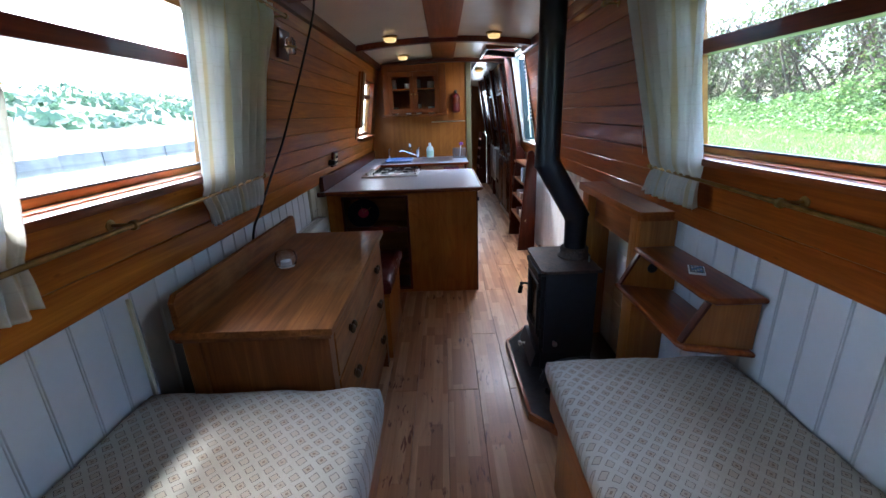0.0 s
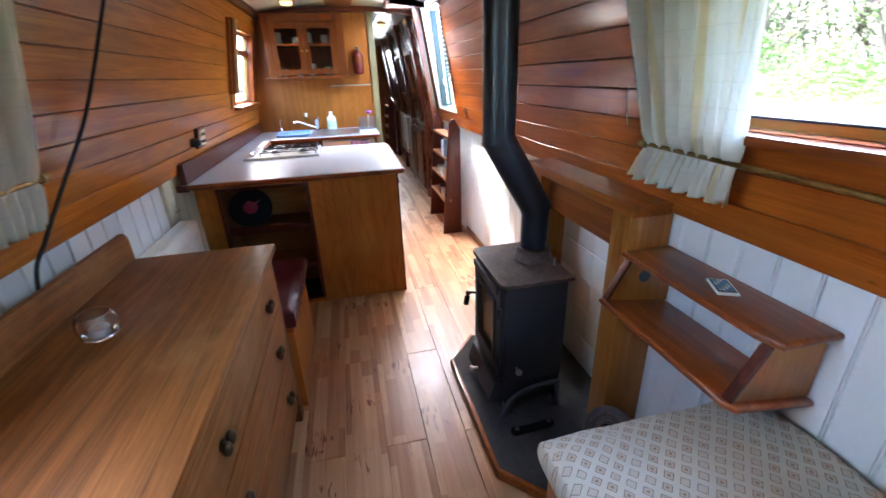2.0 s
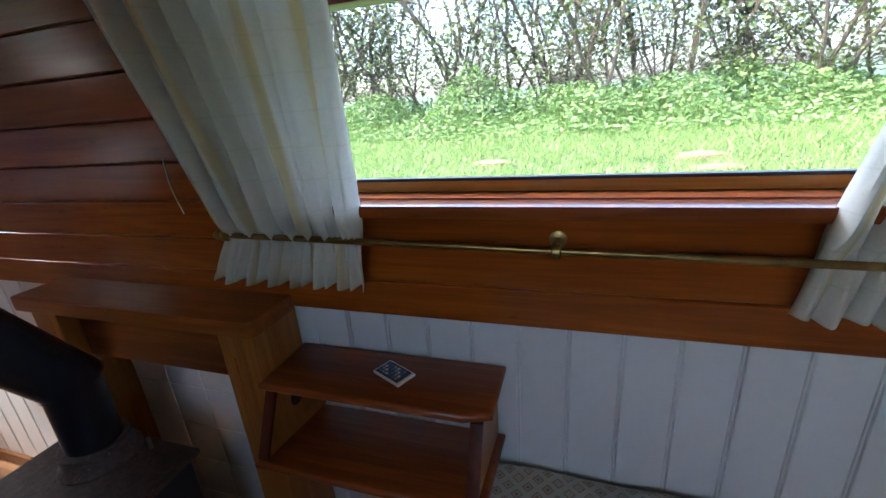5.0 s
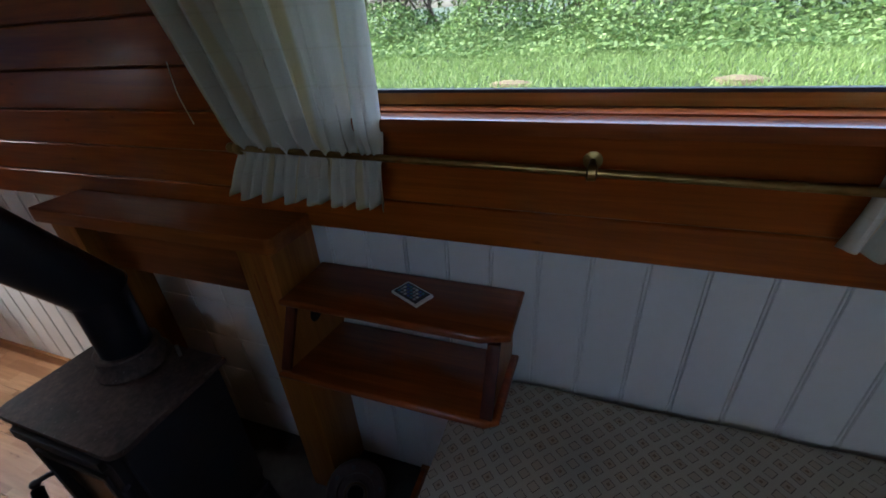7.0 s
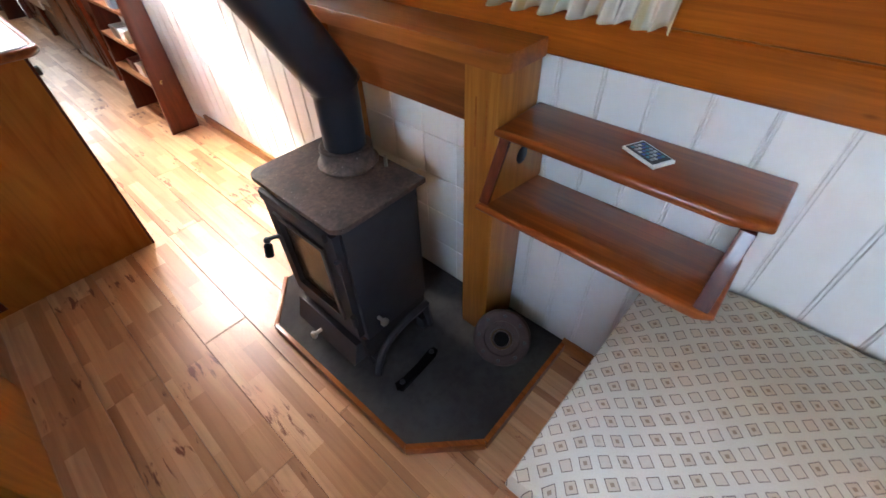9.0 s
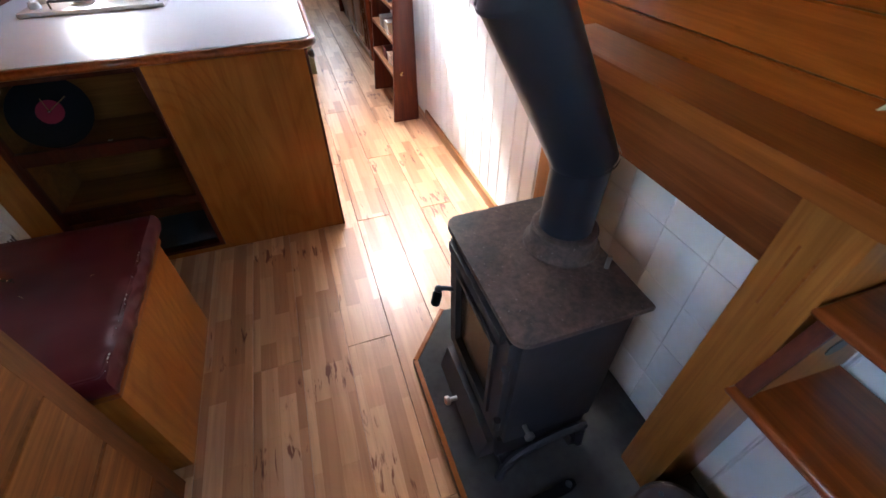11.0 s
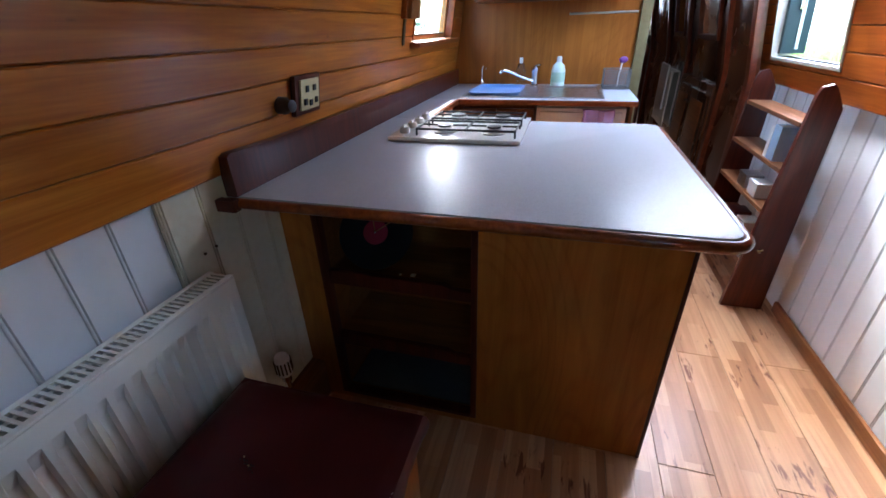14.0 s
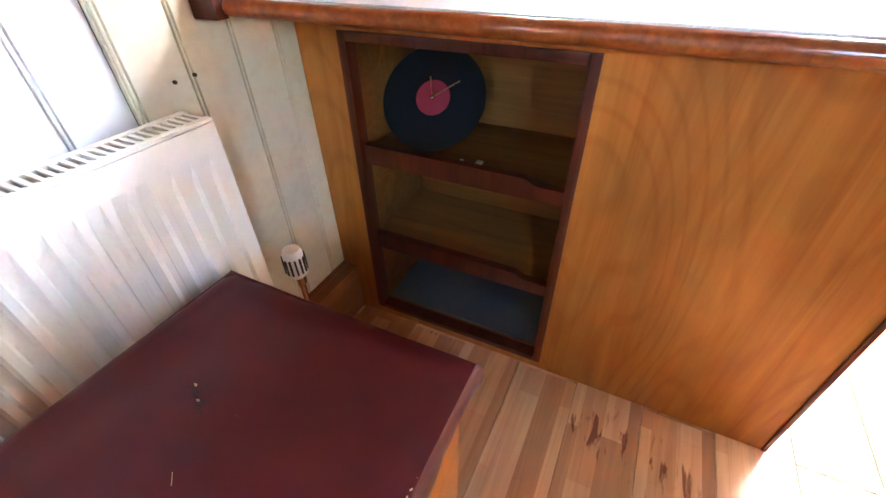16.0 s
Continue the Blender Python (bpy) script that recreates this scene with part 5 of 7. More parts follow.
for by0, by1 in ((4.165, 4.362), (4.368, 4.565)):
    g = bmesh.new()
    for y in (by0 + 0.02, by1 - 0.02):
        tube([(-0.65, y, 0.941), (-0.285, y, 0.941)], 0.004, 6, g)
    for x in (-0.65, -0.465, -0.285):
        tube([(x, by0 + 0.02, 0.941), (x, by1 - 0.02, 0.941)], 0.004, 6, g)
    for bx in (-0.56, -0.37):
        tube([(bx - 0.088, (by0 + by1) / 2, 0.942), (bx - 0.03, (by0 + by1) / 2, 0.942)], 0.0035, 6, g)
        tube([(bx + 0.03, (by0 + by1) / 2, 0.942), (bx + 0.088, (by0 + by1) / 2, 0.942)], 0.0035, 6, g)
    for x in (-0.65, -0.285):
        for y in (by0 + 0.02, by1 - 0.02):
            tube([(x, y, 0.941), (x, y, 0.917)], 0.004, 6, g)
    part("pan_support", g, M_BLACK, hob)
for k in range(4):
    y = 4.22 + 0.09 * k
    kn = part("knob", lathe([(0.02, 0), (0.02, 0.012), (0.017, 0.022), (0.004, 0.024)], (-0.71, y, 0.917), 18), M_ENAMEL, hob, "white control knob")
    part("pointer", a_box(-0.7125, -0.7075, y - 0.016, y + 0.016, 0.936, 0.948, 0.002), M_ENAMEL, kn)

# sink
sink = thing("sink", (-0.3, 5.5, 0.9), "stainless steel inset sink with drainer", "sink")
sk = bmesh.new()
for a0, a1, b0, b1 in minus([(-0.73, 0.075, 5.235, 5.735)], (-0.3, 0.05, 5.275, 5.7)):
    box(sk, a0, a1, b0, b1, 0.9005, 0.908, 0.002)
part("rim", sk, M_STEEL, sink)
part("drainer", a_box(-0.299, 0.049, 5.276, 5.699, 0.9004, 0.902), M_STEEL, sink)
for k in range(7):
    part("drainer_rib", a_box(-0.27 + k * 0.045, -0.26 + k * 0.045, 5.31, 5.67, 0.9022, 0.9045, 0.001), M_STEEL, sink)
tap = thing("mixer_tap", (-0.345, 5.68, 0.908), "chrome kitchen mixer tap with a long spout", "tap")
part("body", lathe([(0.026, 0), (0.026, 0.01), (0.018, 0.016), (0.018, 0.085), (0.021, 0.092), (0.019, 0.118), (0.008, 0.124)], (-0.345, 5.68, 0.908), 20), M_CHROME, tap)
part("spout", tube(bent([(-0.35, 5.67, 0.945), (-0.42, 5.62, 0.975), (-0.5, 5.56, 1.012), (-0.535, 5.535, 1.018), (-0.548, 5.525, 1.005)], 5), 0.0085, 10), M_CHROME, tap)
part("lever", tube(bent([(-0.345, 5.68, 1.028), (-0.335, 5.67, 1.04), (-0.31, 5.645, 1.045)], 4), 0.005, 8), M_CHROME, tap)
filt = thing("water_filter_tap", (-0.7, 5.71, 0.908), "slim chrome drinking water tap", "tap")
part("stem", tube(bent([(-0.7, 5.71, 0.908), (-0.7, 5.71, 0.99), (-0.695, 5.7, 1.025), (-0.68, 5.69, 1.035), (-0.665, 5.68, 1.02)], 6), 0.0045, 8), M_CHROME, filt)
part("foot", lathe([(0.015, 0), (0.015, 0.025), (0.009, 0.038)], (-0.7, 5.71, 0.908), 16), M_CHROME, filt)
M_BASIN = painted("blue_plastic_bowl", (0.2, 0.34, 0.6), 0.35, (0.8, 0.8, 0.85), 0.2)


def loft(outlines):
    """Skins a stack of outlines (each a list of xy points and a z), closing the last one."""
    bm = bmesh.new()
    rings = [[bm.verts.new((x, y, z)) for x, y in pts] for pts, z in outlines]
    for r0, r1 in zip(rings, rings[1:]):
        n = len(r0)
        for k in range(n):
            bm.faces.new((r0[k], r0[(k + 1) % n], r1[(k + 1) % n], r1[k]))
    bm.faces.new(rings[-1])
    return bm


def bowl_ring(d, r):
    return rounded(-0.705 + d, -0.39 - d, 5.25 + d, 5.65 - d, r, (1, 1, 1, 1))


solid("washing_up_bowl", loft([(bowl_ring(0.012, 0.05), 0.9085), (bowl_ring(0.0, 0.06), 0.926), (bowl_ring(0.012, 0.05), 0.927), (bowl_ring(0.022, 0.045), 0.915), (bowl_ring(0.03, 0.04), 0.9095)]), M_BASIN, "pale blue plastic washing-up bowl in the sink", "bowl")


def bottle(name, at, profile, mat, cap_mat, label, cap=(0.014, 0.03), band=None):
    ob = thing(name, at, label, "bottle")
    part("body", lathe(profile, at, 24), mat, ob)
    h = profile[-1][1]
    part("cap", lathe([(cap[0], h), (cap[0], h + cap[1]), (cap[0] * 0.6, h + cap[1] + 0.004)], at, 16), cap_mat, ob)
    if band:
        r, z0, z1, mm = band
        part("label_band", lathe([(r, z0), (r, z1)], at, 24), mm, ob, "printed paper label")


M_GREENPL = shader("pale_green_plastic", 0.35, color=(0.62, 0.72, 0.62))[0]
M_LABEL = shader("green_label", 0.5, color=(0.42, 0.58, 0.42))[0]
M_CLEARPL = glass("clear_plastic", (0.85, 0.9, 0.88), 0.05)
bottle("washing_up_bottle", (-0.198, 5.77, 0.9), [(0.04, 0), (0.045, 0.01), (0.045, 0.1), (0.038, 0.128), (0.02, 0.145), (0.016, 0.15)], M_GREENPL, M_WHITEPL, "pale green washing-up liquid bottle with white cap", (0.017, 0.03), (0.0455, 0.03, 0.09, M_LABEL))
bottle("soap_bottle", (-0.445, 5.775, 0.9), [(0.03, 0), (0.032, 0.01), (0.032, 0.1), (0.022, 0.13), (0.012, 0.145)], M_CLEARPL, M_WHITEPL, "clear soap bottle with pump behind the tap", (0.012, 0.03))
M_DARKSTEEL = metal("dull_grey_wire", (0.22, 0.21, 0.2), 0.45, 0.4)
basket = thing("cutlery_basket", (0.16, 5.7, 0.9035), "wire cutlery basket holding brushes by the sink", "basket")
wb = bmesh.new()
x0, x1, y0, y1, z0, z1 = 0.085, 0.236, 5.62, 5.78, 0.9035, 1.01
k = 0
while k <= 14:
    f = k / 14
    for y in (y0, y1):
        tube([(x0 + (x1 - x0) * f, y, z0), (x0 + (x1 - x0) * f, y, z1)], 0.0018, 4, wb)
    for x in (x0, x1):
        tube([(x, y0 + (y1 - y0) * f, z0), (x, y0 + (y1 - y0) * f, z1)], 0.0013, 4, wb)
    k += 1
for z in [z0 + (z1 - z0) * q / 8 for q in range(9)]:
    tube([(x0, y0, z), (x1, y0, z), (x1, y1, z), (x0, y1, z), (x0, y0, z)], 0.0013 if z < z1 - 0.001 else 0.003, 4, wb)
box(wb, x0, x1, y0, y1, z0, z0 + 0.003)
part("wire_cage", wb, M_DARKSTEEL, basket)
M_PURPLE = shader("purple_bristle", 0.7, color=(0.16, 0.05, 0.22))[0]
part("brush", tube(bent([(0.17, 5.7, 0.91), (0.18, 5.7, 1.03), (0.185, 5.695, 1.06)], 3), 0.005, 8), M_WHITEPL, basket)
part("brush_head", ball(bmesh.new(), (0.187, 5.695, 1.065), 0.022, 1.2, 1, 0.9, 12), M_PURPLE, basket, "purple brush head")

# base units under the sink
base = thing("sink_base_unit", (-0.47, 5.5, 0), "varnished wooden kitchen base unit under the sink", "kitchen cabinet")
part("carcass", a_box(-0.96, -0.295, 5.235, BULK_Y - 0.002, 0.0, 0.871), M_CAB, base)
for x0, x1 in ((-0.72, -0.515), (-0.505, -0.3)):
    d = part("door", a_box(x0, x1, 5.213, 5.2345, 0.1, 0.7, 0.004), M_CAB, base)
    part("handle", tube(bent([(x1 - 0.03, 5.212, 0.62), (x1 - 0.03, 5.185, 0.63), (x1 - 0.03, 5.185, 0.67), (x1 - 0.03, 5.212, 0.68)], 3), 0.005, 8), M_BRASS, d)
    part("drawer", a_box(x0, x1, 5.213, 5.2345, 0.715, 0.845, 0.004), M_CAB, base)
side = thing("hob_side_unit", (-0.84, 4.87, 0), "varnished wooden kitchen unit along the hull side", "kitchen cabinet")
part("carcass", a_box(-0.964, -0.78, IY1 + 0.002, 5.2, 0.0, 0.871), M_CAB, side)
part("drawer", a_box(-0.7795, -0.762, 4.6, 5.15, 0.7, 0.85, 0.004), M_CAB, side)
fridge = thing("fridge", (0.02, 5.5, 0), "white under-counter fridge with a towel over its door", "fridge")
part("body", a_box(-0.285, 0.195, 5.26, BULK_Y - 0.003, 0.01, 0.868, 0.004), M_ENAMEL, fridge)
fd = part("door", a_box(-0.285, 0.195, 5.205, 5.2595, 0.06, 0.855, 0.008), M_ENAMEL, fridge)
part("handle", a_box(-0.265, 0.175, 5.19, 5.2045, 0.81, 0.835, 0.005), M_ENAMEL, fd)
part("end_panel", a_box(0.2045, 0.222, 5.19, BULK_Y - 0.003, 0.0, 0.871, 0.002), M_CAB, fridge)
M_TOWEL = painted("lilac_towel", (0.5, 0.34, 0.58), 0.9, (0.8, 0.75, 0.85), 0.4, fine=0.8)
tw = bmesh.new()
gr_ = []
for j in range(15):
    row = []
    for i in range(13):
        u, v = i / 12, j / 14
        x = -0.035 + 0.165 * u
        yb = 5.178 - 0.006 * math.sin(9 * u + 1) - 0.004 * math.sin(21 * u)
        if v < 0.12:
            p = (x, 5.2 - 0.02 * v / 0.12, 0.85 + 0.004 * math.sin(8 * u))
        else:
            p = (x + 0.006 * math.sin(5 * v), yb, 0.85 - 0.13 * (v - 0.12) + 0.004 * math.sin(7 * u))
        row.append(tw.verts.new(p))
    gr_.append(row)
for j in range(14):
    for i in range(12):
        tw.faces.new((gr_[j][i], gr_[j][i + 1], gr_[j + 1][i + 1], gr_[j + 1][i]))
towel = solid("tea_towel", tw, M_TOWEL, "lilac towel hanging over the fridge door handle", "towel")
towel.modifiers.new("cloth", "SOLIDIFY").thickness = 0.006

# wall cabinet with glazed doors
cab = thing("wall_cabinet", (-0.35, 5.74, 1.43), "wooden kitchen wall cabinet with two glazed doors", "kitchen cabinet")
CX0, CX1, CYF, CZ0, CZ1 = -0.70, 0.02, 5.61, 1.425, 1.955
part("bottom_board", a_box(CX0 - 0.03, CX1 + 0.012, CYF - 0.03, BULK_Y - 0.001, CZ0 - 0.022, CZ0, 0.004), M_CAB, cab)
part("top_board", a_box(CX0, CX1, CYF, BULK_Y - 0.001, CZ1 - 0.02, CZ1), M_CAB, cab)
for x in (CX0, CX1 - 0.018):
    part("side_board", a_box(x, x + 0.018, CYF, BULK_Y - 0.001, CZ0 + 0.0005, CZ1 - 0.0205), M_CAB, cab)
part("back_board", a_box(CX0 + 0.019, CX1 - 0.019, BULK_Y - 0.01, BULK_Y - 0.001, CZ0 + 0.001, CZ1 - 0.021), M_CAB, cab)
part("shelf", a_box(CX0 + 0.019, CX1 - 0.019, CYF + 0.03, BULK_Y - 0.011, 1.69, 1.704), M_CAB, cab)
part("face_stile", a_box(CX1 - 0.085, CX1, CYF - 0.018, CYF - 0.0005, CZ0 + 0.001, CZ1, 0.003), M_CAB, cab)
part("face_stile", a_box(CX0, CX0 + 0.06, CYF - 0.018, CYF - 0.0005, CZ0 + 0.001, CZ1, 0.003), M_CAB, cab)
part("face_rail", a_box(CX0 + 0.0605, CX1 - 0.0855, CYF - 0.018, CYF - 0.0005, CZ1 - 0.07, CZ1, 0.003), M_CAB, cab)
mid = (CX0 + 0.06 + CX1 - 0.085) / 2
for x0, x1, hx in ((CX0 + 0.061, mid - 0.002, mid - 0.02), (mid + 0.002, CX1 - 0.086, mid + 0.02)):
    z0, z1 = CZ0 + 0.012, CZ1 - 0.075
    db = bmesh.new()
    for a0, a1, b0, b1 in minus([(x0, x1, z0, z1)], (x0 + 0.045, x1 - 0.045, z0 + 0.05, z1 - 0.05)):
        box(db, a0, a1, CYF - 0.02, CYF - 0.001, b0, b1)
    box(db, x0 + 0.045, x1 - 0.045, CYF - 0.018, CYF - 0.004, 1.688, 1.706)
    d = part("door", db, M_CAB, cab, smooth=False)
    p = part("pane", a_box(x0 + 0.044, x1 - 0.044, CYF - 0.0035, CYF - 0.001, z0 + 0.049, z1 - 0.049), M_PANE, d)
    p.visible_shadow = False
    part("handle", lathe([(0.005, 0), (0.005, 0.012), (0.011, 0.018), (0.008, 0.026)], (hx, CYF - 0.02, 1.64), 12, (0, -1, 0)), M_BRASS, d)
crock = random.Random(3)
for z in (CZ0, 1.704):
    for k in range(4):
        x = CX0 + 0.12 + 0.14 * k + crock.uniform(-0.02, 0.02)
        r, h = crock.uniform(0.028, 0.042), crock.uniform(0.06, 0.11)
        solid("mug", lathe([(r * 0.8, 0.001), (r, 0.01), (r, h), (r - 0.004, h), (r - 0.005, 0.012), (0.002, 0.01)], (x, 5.74, z), 20), crock.choice([M_ENAMEL, M_GREENPL, M_STEEL, M_WHITEPL]), "plain mug standing in the glazed cabinet", "mug", group="crockery in the cabinet", at=(x, 5.74, z))
# fire blanket / extinguisher and rail
EX, EY = 0.14, 5.828
ext = thing("fire_extinguisher", (EX, EY, 1.42), "small red fire extinguisher hung on the bulkhead", "fire extinguisher")
M_RED = painted("red_enamel", (0.1, 0.004, 0.005), 0.35)
part("cylinder", lathe([(0.02, 0), (0.046, 0.012), (0.05, 0.03), (0.05, 0.17), (0.035, 0.205), (0.015, 0.22)], (EX, EY, 1.425), 24), M_RED, ext)
part("label_band", lathe([(0.0505, 0.1), (0.0505, 0.17)], (EX, EY, 1.425), 24), M_FRAME, ext, "dark instruction label")
part("valve", a_box(EX - 0.015, EX + 0.015, EY - 0.02, EY + 0.02, 1.643, 1.685, 0.004), M_BLACK, ext)
part("bracket", a_box(EX - 0.025, EX + 0.025, 5.879, 5.889, 1.44, 1.62, 0.002), M_BLACK, ext)
railo = thing("towel_rail", (0.08, 5.85, 1.32), "thin steel rail on the bulkhead over the sink", "rail")
part("bar", a_rod((-0.165, 5.84, 1.325), (0.244, 5.84, 1.325), 0.006, 10), M_STEEL, railo)
for x in (-0.145, 0.225):
    part("bracket", a_rod((x, 5.84, 1.325), (x, 5.888, 1.325), 0.005, 8), M_STEEL, railo)
# painted post that ends the bulkhead
M_GREENPOST = painted("faded_green_paint", (0.2, 0.165, 0.07), 0.45, (0.6, 0.5, 0.35), 0.6)
solid("bulkhead_post", a_box(0.264, 0.325, 5.86, 5.93, 0.0, 2.03, 0.004), M_GREENPOST, "upright post painted olive green at the bulkhead's end", "post", "structure")
# socket on the hull side
sock = thing("wall_socket", (-0.91, 3.88, 1.09), "brass double socket on a dark wooden back plate", "socket")
M_IVORY = painted("ivory_plate", (0.62, 0.52, 0.28), 0.35)
part("back_plate", leaned(-1, a_box(0.006, 0.024, 3.83, 3.968, 1.042, 1.157, 0.005)), M_REDWOOD_Z, sock)
part("face_plate", leaned(-1, a_box(0.0245, 0.031, 3.85, 3.95, 1.056, 1.144, 0.002)), M_IVORY, sock, "aged brass face plate")
for y, z in ((3.88, 1.117), (3.92, 1.117), (3.87, 1.08), (3.9, 1.075), (3.93, 1.08)):
    part("switch", leaned(-1, a_box(0.0315, 0.036, y - 0.007, y + 0.007, z - 0.009, z + 0.009, 0.001)), M_BLACK, sock)
plug = thing("power_plug", (-0.88, 3.72, 1.07), "black round mains inlet on the wall", "socket")
part("body", lathe([(0.024, 0), (0.024, 0.025), (0.017, 0.035), (0.017, 0.05), (0.01, 0.055)], (-side_x(1.07) + 0.007, 3.775, 1.085), 20, (1, -0.15, 0)), M_BLACK, plug)

# ---- steps under the side hatch ----
steps = thing("step_ladder", (0.82, 5.05, 0), "dark red mahogany boarding steps with worn treads", "steps")
STEP_OUT = [(0.728, 0.0), (0.905, 0.0), (0.905, 0.95), (0.88, 1.0), (0.862, 1.03), (0.85, 1.04), (0.818, 1.03), (0.806, 1.0)]
for y in (4.715, 5.345):
    part("side_board", prism(STEP_OUT, "y", y, y + 0.024, 0.003), M_REDWOOD_Z, steps)
for z in (0.892, 0.70, 0.515, 0.32):
    xf = 0.728 + 0.078 * z
    part("tread", a_box(xf - 0.004, 0.904, 4.7395, 5.3445, z - 0.02, z, 0.004), M_TREAD, steps, "worn pale wooden tread")
part("hook", tube(bent([(0.80, 4.714, 0.32), (0.80, 4.69, 0.32), (0.79, 4.675, 0.33), (0.80, 4.67, 0.345)], 4), 0.004, 8), M_BRASS, steps, "brass hook")
M_BLUE = painted("blue_folder", (0.28, 0.4, 0.55), 0.6)
for y, w, h, mat, nm in ((4.85, 0.07, 0.15, M_BLUE, "pale blue"), (4.925, 0.03, 0.135, M_WHITEPL, "white")):
    bk_ = thing("book", (0.84, y, 0.7), nm + " book standing on a step", "book")
    part("cover", a_box(0.79, 0.888, y, y + 0.004, 0.7005, 0.7 + h, 0.001), mat, bk_)
    part("cover", a_box(0.79, 0.888, y + w - 0.004, y + w, 0.7005, 0.7 + h, 0.001), mat, bk_)
    part("spine", a_box(0.786, 0.79, y, y + w, 0.7005, 0.7 + h, 0.001), mat, bk_)
    part("pages", a_box(0.791, 0.884, y + 0.0045, y + w - 0.0045, 0.704, 0.697 + h), M_ENAMEL, bk_, "cream page block")
for z, ms in ((0.515, (M_ENAMEL, M_STEEL)), (0.32, (M_WHITEPL, M_RED))):
    for k, mat in enumerate(ms):
        y0 = 4.87 + 0.14 * k
        bx_ = thing("storage_tin", (0.84, y0, z), "small lidded tin stored on a step", "tin")
        part("body", a_box(0.775, 0.85, y0, y0 + 0.1, z + 0.001, z + 0.055, 0.004), mat, bx_)
        part("lid", a_box(0.773, 0.852, y0 - 0.002, y0 + 0.102, z + 0.0555, z + 0.07, 0.003), mat, bx_)
# hatch lining, doors and the roof hatch
hl = thing("side_hatch", (0.88, 5.2, 1.085), "open side hatch with pale lining and a dark green steel door", "hatch", kind="structure")
M_PALE = painted("pale_hatch_lining", (0.72, 0.68, 0.58), 0.4)
lin = bmesh.new()
box(lin, -0.08, 0.012, HATCH["y0"], HATCH["y1"], HATCH["z0"] - 0.016, HATCH["z0"], 0.002)
box(lin, -0.08, 0.012, HATCH["y0"] - 0.001, HATCH["y0"] + 0.012, HATCH["z0"] + 0.0005, TOP_Z, 0.002)
box(lin, -0.08, 0.012, HATCH["y1"] - 0.012, HATCH["y1"] + 0.001, HATCH["z0"] + 0.0005, TOP_Z, 0.002)
part("lining", leaned(1, lin), M_PALE, hl)
M_DOORGREEN = painted("dark_green_steel", (0.01, 0.03, 0.033), 0.4)
dr_ = prism([(0.93, 1.1), (1.04, 1.1), (0.95, 1.96), (0.84, 1.96)], "y", 5.5, 5.53, 0.003)
dpart = part("door", dr_, M_DOORGREEN, hl, "dark green steel door swung outwards")
part("latch", a_box(0.95, 0.97, 5.485, 5.499, 1.3, 1.36, 0.003), M_CHROME, dpart)
part("edge_strip", prism([(0.985, 1.12), (1.0, 1.12), (0.915, 1.94), (0.9, 1.94)], "y", 5.494, 5.4995), M_ALU, dpart, "pale metal edge strip")
rl = bmesh.new()
rx0, rx1, ry0, ry1 = ROOF_HOLE
for a0, a1, b0, b1 in minus([(rx0 - 0.02, rx1, ry0 - 0.02, ry1 + 0.02)], (rx0, rx1 + 0.1, ry0, ry1)):
    box(rl, a0, a1, b0, b1, TOP_Z - 0.0, TOP_Z + 0.13)
sky_lamp = bpy.data.lights.new("roof_hatch_daylight", "AREA")
sky_lamp.shape, sky_lamp.size, sky_lamp.size_y, sky_lamp.energy, sky_lamp.color = "RECTANGLE", 0.33, 0.66, HATCH_WATTS, (0.95, 0.98, 1.0)
new("roof_hatch_daylight", sky_lamp).matrix_world = pose((rx0 + rx1) / 2, (ry0 + ry1) / 2, TOP_Z + 0.045, 0, 32, 0)
part("coaming", rl, M_FRAME, hl, "dark wooden coaming of the roof opening", smooth=False)
# ---- lamps ----
M_LAMP = shader("warm_frosted_glass", 0.4, color=(0.8, 0.6, 0.3))[0]
M_LAMP.node_tree.nodes["Principled BSDF"].inputs["Emission Color"].default_value = (1.0, 0.6, 0.2, 1)
M_LAMP.node_tree.nodes["Principled BSDF"].inputs["Emission Strength"].default_value = 0.05


def ceiling_lamp(x, y):
    z = roof_z(x)
    ob = thing("ceiling_lamp", (x, y, z), "small round brass ceiling lamp with a warm glass shade", "ceiling lamp", "ceiling lamps")
    part("base_ring", lathe([(0.062, 0.003), (0.065, -0.006), (0.06, -0.014), (0.05, -0.016)], (x, y, z), 28), M_BRASS, ob)
    part("shade", lathe([(0.052, -0.0165), (0.05, -0.03), (0.04, -0.042), (0.015, -0.046)], (x, y, z), 28), M_LAMP, ob)


for x, y in ((-0.43, 4.22), (0.41, 4.22), (-0.43, 5.35), (0.52, 7.0)):
    ceiling_lamp(x, y)
# cable, bracket, jar
solid("cable", tube(bent([(-0.64, 2.86, 2.0), (-0.66, 2.855, 1.9), (-0.735, 2.83, 1.68), (-0.8, 2.78, 1.48), (-0.845, 2.69, 1.3), (-0.865, 2.53, 1.15), (-0.875, 2.38, 1.02), (-0.9, 2.33, 0.93), (-0.935, 2.33, 0.7), (-0.94, 2.33, 0.3)], 8), 0.0055, 8), M_RUBBER, "black cable hanging down the wall behind the chest of drawers", "cable")
jar = thing("glass_candle_holder", (-0.705, 2.165, 0.82), "small round glass tealight holder on the chest of drawers", "candle holder")
part("glass", lathe([(0.03, 0.001), (0.042, 0.014), (0.046, 0.034), (0.042, 0.056), (0.036, 0.066), (0.033, 0.066), (0.039, 0.054), (0.042, 0.034), (0.037, 0.016), (0.002, 0.008)], (-0.705, 2.165, 0.82), 28), M_GLASS, jar)
M_WAX = shader("white_wax", 0.5, color=(0.8, 0.78, 0.74))[0]
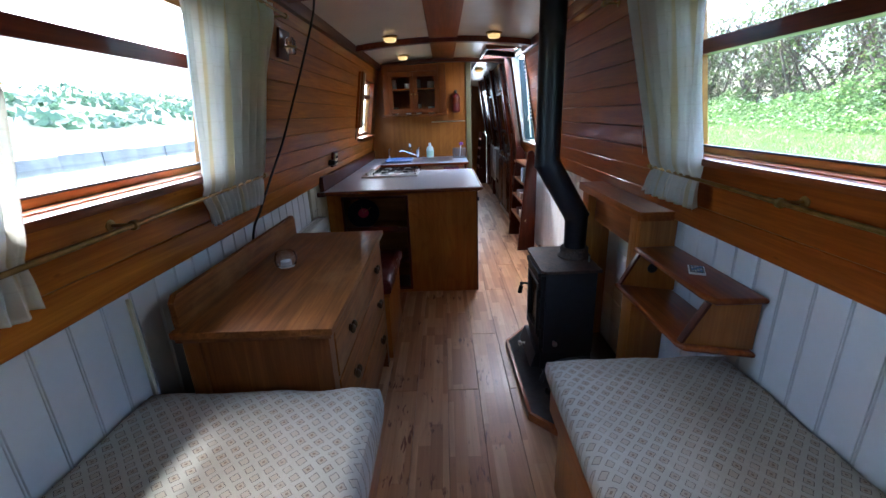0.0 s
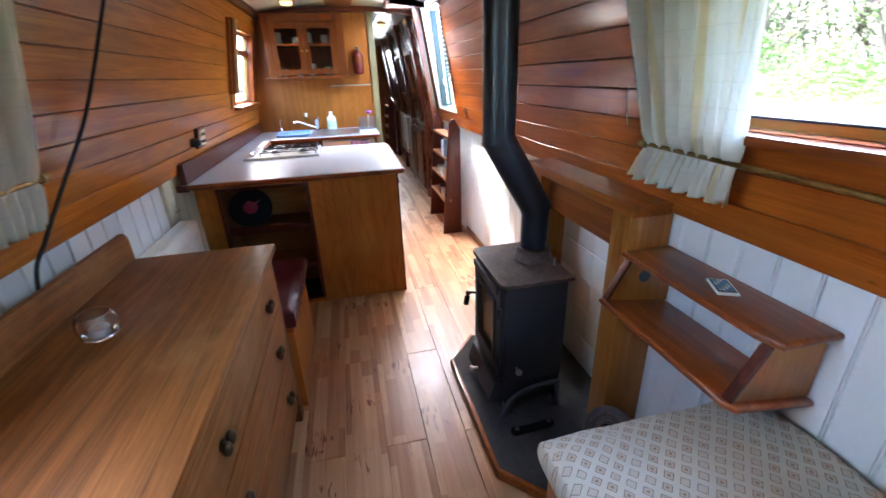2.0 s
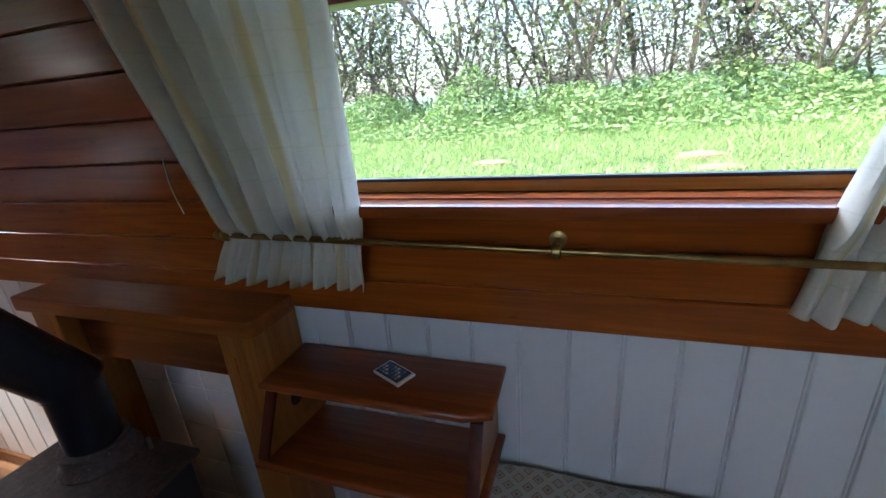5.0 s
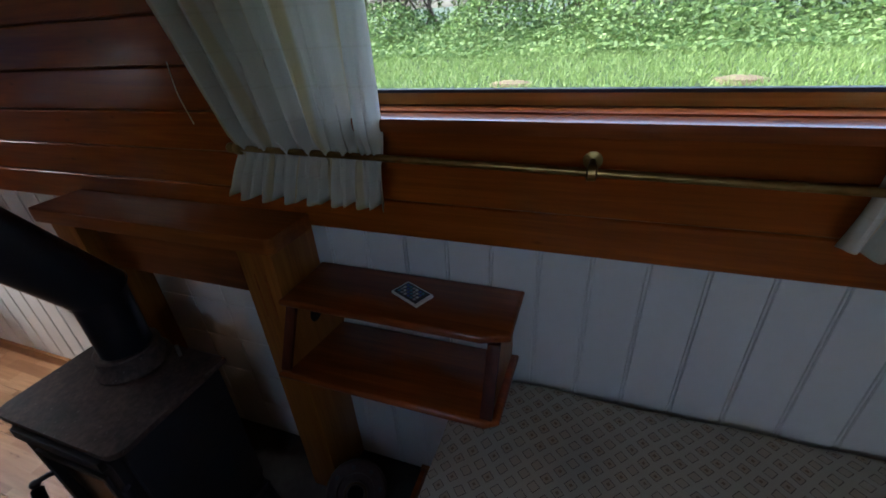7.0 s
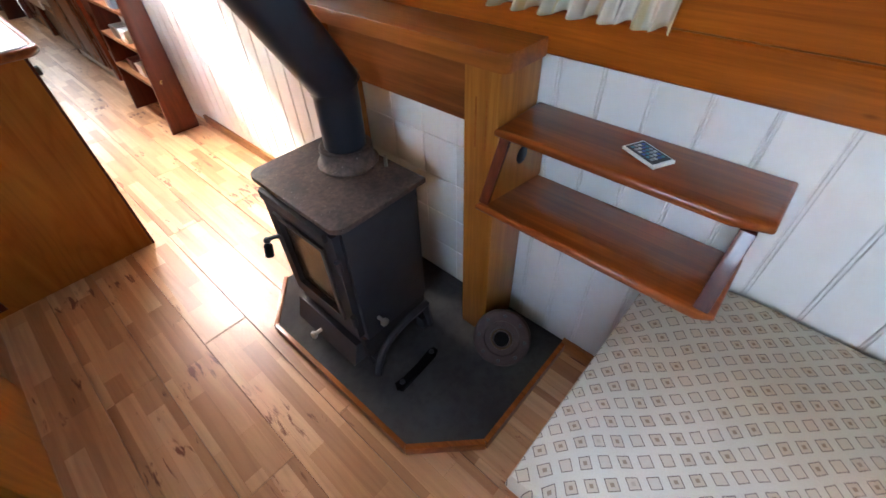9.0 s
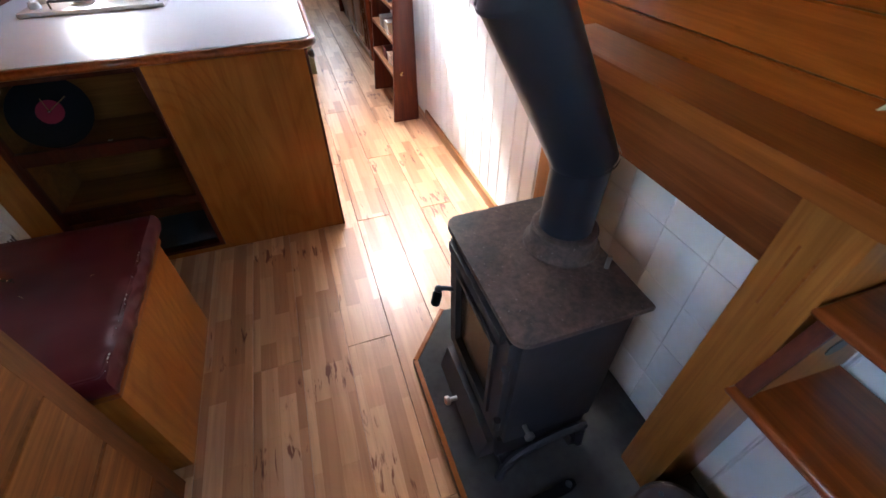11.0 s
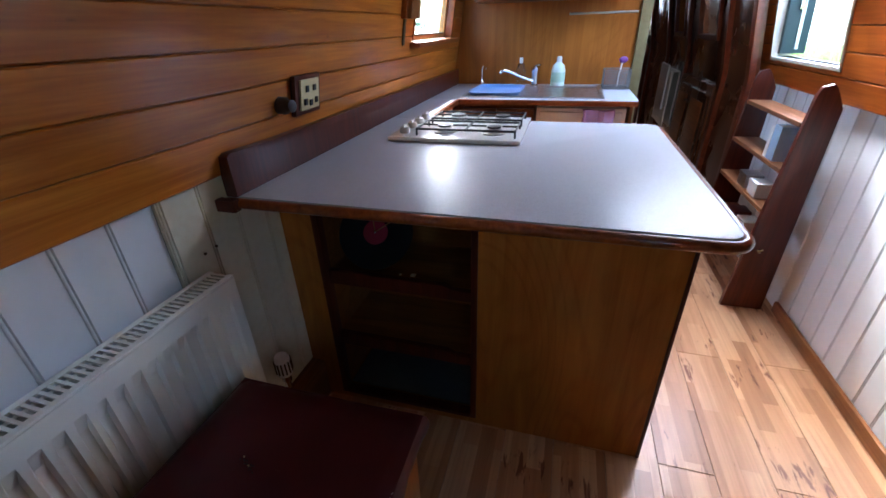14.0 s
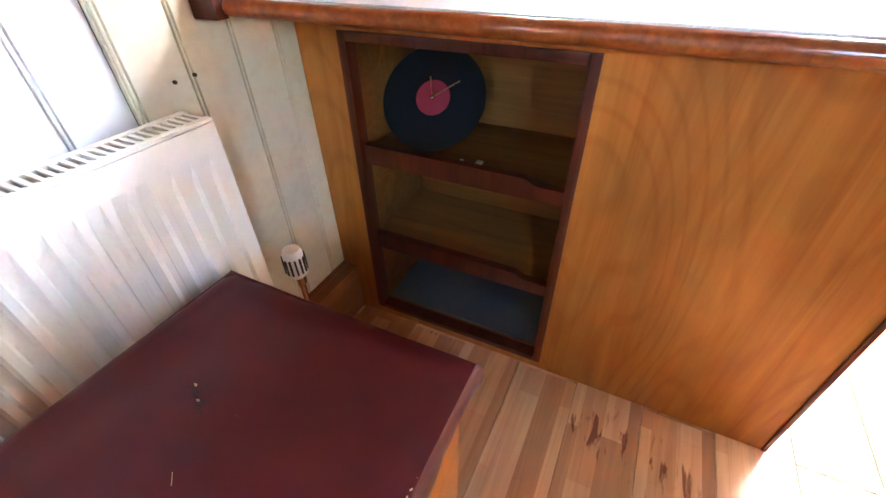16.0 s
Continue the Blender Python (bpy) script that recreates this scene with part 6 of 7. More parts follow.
part("tealight", lathe([(0.022, 0.009), (0.022, 0.026), (0.002, 0.027)], (-0.705, 2.165, 0.82), 20), M_WAX, jar)

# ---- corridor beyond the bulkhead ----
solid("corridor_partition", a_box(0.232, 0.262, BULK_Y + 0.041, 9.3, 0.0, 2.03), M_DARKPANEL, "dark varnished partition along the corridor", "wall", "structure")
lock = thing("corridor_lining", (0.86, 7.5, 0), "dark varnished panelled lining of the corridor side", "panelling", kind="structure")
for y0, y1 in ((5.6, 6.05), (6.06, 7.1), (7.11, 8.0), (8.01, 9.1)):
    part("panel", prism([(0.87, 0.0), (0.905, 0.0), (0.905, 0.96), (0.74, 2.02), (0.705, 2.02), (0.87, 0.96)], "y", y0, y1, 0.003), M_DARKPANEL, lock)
for y in (5.58, 6.05, 7.105, 8.005, 9.1):
    part("stile", prism([(0.84, 0.0), (0.872, 0.0), (0.872, 0.96), (0.707, 2.0), (0.675, 2.0), (0.84, 0.96)], "y", y - 0.03, y + 0.03, 0.003), M_FRAME, lock)
bunk = thing("corridor_cupboard", (0.85, 6.6, 0), "dark varnished low cupboard with two doors in the corridor", "cupboard")
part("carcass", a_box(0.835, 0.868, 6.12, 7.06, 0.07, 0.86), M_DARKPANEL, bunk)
part("plinth", a_box(0.845, 0.868, 6.12, 7.06, 0.0, 0.069), M_ALU, bunk, "pale metal kick strip")
for y0, y1 in ((6.14, 6.58), (6.6, 7.04)):
    d = part("door", a_box(0.817, 0.834, y0, y1, 0.09, 0.8, 0.006), M_DARKPANEL, bunk)
    part("panel", a_box(0.812, 0.8165, y0 + 0.06, y1 - 0.06, 0.15, 0.74, 0.002), M_FRIEZE, d)
    part("handle", lathe([(0.005, 0), (0.005, 0.012), (0.012, 0.018), (0.008, 0.026)], (0.817, y1 - 0.03 if y0 < 6.3 else y0 + 0.03, 0.7), 12, (-1, 0, 0)), M_BLACK, d)


def framed_mirror(y0, y1, z0, z1):
    ob = thing("framed_mirror", (0.8, (y0 + y1) / 2, z0), "mirror in a thin dark frame on the corridor side", "mirror", "corridor mirrors")
    def lx(z, d):
        return 0.87 - 0.165 * (z - 0.96) / 1.06 * 1.0 - d
    def slab(a0, a1, b0, b1, d0, d1):
        return prism([(lx(b0, d0), b0), (lx(b0, d1), b0), (lx(b1, d1), b1), (lx(b1, d0), b1)], "y", a0, a1)
    fb = bmesh.new()
    for a0, a1, b0, b1 in minus([(y0, y1, z0, z1)], (y0 + 0.03, y1 - 0.03, z0 + 0.03, z1 - 0.03)):
        prism([(lx(b0, 0.001), b0), (lx(b0, 0.024), b0), (lx(b1, 0.024), b1), (lx(b1, 0.001), b1)], "y", a0, a1, bm=fb)
    part("frame", fb, M_FRAME, ob, smooth=False)
    part("mirror_glass", slab(y0 + 0.031, y1 - 0.031, z0 + 0.031, z1 - 0.031, 0.002, 0.008), M_MIRROR, ob, smooth=False)


framed_mirror(6.25, 6.8, 1.14, 1.66)
framed_mirror(7.25, 7.7, 1.14, 1.66)
r2 = thing("radiator", (0.84, 7.55, 0.2), "white panel radiator with a towel in the corridor", "radiator")
part("front_panel", a_box(0.79, 0.805, 7.3, 7.85, 0.35, 0.85, 0.004), M_RAD, r2)
part("back_panel", a_box(0.855, 0.869, 7.3, 7.85, 0.35, 0.85, 0.003), M_RAD, r2)
part("top_grille", a_box(0.8055, 0.8545, 7.3, 7.85, 0.842, 0.848), M_RAD, r2)
solid("bath_towel", a_box(0.772, 0.7885, 7.4, 7.75, 0.5, 0.9, 0.006), M_WHITEPL, "white towel hung over the corridor radiator", "towel")
st2 = copy_thing(steps, pose(0.76, 9.55, 0, 0, 0, 0))
tagged(st2, "dark red mahogany boarding steps at the corridor's end")

# far side hatch, glazed, letting daylight into the corridor's end
fh = thing("far_hatch_window", (0.8, 9.5, 1.1), "glazed side hatch with a pale frame at the corridor's end", "window", kind="structure")
for y0, y1, z0, z1 in ((9.2, 9.26, 1.1, 1.9), (9.74, 9.8, 1.1, 1.9), (9.2605, 9.7395, 1.1, 1.15), (9.2605, 9.7395, 1.85, 1.9)):
    part("window_frame", leaned(1, a_box(0.0065, 0.035, y0, y1, z0, z1, 0.003)), M_PALE, fh)
far_day = bpy.data.lights.new("far_hatch_daylight", "AREA")
far_day.shape, far_day.size, far_day.size_y, far_day.energy, far_day.color = "RECTANGLE", 0.46, 0.68, 0.6, (0.97, 0.99, 1.0)
new("far_hatch_daylight", far_day).matrix_world = look((side_x(1.5) - 0.04, 9.5, 1.5), (0.2, 8.9, 1.0))

# ---- bow doors behind: assumed, never in view; an added lamp stands in for daylight ----
bow = thing("bow_doors", (0, Y0, 0.3), "assumed pair of glazed wooden bow doors, out of view", "door", kind="structure")
for x0, x1 in ((-0.5, -0.005), (0.005, 0.5)):
    db = bmesh.new()
    for a0, a1, b0, b1 in minus([(x0, x1, 0.5, 1.9)], (x0 + 0.06, x1 - 0.06, 0.62, 1.84)):
        box(db, a0, a1, Y0 + 0.001, Y0 + 0.03, b0, b1)
    part("leaf", db, M_MANTEL, bow, smooth=False)
# added fill lamp in front of the closed end wall, no real opening behind it
area = bpy.data.lights.new("bow_fill_light", "AREA")
area.shape, area.size, area.size_y, area.energy, area.color = "RECTANGLE", 0.9, 1.2, BOW_WATTS, (1.0, 0.98, 0.95)
bow_lamp = new("bow_fill_light", area)
bow_lamp.matrix_world = look((0, Y0 + 0.035, 1.23), (0, 3.0, 1.0))

# ---- outside ----
M_GRASS = painted("meadow_grass", (0.021, 0.042, 0.01), 0.9, (0.8, 0.68, 0.55), 0.8, fine=1.0)
WATER_Z = 0.42
KERB_X = -10.6


def land(x, y):
    n = noise.noise(Vector((x * 0.25, y * 0.25, 0)))
    if x > 0:
        k = max(0.0, x - 1.45)
        z = 0.72 + 0.02 * min(k, 2.5) + 0.115 * max(0.0, min(x, 7.5) - 4.0) + 0.02 * max(0, x - 7.5)
        return z + 0.05 * n * min(1, k)
    if x > KERB_X + 0.3:
        return -0.8
    d = -x + KERB_X
    hill = 0.0
    if d > 26:
        hill = 0.19 * (d - 26) if d < 60 else 6.5 + 0.02 * (d - 60)
    return 0.66 + 0.02 * min(d, 30) + hill + (0.4 + 0.06 * hill) * noise.noise(Vector((x * 0.09, y * 0.09, 3))) * min(1, d / 8)


bm = bmesh.new()
gx = [-900, -400, -200, -120, -90, -75, -65, -58, -52, -47, -43, -40, -37, -34, -31, -28, -24, -20, -17, -14, -12, -11, -10.62, -10.58, -6, -1.12, -1.1, 1.1, 1.13, 1.45, 1.9, 2.4, 2.9, 3.4, 3.9, 4.4, 4.9, 5.4, 5.9, 6.4, 7, 7.6, 8.5, 10, 14, 20, 40, 90, 200, 500, 900]
gy = [-900, -300, -120, -60, -40, -30, -22, -16, -12, -9, -7, -5.5, -4, -3, -2, -1, 0, 0.6, 1.2, 1.8, 2.4, 3, 3.6, 4.2, 5, 6, 7, 8, 10, 12, 15, 18, 22, 27, 33, 40, 48, 58, 70, 90, 130, 200, 400, 900]


def ground_z(x, y):
    if x <= -10.62 or x >= 1.13:
        return land(x, y)
    return -0.8


rows_ = [[bm.verts.new((x, y, ground_z(x, y))) for x in gx] for y in gy]
for r0, r1_ in zip(rows_, rows_[1:]):
    for i in range(len(gx) - 1):
        bm.faces.new((r0[i], r0[i + 1], r1_[i + 1], r1_[i]))
solid("ground", bm, M_GRASS, "grassy canal banks and meadow rising to a low hill", "ground", "structure")
m, nt, b = shader("canal_water", 0.06, color=(0.035, 0.04, 0.03))
wv = noise_tex(nt, coords(nt, (2.2, 5.0, 1)), 1.0, 3)
bumped(nt, b, wv, 0.25, 0.03)
M_WATER = m
solid("water", a_box(-10.6, -1.06, -300, 300, WATER_Z - 0.3, WATER_Z), M_WATER, "calm grey canal water", "water", "structure", smooth=False)
M_STONE = painted("canal_edge_stone", (0.2, 0.195, 0.18), 0.8, (0.55, 0.52, 0.48), 0.7, fine=0.8)
kerb = thing("canal_edge", (KERB_X, 10, 0), "grey stone coping along the far canal bank", "kerb", kind="structure")
stone_me = mesh_of("coping_stone", a_box(-0.45, 0.05, 0.01, 1.49, -0.1, 0.7, 0.02), M_STONE, True)
for k in range(-12, 34):
    o = new("coping_stone", stone_me)
    o.parent = kerb
    o.location = Vector((KERB_X + 0.03 * math.sin(k * 3.1), k * 1.5, 0.02 * math.sin(k * 1.7))) - ORIGIN[kerb.name]


def leaf_material(name, dark, light, through=0.35):
    m, nt, b = shader(name, 0.6)
    g = nt.nodes.new("ShaderNodeNewGeometry")
    c = ramp(nt, g.outputs["Random Per Island"], [(0.0, dark), (0.6, tuple((p + q) / 2 for p, q in zip(dark, light))), (1.0, light)])
    nt.links.new(c, b.inputs["Base Color"])
    tl = nt.nodes.new("ShaderNodeBsdfTranslucent")
    nt.links.new(c, tl.inputs[0])
    ms = nt.nodes.new("ShaderNodeMixShader")
    ms.inputs[0].default_value = through
    nt.links.new(b.outputs[0], ms.inputs[1])
    nt.links.new(tl.outputs[0], ms.inputs[2])
    nt.links.new(ms.outputs[0], nt.nodes["Material Output"].inputs[0])
    return m


M_BLADE = leaf_material("grass_blades", (0.09, 0.16, 0.03), (0.205, 0.285, 0.088))
M_NETTLE = leaf_material("nettle_leaves", (0.06, 0.12, 0.026), (0.19, 0.27, 0.09))
M_LEAF = leaf_material("hedge_leaves", (0.055, 0.085, 0.024), (0.165, 0.2, 0.07))
M_SCRUB = leaf_material("hill_scrub", (0.035, 0.07, 0.04), (0.075, 0.12, 0.075))
M_TWIG = painted("grey_brown_bark", (0.09, 0.07, 0.05), 0.9)


def scatter(name, mat, label, category, tris):
    """Many small triangles as one mesh; tris: an array of n x 3 x 3 corners."""
    me = bpy.data.meshes.new(name)
    v = tris.reshape(-1, 3)
    me.from_pydata(v.tolist(), [], [(3 * i, 3 * i + 1, 3 * i + 2) for i in range(len(tris))])
    me.materials.append(mat)
    return tagged(new(name, me), label, category, kind="stuff")


rng = np.random.default_rng(7)


def blades(n, xr, yr, h, w, lean):
    x, y = rng.uniform(*xr, n), rng.uniform(*yr, n)
    z = np.array([land(a, b) for a, b in zip(x, y)])
    hh = rng.uniform(0.5, 1.0, n) * h
    an = rng.uniform(0, 6.28, n)
    dx, dy = np.cos(an) * w, np.sin(an) * w
    lx, ly = rng.normal(0, lean, n) * hh, rng.normal(0, lean, n) * hh
    t = np.zeros((n, 3, 3))
    t[:, 0] = np.stack([x - dx, y - dy, z - 0.01], 1)
    t[:, 1] = np.stack([x + dx, y + dy, z - 0.01], 1)
    t[:, 2] = np.stack([x + lx, y + ly, z + hh], 1)
    return t


path_gap = [blades(42000, (1.5, 3.1), (-4, 9), 0.05, 0.005, 0.6), blades(125000, (2.9, 7.2), (-5, 12), 0.085, 0.0065, 0.8)]
scatter("grass", M_BLADE, "short green grass on the near canal bank", "grass", np.concatenate(path_gap))


def leaves(n, centre, size, up=0.5):
    """Leaf quads (two triangles each) at given centres."""
    a = rng.normal(0, 1, (n, 3))
    a[:, 2] *= 1 - up
    a /= np.linalg.norm(a, axis=1)[:, None]
    b_ = rng.normal(0, 1, (n, 3))
    b_ -= a * (a * b_).sum(1)[:, None]
    b_ /= np.linalg.norm(b_, axis=1)[:, None]
    s = size * rng.uniform(0.6, 1.3, n)[:, None]
    p0, p1, p2, p3 = centre - a * s, centre + b_ * s * 0.5, centre + a * s, centre - b_ * s * 0.5
    t = np.empty((n * 2, 3, 3))
    t[0::2] = np.stack([p0, p1, p2], 1)
    t[1::2] = np.stack([p0, p2, p3], 1)
    return t


n = 60000
cx, cy = rng.uniform(5.5, 7.6, n), rng.uniform(-6, 13, n)
lump = np.array([max(0.0, noise.noise(Vector((a * 1.1, b * 1.1, 5))) + 0.35) for a, b in zip(cx, cy)])
cz = np.array([land(a, b) for a, b in zip(cx, cy)]) + rng.uniform(0.02, 0.5, n) * (0.25 + lump) * np.clip((cx - 5.5) / 1.0, 0.2, 1) * 1.3
scatter("nettles", M_NETTLE, "bright green nettles and weeds below the hedge", "weeds", leaves(n, np.stack([cx, cy, cz], 1), 0.036, 0.6))

hedge = thing("hedge", (7.6, 3, 1.15), "thin hawthorn hedge just coming into leaf", "hedge")
tw_ = bmesh.new()
hr = random.Random(11)
ends = []
y = -9.0
while y < 17:
    x = 7.5 + hr.uniform(-0.3, 0.3)
    base_p = Vector((x, y, land(x, y) - 0.1))
    for s_ in range(hr.randint(3, 5)):
        p = base_p.copy()
        d = Vector((hr.uniform(-0.35, 0.35), hr.uniform(-0.6, 0.6), 1)).normalized()
        r = hr.uniform(0.012, 0.03)
        pts = [p.copy()]
        for k in range(5):
            p = p + d * hr.uniform(0.35, 0.6)
            d = (d + Vector((hr.uniform(-0.35, 0.35), hr.uniform(-0.4, 0.4), hr.uniform(-0.1, 0.3)))).normalized()
            pts.append(p.copy())
            for q in range(5):
                e = p + Vector((hr.uniform(-0.5, 0.5), hr.uniform(-0.7, 0.7), hr.uniform(-0.1, 0.6)))
                mid_ = (p + e) / 2 + Vector((hr.uniform(-0.1, 0.1), hr.uniform(-0.1, 0.1), 0.05))
                tube([p, mid_, e], 0.005, 3, tw_)
                ends += [p, mid_, e]
                for q2 in range(3):
                    e2 = e + Vector((hr.uniform(-0.3, 0.3), hr.uniform(-0.4, 0.4), hr.uniform(-0.05, 0.35)))
                    tube([mid_, e2], 0.003, 3, tw_)
                    ends += [e2]
        tube(pts, r, 5, tw_)
    y += hr.uniform(0.3, 0.6)
part("branches", tw_, M_TWIG, hedge, "bare grey-brown branches", smooth=False)
ends = np.array([tuple(e) for e in ends])
pick = ends[rng.integers(0, len(ends), 60000)] + rng.normal(0, 0.16, (60000, 3))
keep = np.array([noise.noise(Vector((0.0, p[1] * 0.9, p[2] * 1.1))) > -0.33 for p in pick])
lv = leaves(int(keep.sum()), pick[keep], 0.042, 0.2)
lo = scatter("leaves", M_LEAF, "", "", lv)
lo.parent = hedge
lo.matrix_parent_inverse = Matrix.Translation(-ORIGIN[hedge.name])
lo["kind"] = "stuff"

# bare earth scraped up on the bank
M_EARTH = painted("dry_bare_earth", (0.12, 0.09, 0.055), 0.95, (0.6, 0.5, 0.4), 0.8, fine=1.0)
for x, y, rx, ry in ((4.3, 2.35, 0.13, 0.24), (4.35, 0.5, 0.16, 0.24), (3.85, 0.5, 0.11, 0.26)):
    bm = bmesh.new()
    rim = [bm.verts.new((x + rx * k * math.cos(a * math.pi / 9) * (1 + 0.3 * noise.noise(Vector((a * 0.9, x, y)))), y + ry * k * math.sin(a * math.pi / 9), land(x, y) + h)) for k, h in ((1.0, -0.04), (0.8, 0.03), (0.35, 0.05)) for a in range(18)]
    for q in range(2):
        for a in range(18):
            bm.faces.new((rim[q * 18 + a], rim[q * 18 + (a + 1) % 18], rim[q * 18 + 18 + (a + 1) % 18], rim[q * 18 + 18 + a]))
    bm.faces.new(rim[36:])
    solid("earth_mound", bm, M_EARTH, "low mound of bare brown earth in the grass", "earth mound", group="bare earth on the bank")

# scrub on the far hill
n = 12000
cx, cy = rng.uniform(-75, -36, n), rng.uniform(-40, 120, n)
mk = np.array([noise.noise(Vector((a * 0.12, b * 0.12, 9))) > 0.02 for a, b in zip(cx, cy)])
cx, cy = cx[mk], cy[mk]
cz = np.array([land(a, b) for a, b in zip(cx, cy)]) + rng.uniform(0, 1.2, len(cx))
scatter("hillside_scrub", M_SCRUB, "dark scrub scattered over the far hill", "bushes", leaves(len(cx), np.stack([cx, cy, cz], 1), 0.6, 0.3))
bol = thing("mooring_post", (-11.6, 9.6, 0.68), "dark weathered mooring post on the far bank", "post")
part("post", prism([(-11.75, 9.45), (-11.45, 9.45), (-11.45, 9.75), (-11.75, 9.75)], "z", 0.55, 1.5, 0.03), M_STONE, bol)
solid("plastic_crate", a_box(-11.9, -11.4, 10.3, 10.8, 0.6, 1.0, 0.03), M_BASIN, "turquoise plastic crate on the far bank", "crate")

# ---- small things ----
rnd = random.Random(5)
rec_ob = thing("record_clock", (-0.72, 3.87, 0.545), "black vinyl record clock with a red label leaning in the recess", "clock")
M_VINYLREC = shader("black_vinyl_record", 0.35, spec=0.15, color=(0.01, 0.01, 0.011))[0]
M_REDLABEL = painted("red_record_label", (0.3, 0.016, 0.03), 0.5)
RC, RW = Vector((-0.708, 3.872, 0.654)), Vector((0.12, -0.78, 0.6)).normalized()
part("record", lathe([(0.003, 0.0), (0.129, 0.0), (0.13, 0.001), (0.129, 0.002), (0.05, 0.0026), (0.046, 0.002), (0.003, 0.002)], RC, 64, RW), M_VINYLREC, rec_ob)
part("label_disc", lathe([(0.043, 0.0026), (0.043, 0.0034), (0.002, 0.0035)], RC, 40, RW), M_REDLABEL, rec_ob, "red paper label")
rq = RW.to_track_quat("Z", "Y")
for an, ln in ((35, 0.075), (105, 0.05)):
    tip = RC + rq @ Vector((ln * math.cos(radians(an)), ln * math.sin(radians(an)), 0.008))
    part("clock_hand", a_rod(RC + RW * 0.008, tip, 0.0018, 6), M_BRASS, rec_ob, "thin brass clock hand")
part("hub", lathe([(0.005, 0.003), (0.005, 0.011), (0.002, 0.012)], RC, 12, RW), M_CHROME, rec_ob)
solid("paper_scrap", a_box(-0.56, -0.545, 3.79, 3.805, 0.5455, 0.55, 0.001), M_WHITEPL, "tiny scrap of white paper on the shelf", "paper")
solid("paper_scrap", a_box(-0.6, -0.592, 3.79, 3.797, 0.5455, 0.549, 0.001), M_WHITEPL, "tiny scrap of white paper on the shelf", "paper")
M_GREYSHEET = painted("grey_plastic_sheet", (0.09, 0.095, 0.1), 0.35, (0.6, 0.6, 0.6), 0.6)
solid("plastic_sheet", a_box(OP["x0"] + 0.01, OP["x1"] - 0.03, IY0 + 0.05, IY0 + D - 0.02, 0.0265, 0.034, 0.002), M_GREYSHEET, "dark grey plastic sheet on the recess floor", "sheet")
# screws in the white boarding
for y, z in ((3.413, 0.787), (3.452, 0.789)):
    solid("screw", a_rod((-0.954, y, z), (-0.9505, y, z), 0.0035, 10), M_DARKMETAL, "small dark screw head in the boarding", "screw", at=(-0.954, y, z))
# wall lantern near the ceiling
lan = thing("wall_sconce", (-0.82, 2.78, 1.72), "small dark wall bracket with a glass jar", "wall lamp")
part("back_plate", leaned(-1, a_box(0.0065, 0.02, 2.7, 2.84, 1.7, 1.83, 0.003)), M_REDWOOD_Z, lan)
part("jar", lathe([(0.02, 0), (0.025, 0.02), (0.025, 0.06), (0.018, 0.075), (0.014, 0.076)], (-side_x(1.75) + 0.052, 2.77, 1.72), 18), M_GLASS, lan)
part("ring", lathe([(0.027, 0.03), (0.03, 0.031), (0.03, 0.037), (0.027, 0.038)], (-side_x(1.75) + 0.052, 2.77, 1.72), 18), M_BRASS, lan)
part("arm", a_rod((-side_x(1.75) + 0.02, 2.77, 1.754), (-side_x(1.75) + 0.026, 2.77, 1.754), 0.006, 8), M_BRASS, lan)
# blind folded beside the kitchen window
bl = thing("folded_blind", (-0.87, 4.8, 1.25), "folded wooden shutter panel beside the kitchen window", "shutter")
part("panel", leaned(-1, a_box(0.0065, 0.03, 4.70, 4.845, 1.31, 1.82, 0.004)), M_MANTEL, bl)
part("panel", leaned(-1, a_box(0.0305, 0.05, 4.72, 4.825, 1.31, 1.82, 0.004)), M_SKIRT, bl)
part("edge_strip", leaned(-1, a_box(0.031, 0.0505, 4.8255, 4.845, 1.31, 1.82, 0.002)), M_PALE, bl, "pale strip along the edge")
part("strap", leaned(-1, a_box(0.0065, 0.012, 4.735, 4.765, 1.2, 1.3095, 0.002)), M_BLACK, bl, "black strap")
# latch on the timber by the hatch
lt = thing("door_latch", (0.9, 4.5, 1.1), "small chrome latch on the timber wall", "latch")
part("plate", leaned(1, a_box(0.0065, 0.012, 4.52, 4.55, 1.06, 1.14, 0.002)), M_CHROME, lt)
part("bolt", leaned(1, a_box(0.0125, 0.03, 4.526, 4.544, 1.09, 1.125, 0.003)), M_CHROME, lt)
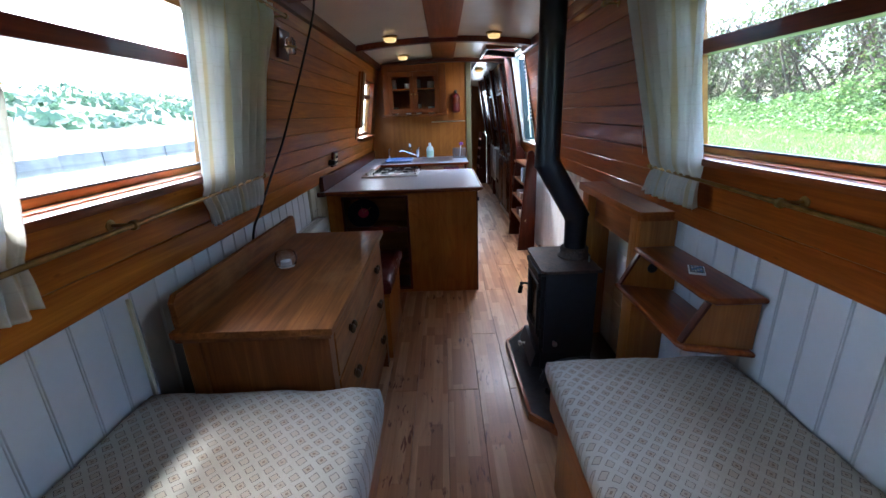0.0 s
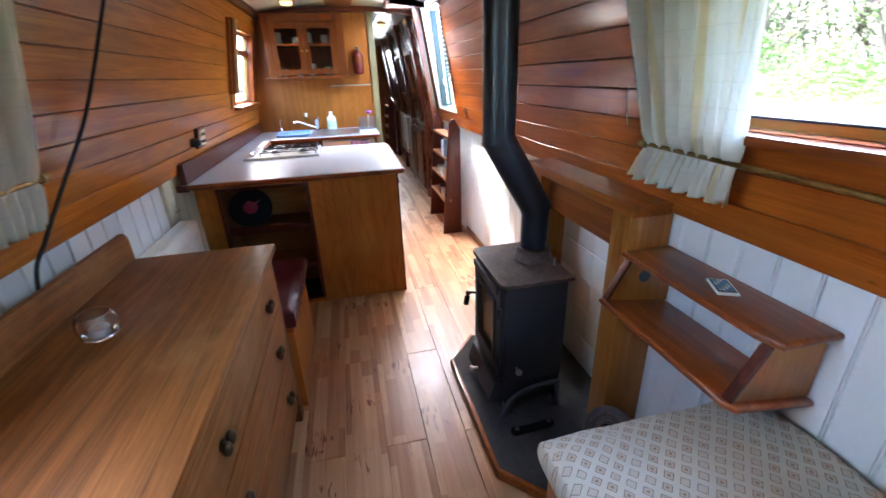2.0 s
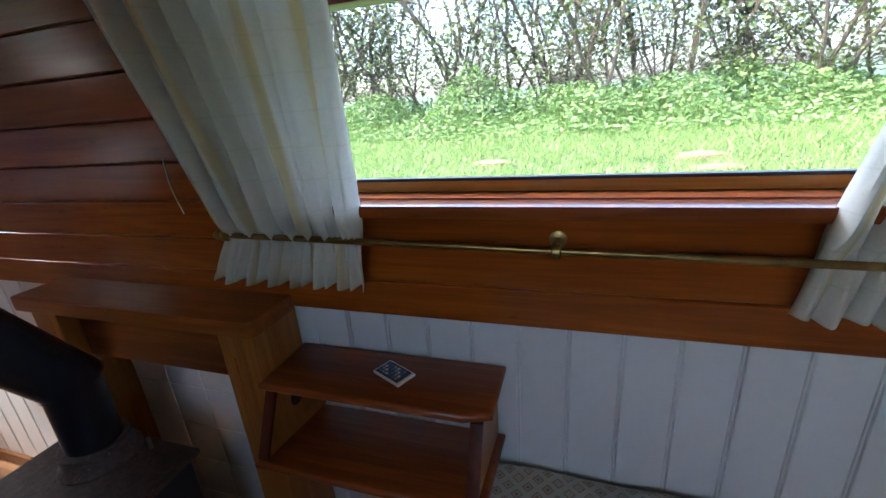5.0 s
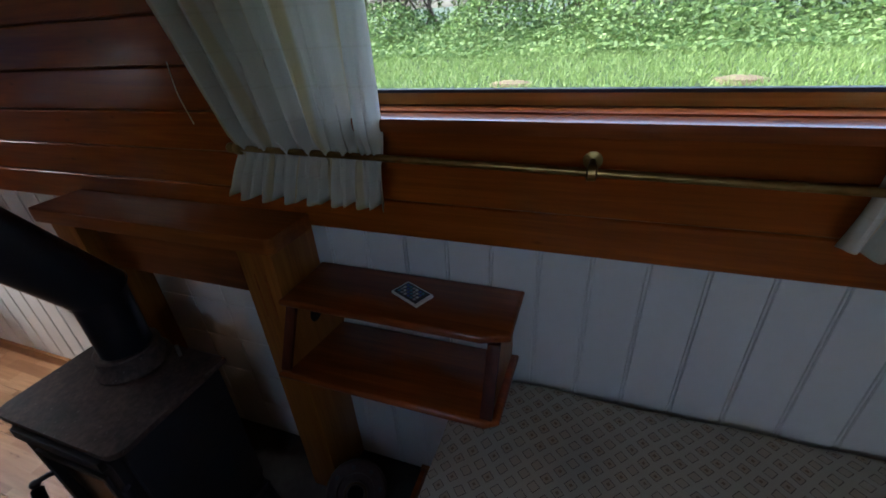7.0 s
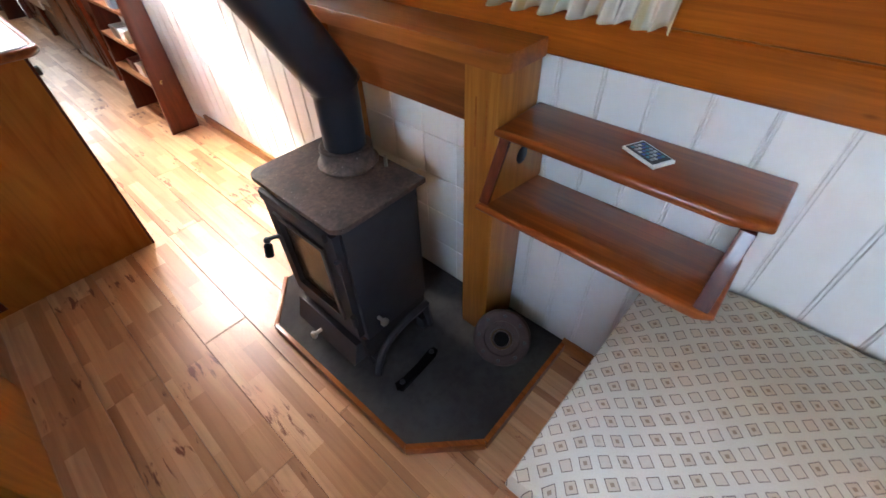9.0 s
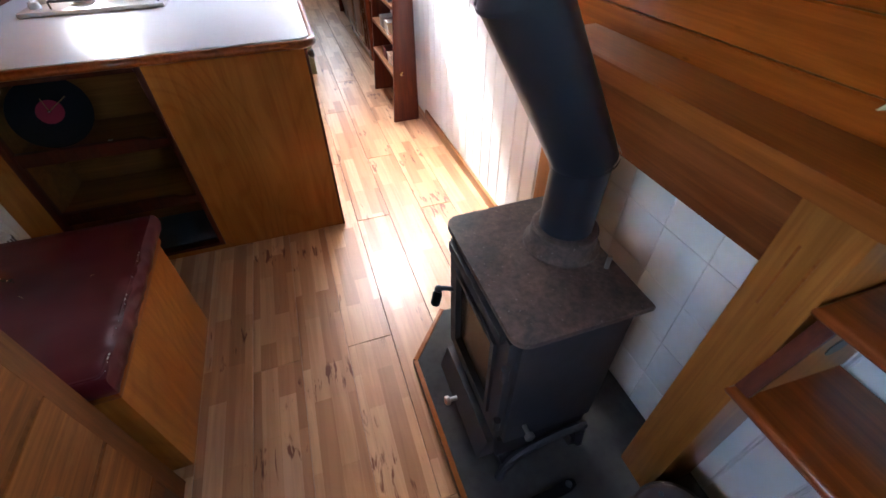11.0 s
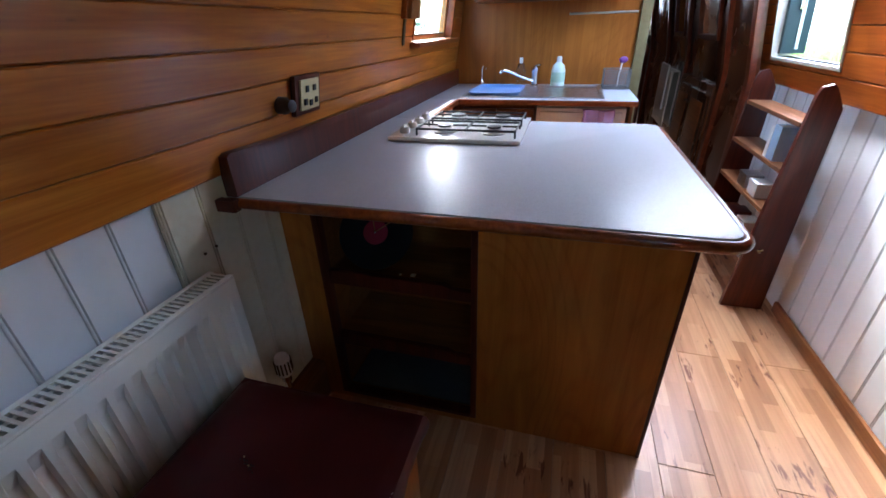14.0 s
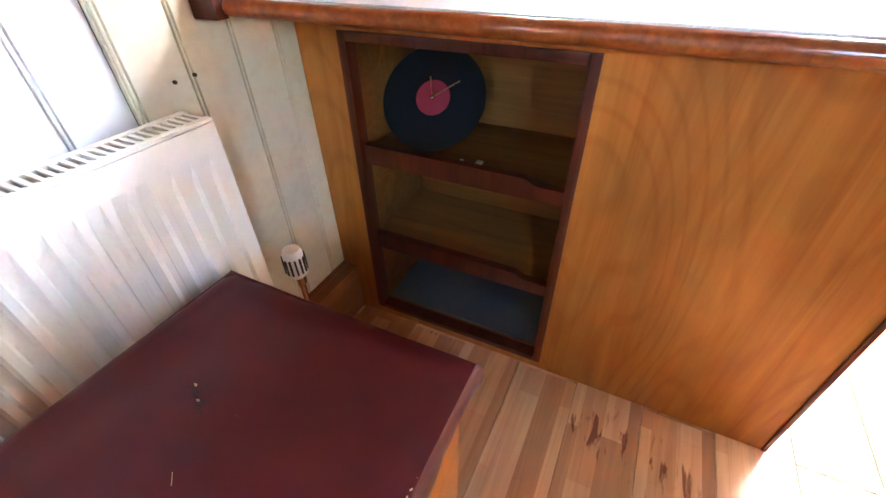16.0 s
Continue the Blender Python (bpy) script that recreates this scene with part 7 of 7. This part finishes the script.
# ribbed strip down the hatch's edge
ribs = thing("draught_strip", (0.86, 4.85, 1.3), "pale ribbed draught strip down the hatch edge", "draught strip")
zz = 1.34
while zz < 1.93:
    part("rib", leaned(1, a_box(0.0065, 0.03, 4.835, 4.852, zz, zz + 0.016, 0.003)), M_WHITEPL, ribs)
    zz += 0.034
part("backing", leaned(1, a_box(0.0063, 0.012, 4.832, 4.856, 1.32, 1.95)), M_BLACK, ribs)
# threads hanging from the curtains
for s, y in ((1, 2.37), (-1, 2.43)):
    solid("thread", tube(bent([(s * 0.835, y, 1.34), (s * 0.84, y + 0.006, 1.28), (s * 0.845, y - 0.004, 1.22)], 4), 0.0012, 5), M_CLOTH, "loose pale thread hanging at the curtain edge", "thread")
# wear on the stool and its seams
for k in range(16):
    a = rnd.uniform(0, 3.1)
    x, y = -0.672 + 0.0026 * k + rnd.uniform(-0.004, 0.004), 3.104 - 0.0012 * k + rnd.uniform(-0.005, 0.005)
    fleck = prism([(x + rnd.uniform(0.001, 0.003) * math.cos(a + j * 1.05), y + rnd.uniform(0.0007, 0.0018) * math.sin(a + j * 1.05)) for j in range(6)], "z", 0.516, 0.5225)
    part("split", fleck, M_RUBBER if k % 8 else M_IVORY, stool, "small ragged split in the vinyl", smooth=False)
for x, y, dx, dy in ((-0.6, 3.02, 0.012, -0.01), (-0.45, 3.04, 0.008, 0.003)):
    part("scratch", tube([(x, y, 0.5205), (x + dx * 0.5, y + dy * 0.45, 0.521), (x + dx, y + dy, 0.5205)], 0.0004, 4), M_IVORY, stool, "pale scratch in the vinyl")
fray = bmesh.new()
y = SY0 + 0.012
while y < SY1 - 0.01:
    z = 0.498 + 0.0035 * math.sin(y * 71)
    tube([(SX1 + 0.001, y, z), (SX1 + 0.0035, y + 0.003, z + rnd.uniform(-0.004, 0.005)), (SX1 + 0.002, y + rnd.uniform(0.004, 0.009), z + rnd.uniform(-0.005, 0.004))], rnd.uniform(0.0007, 0.0019), 5, fray)
    y += rnd.uniform(0.008, 0.024)
part("seam_fray", fray, M_WAX, stool, "pale frayed stitching along the seam")
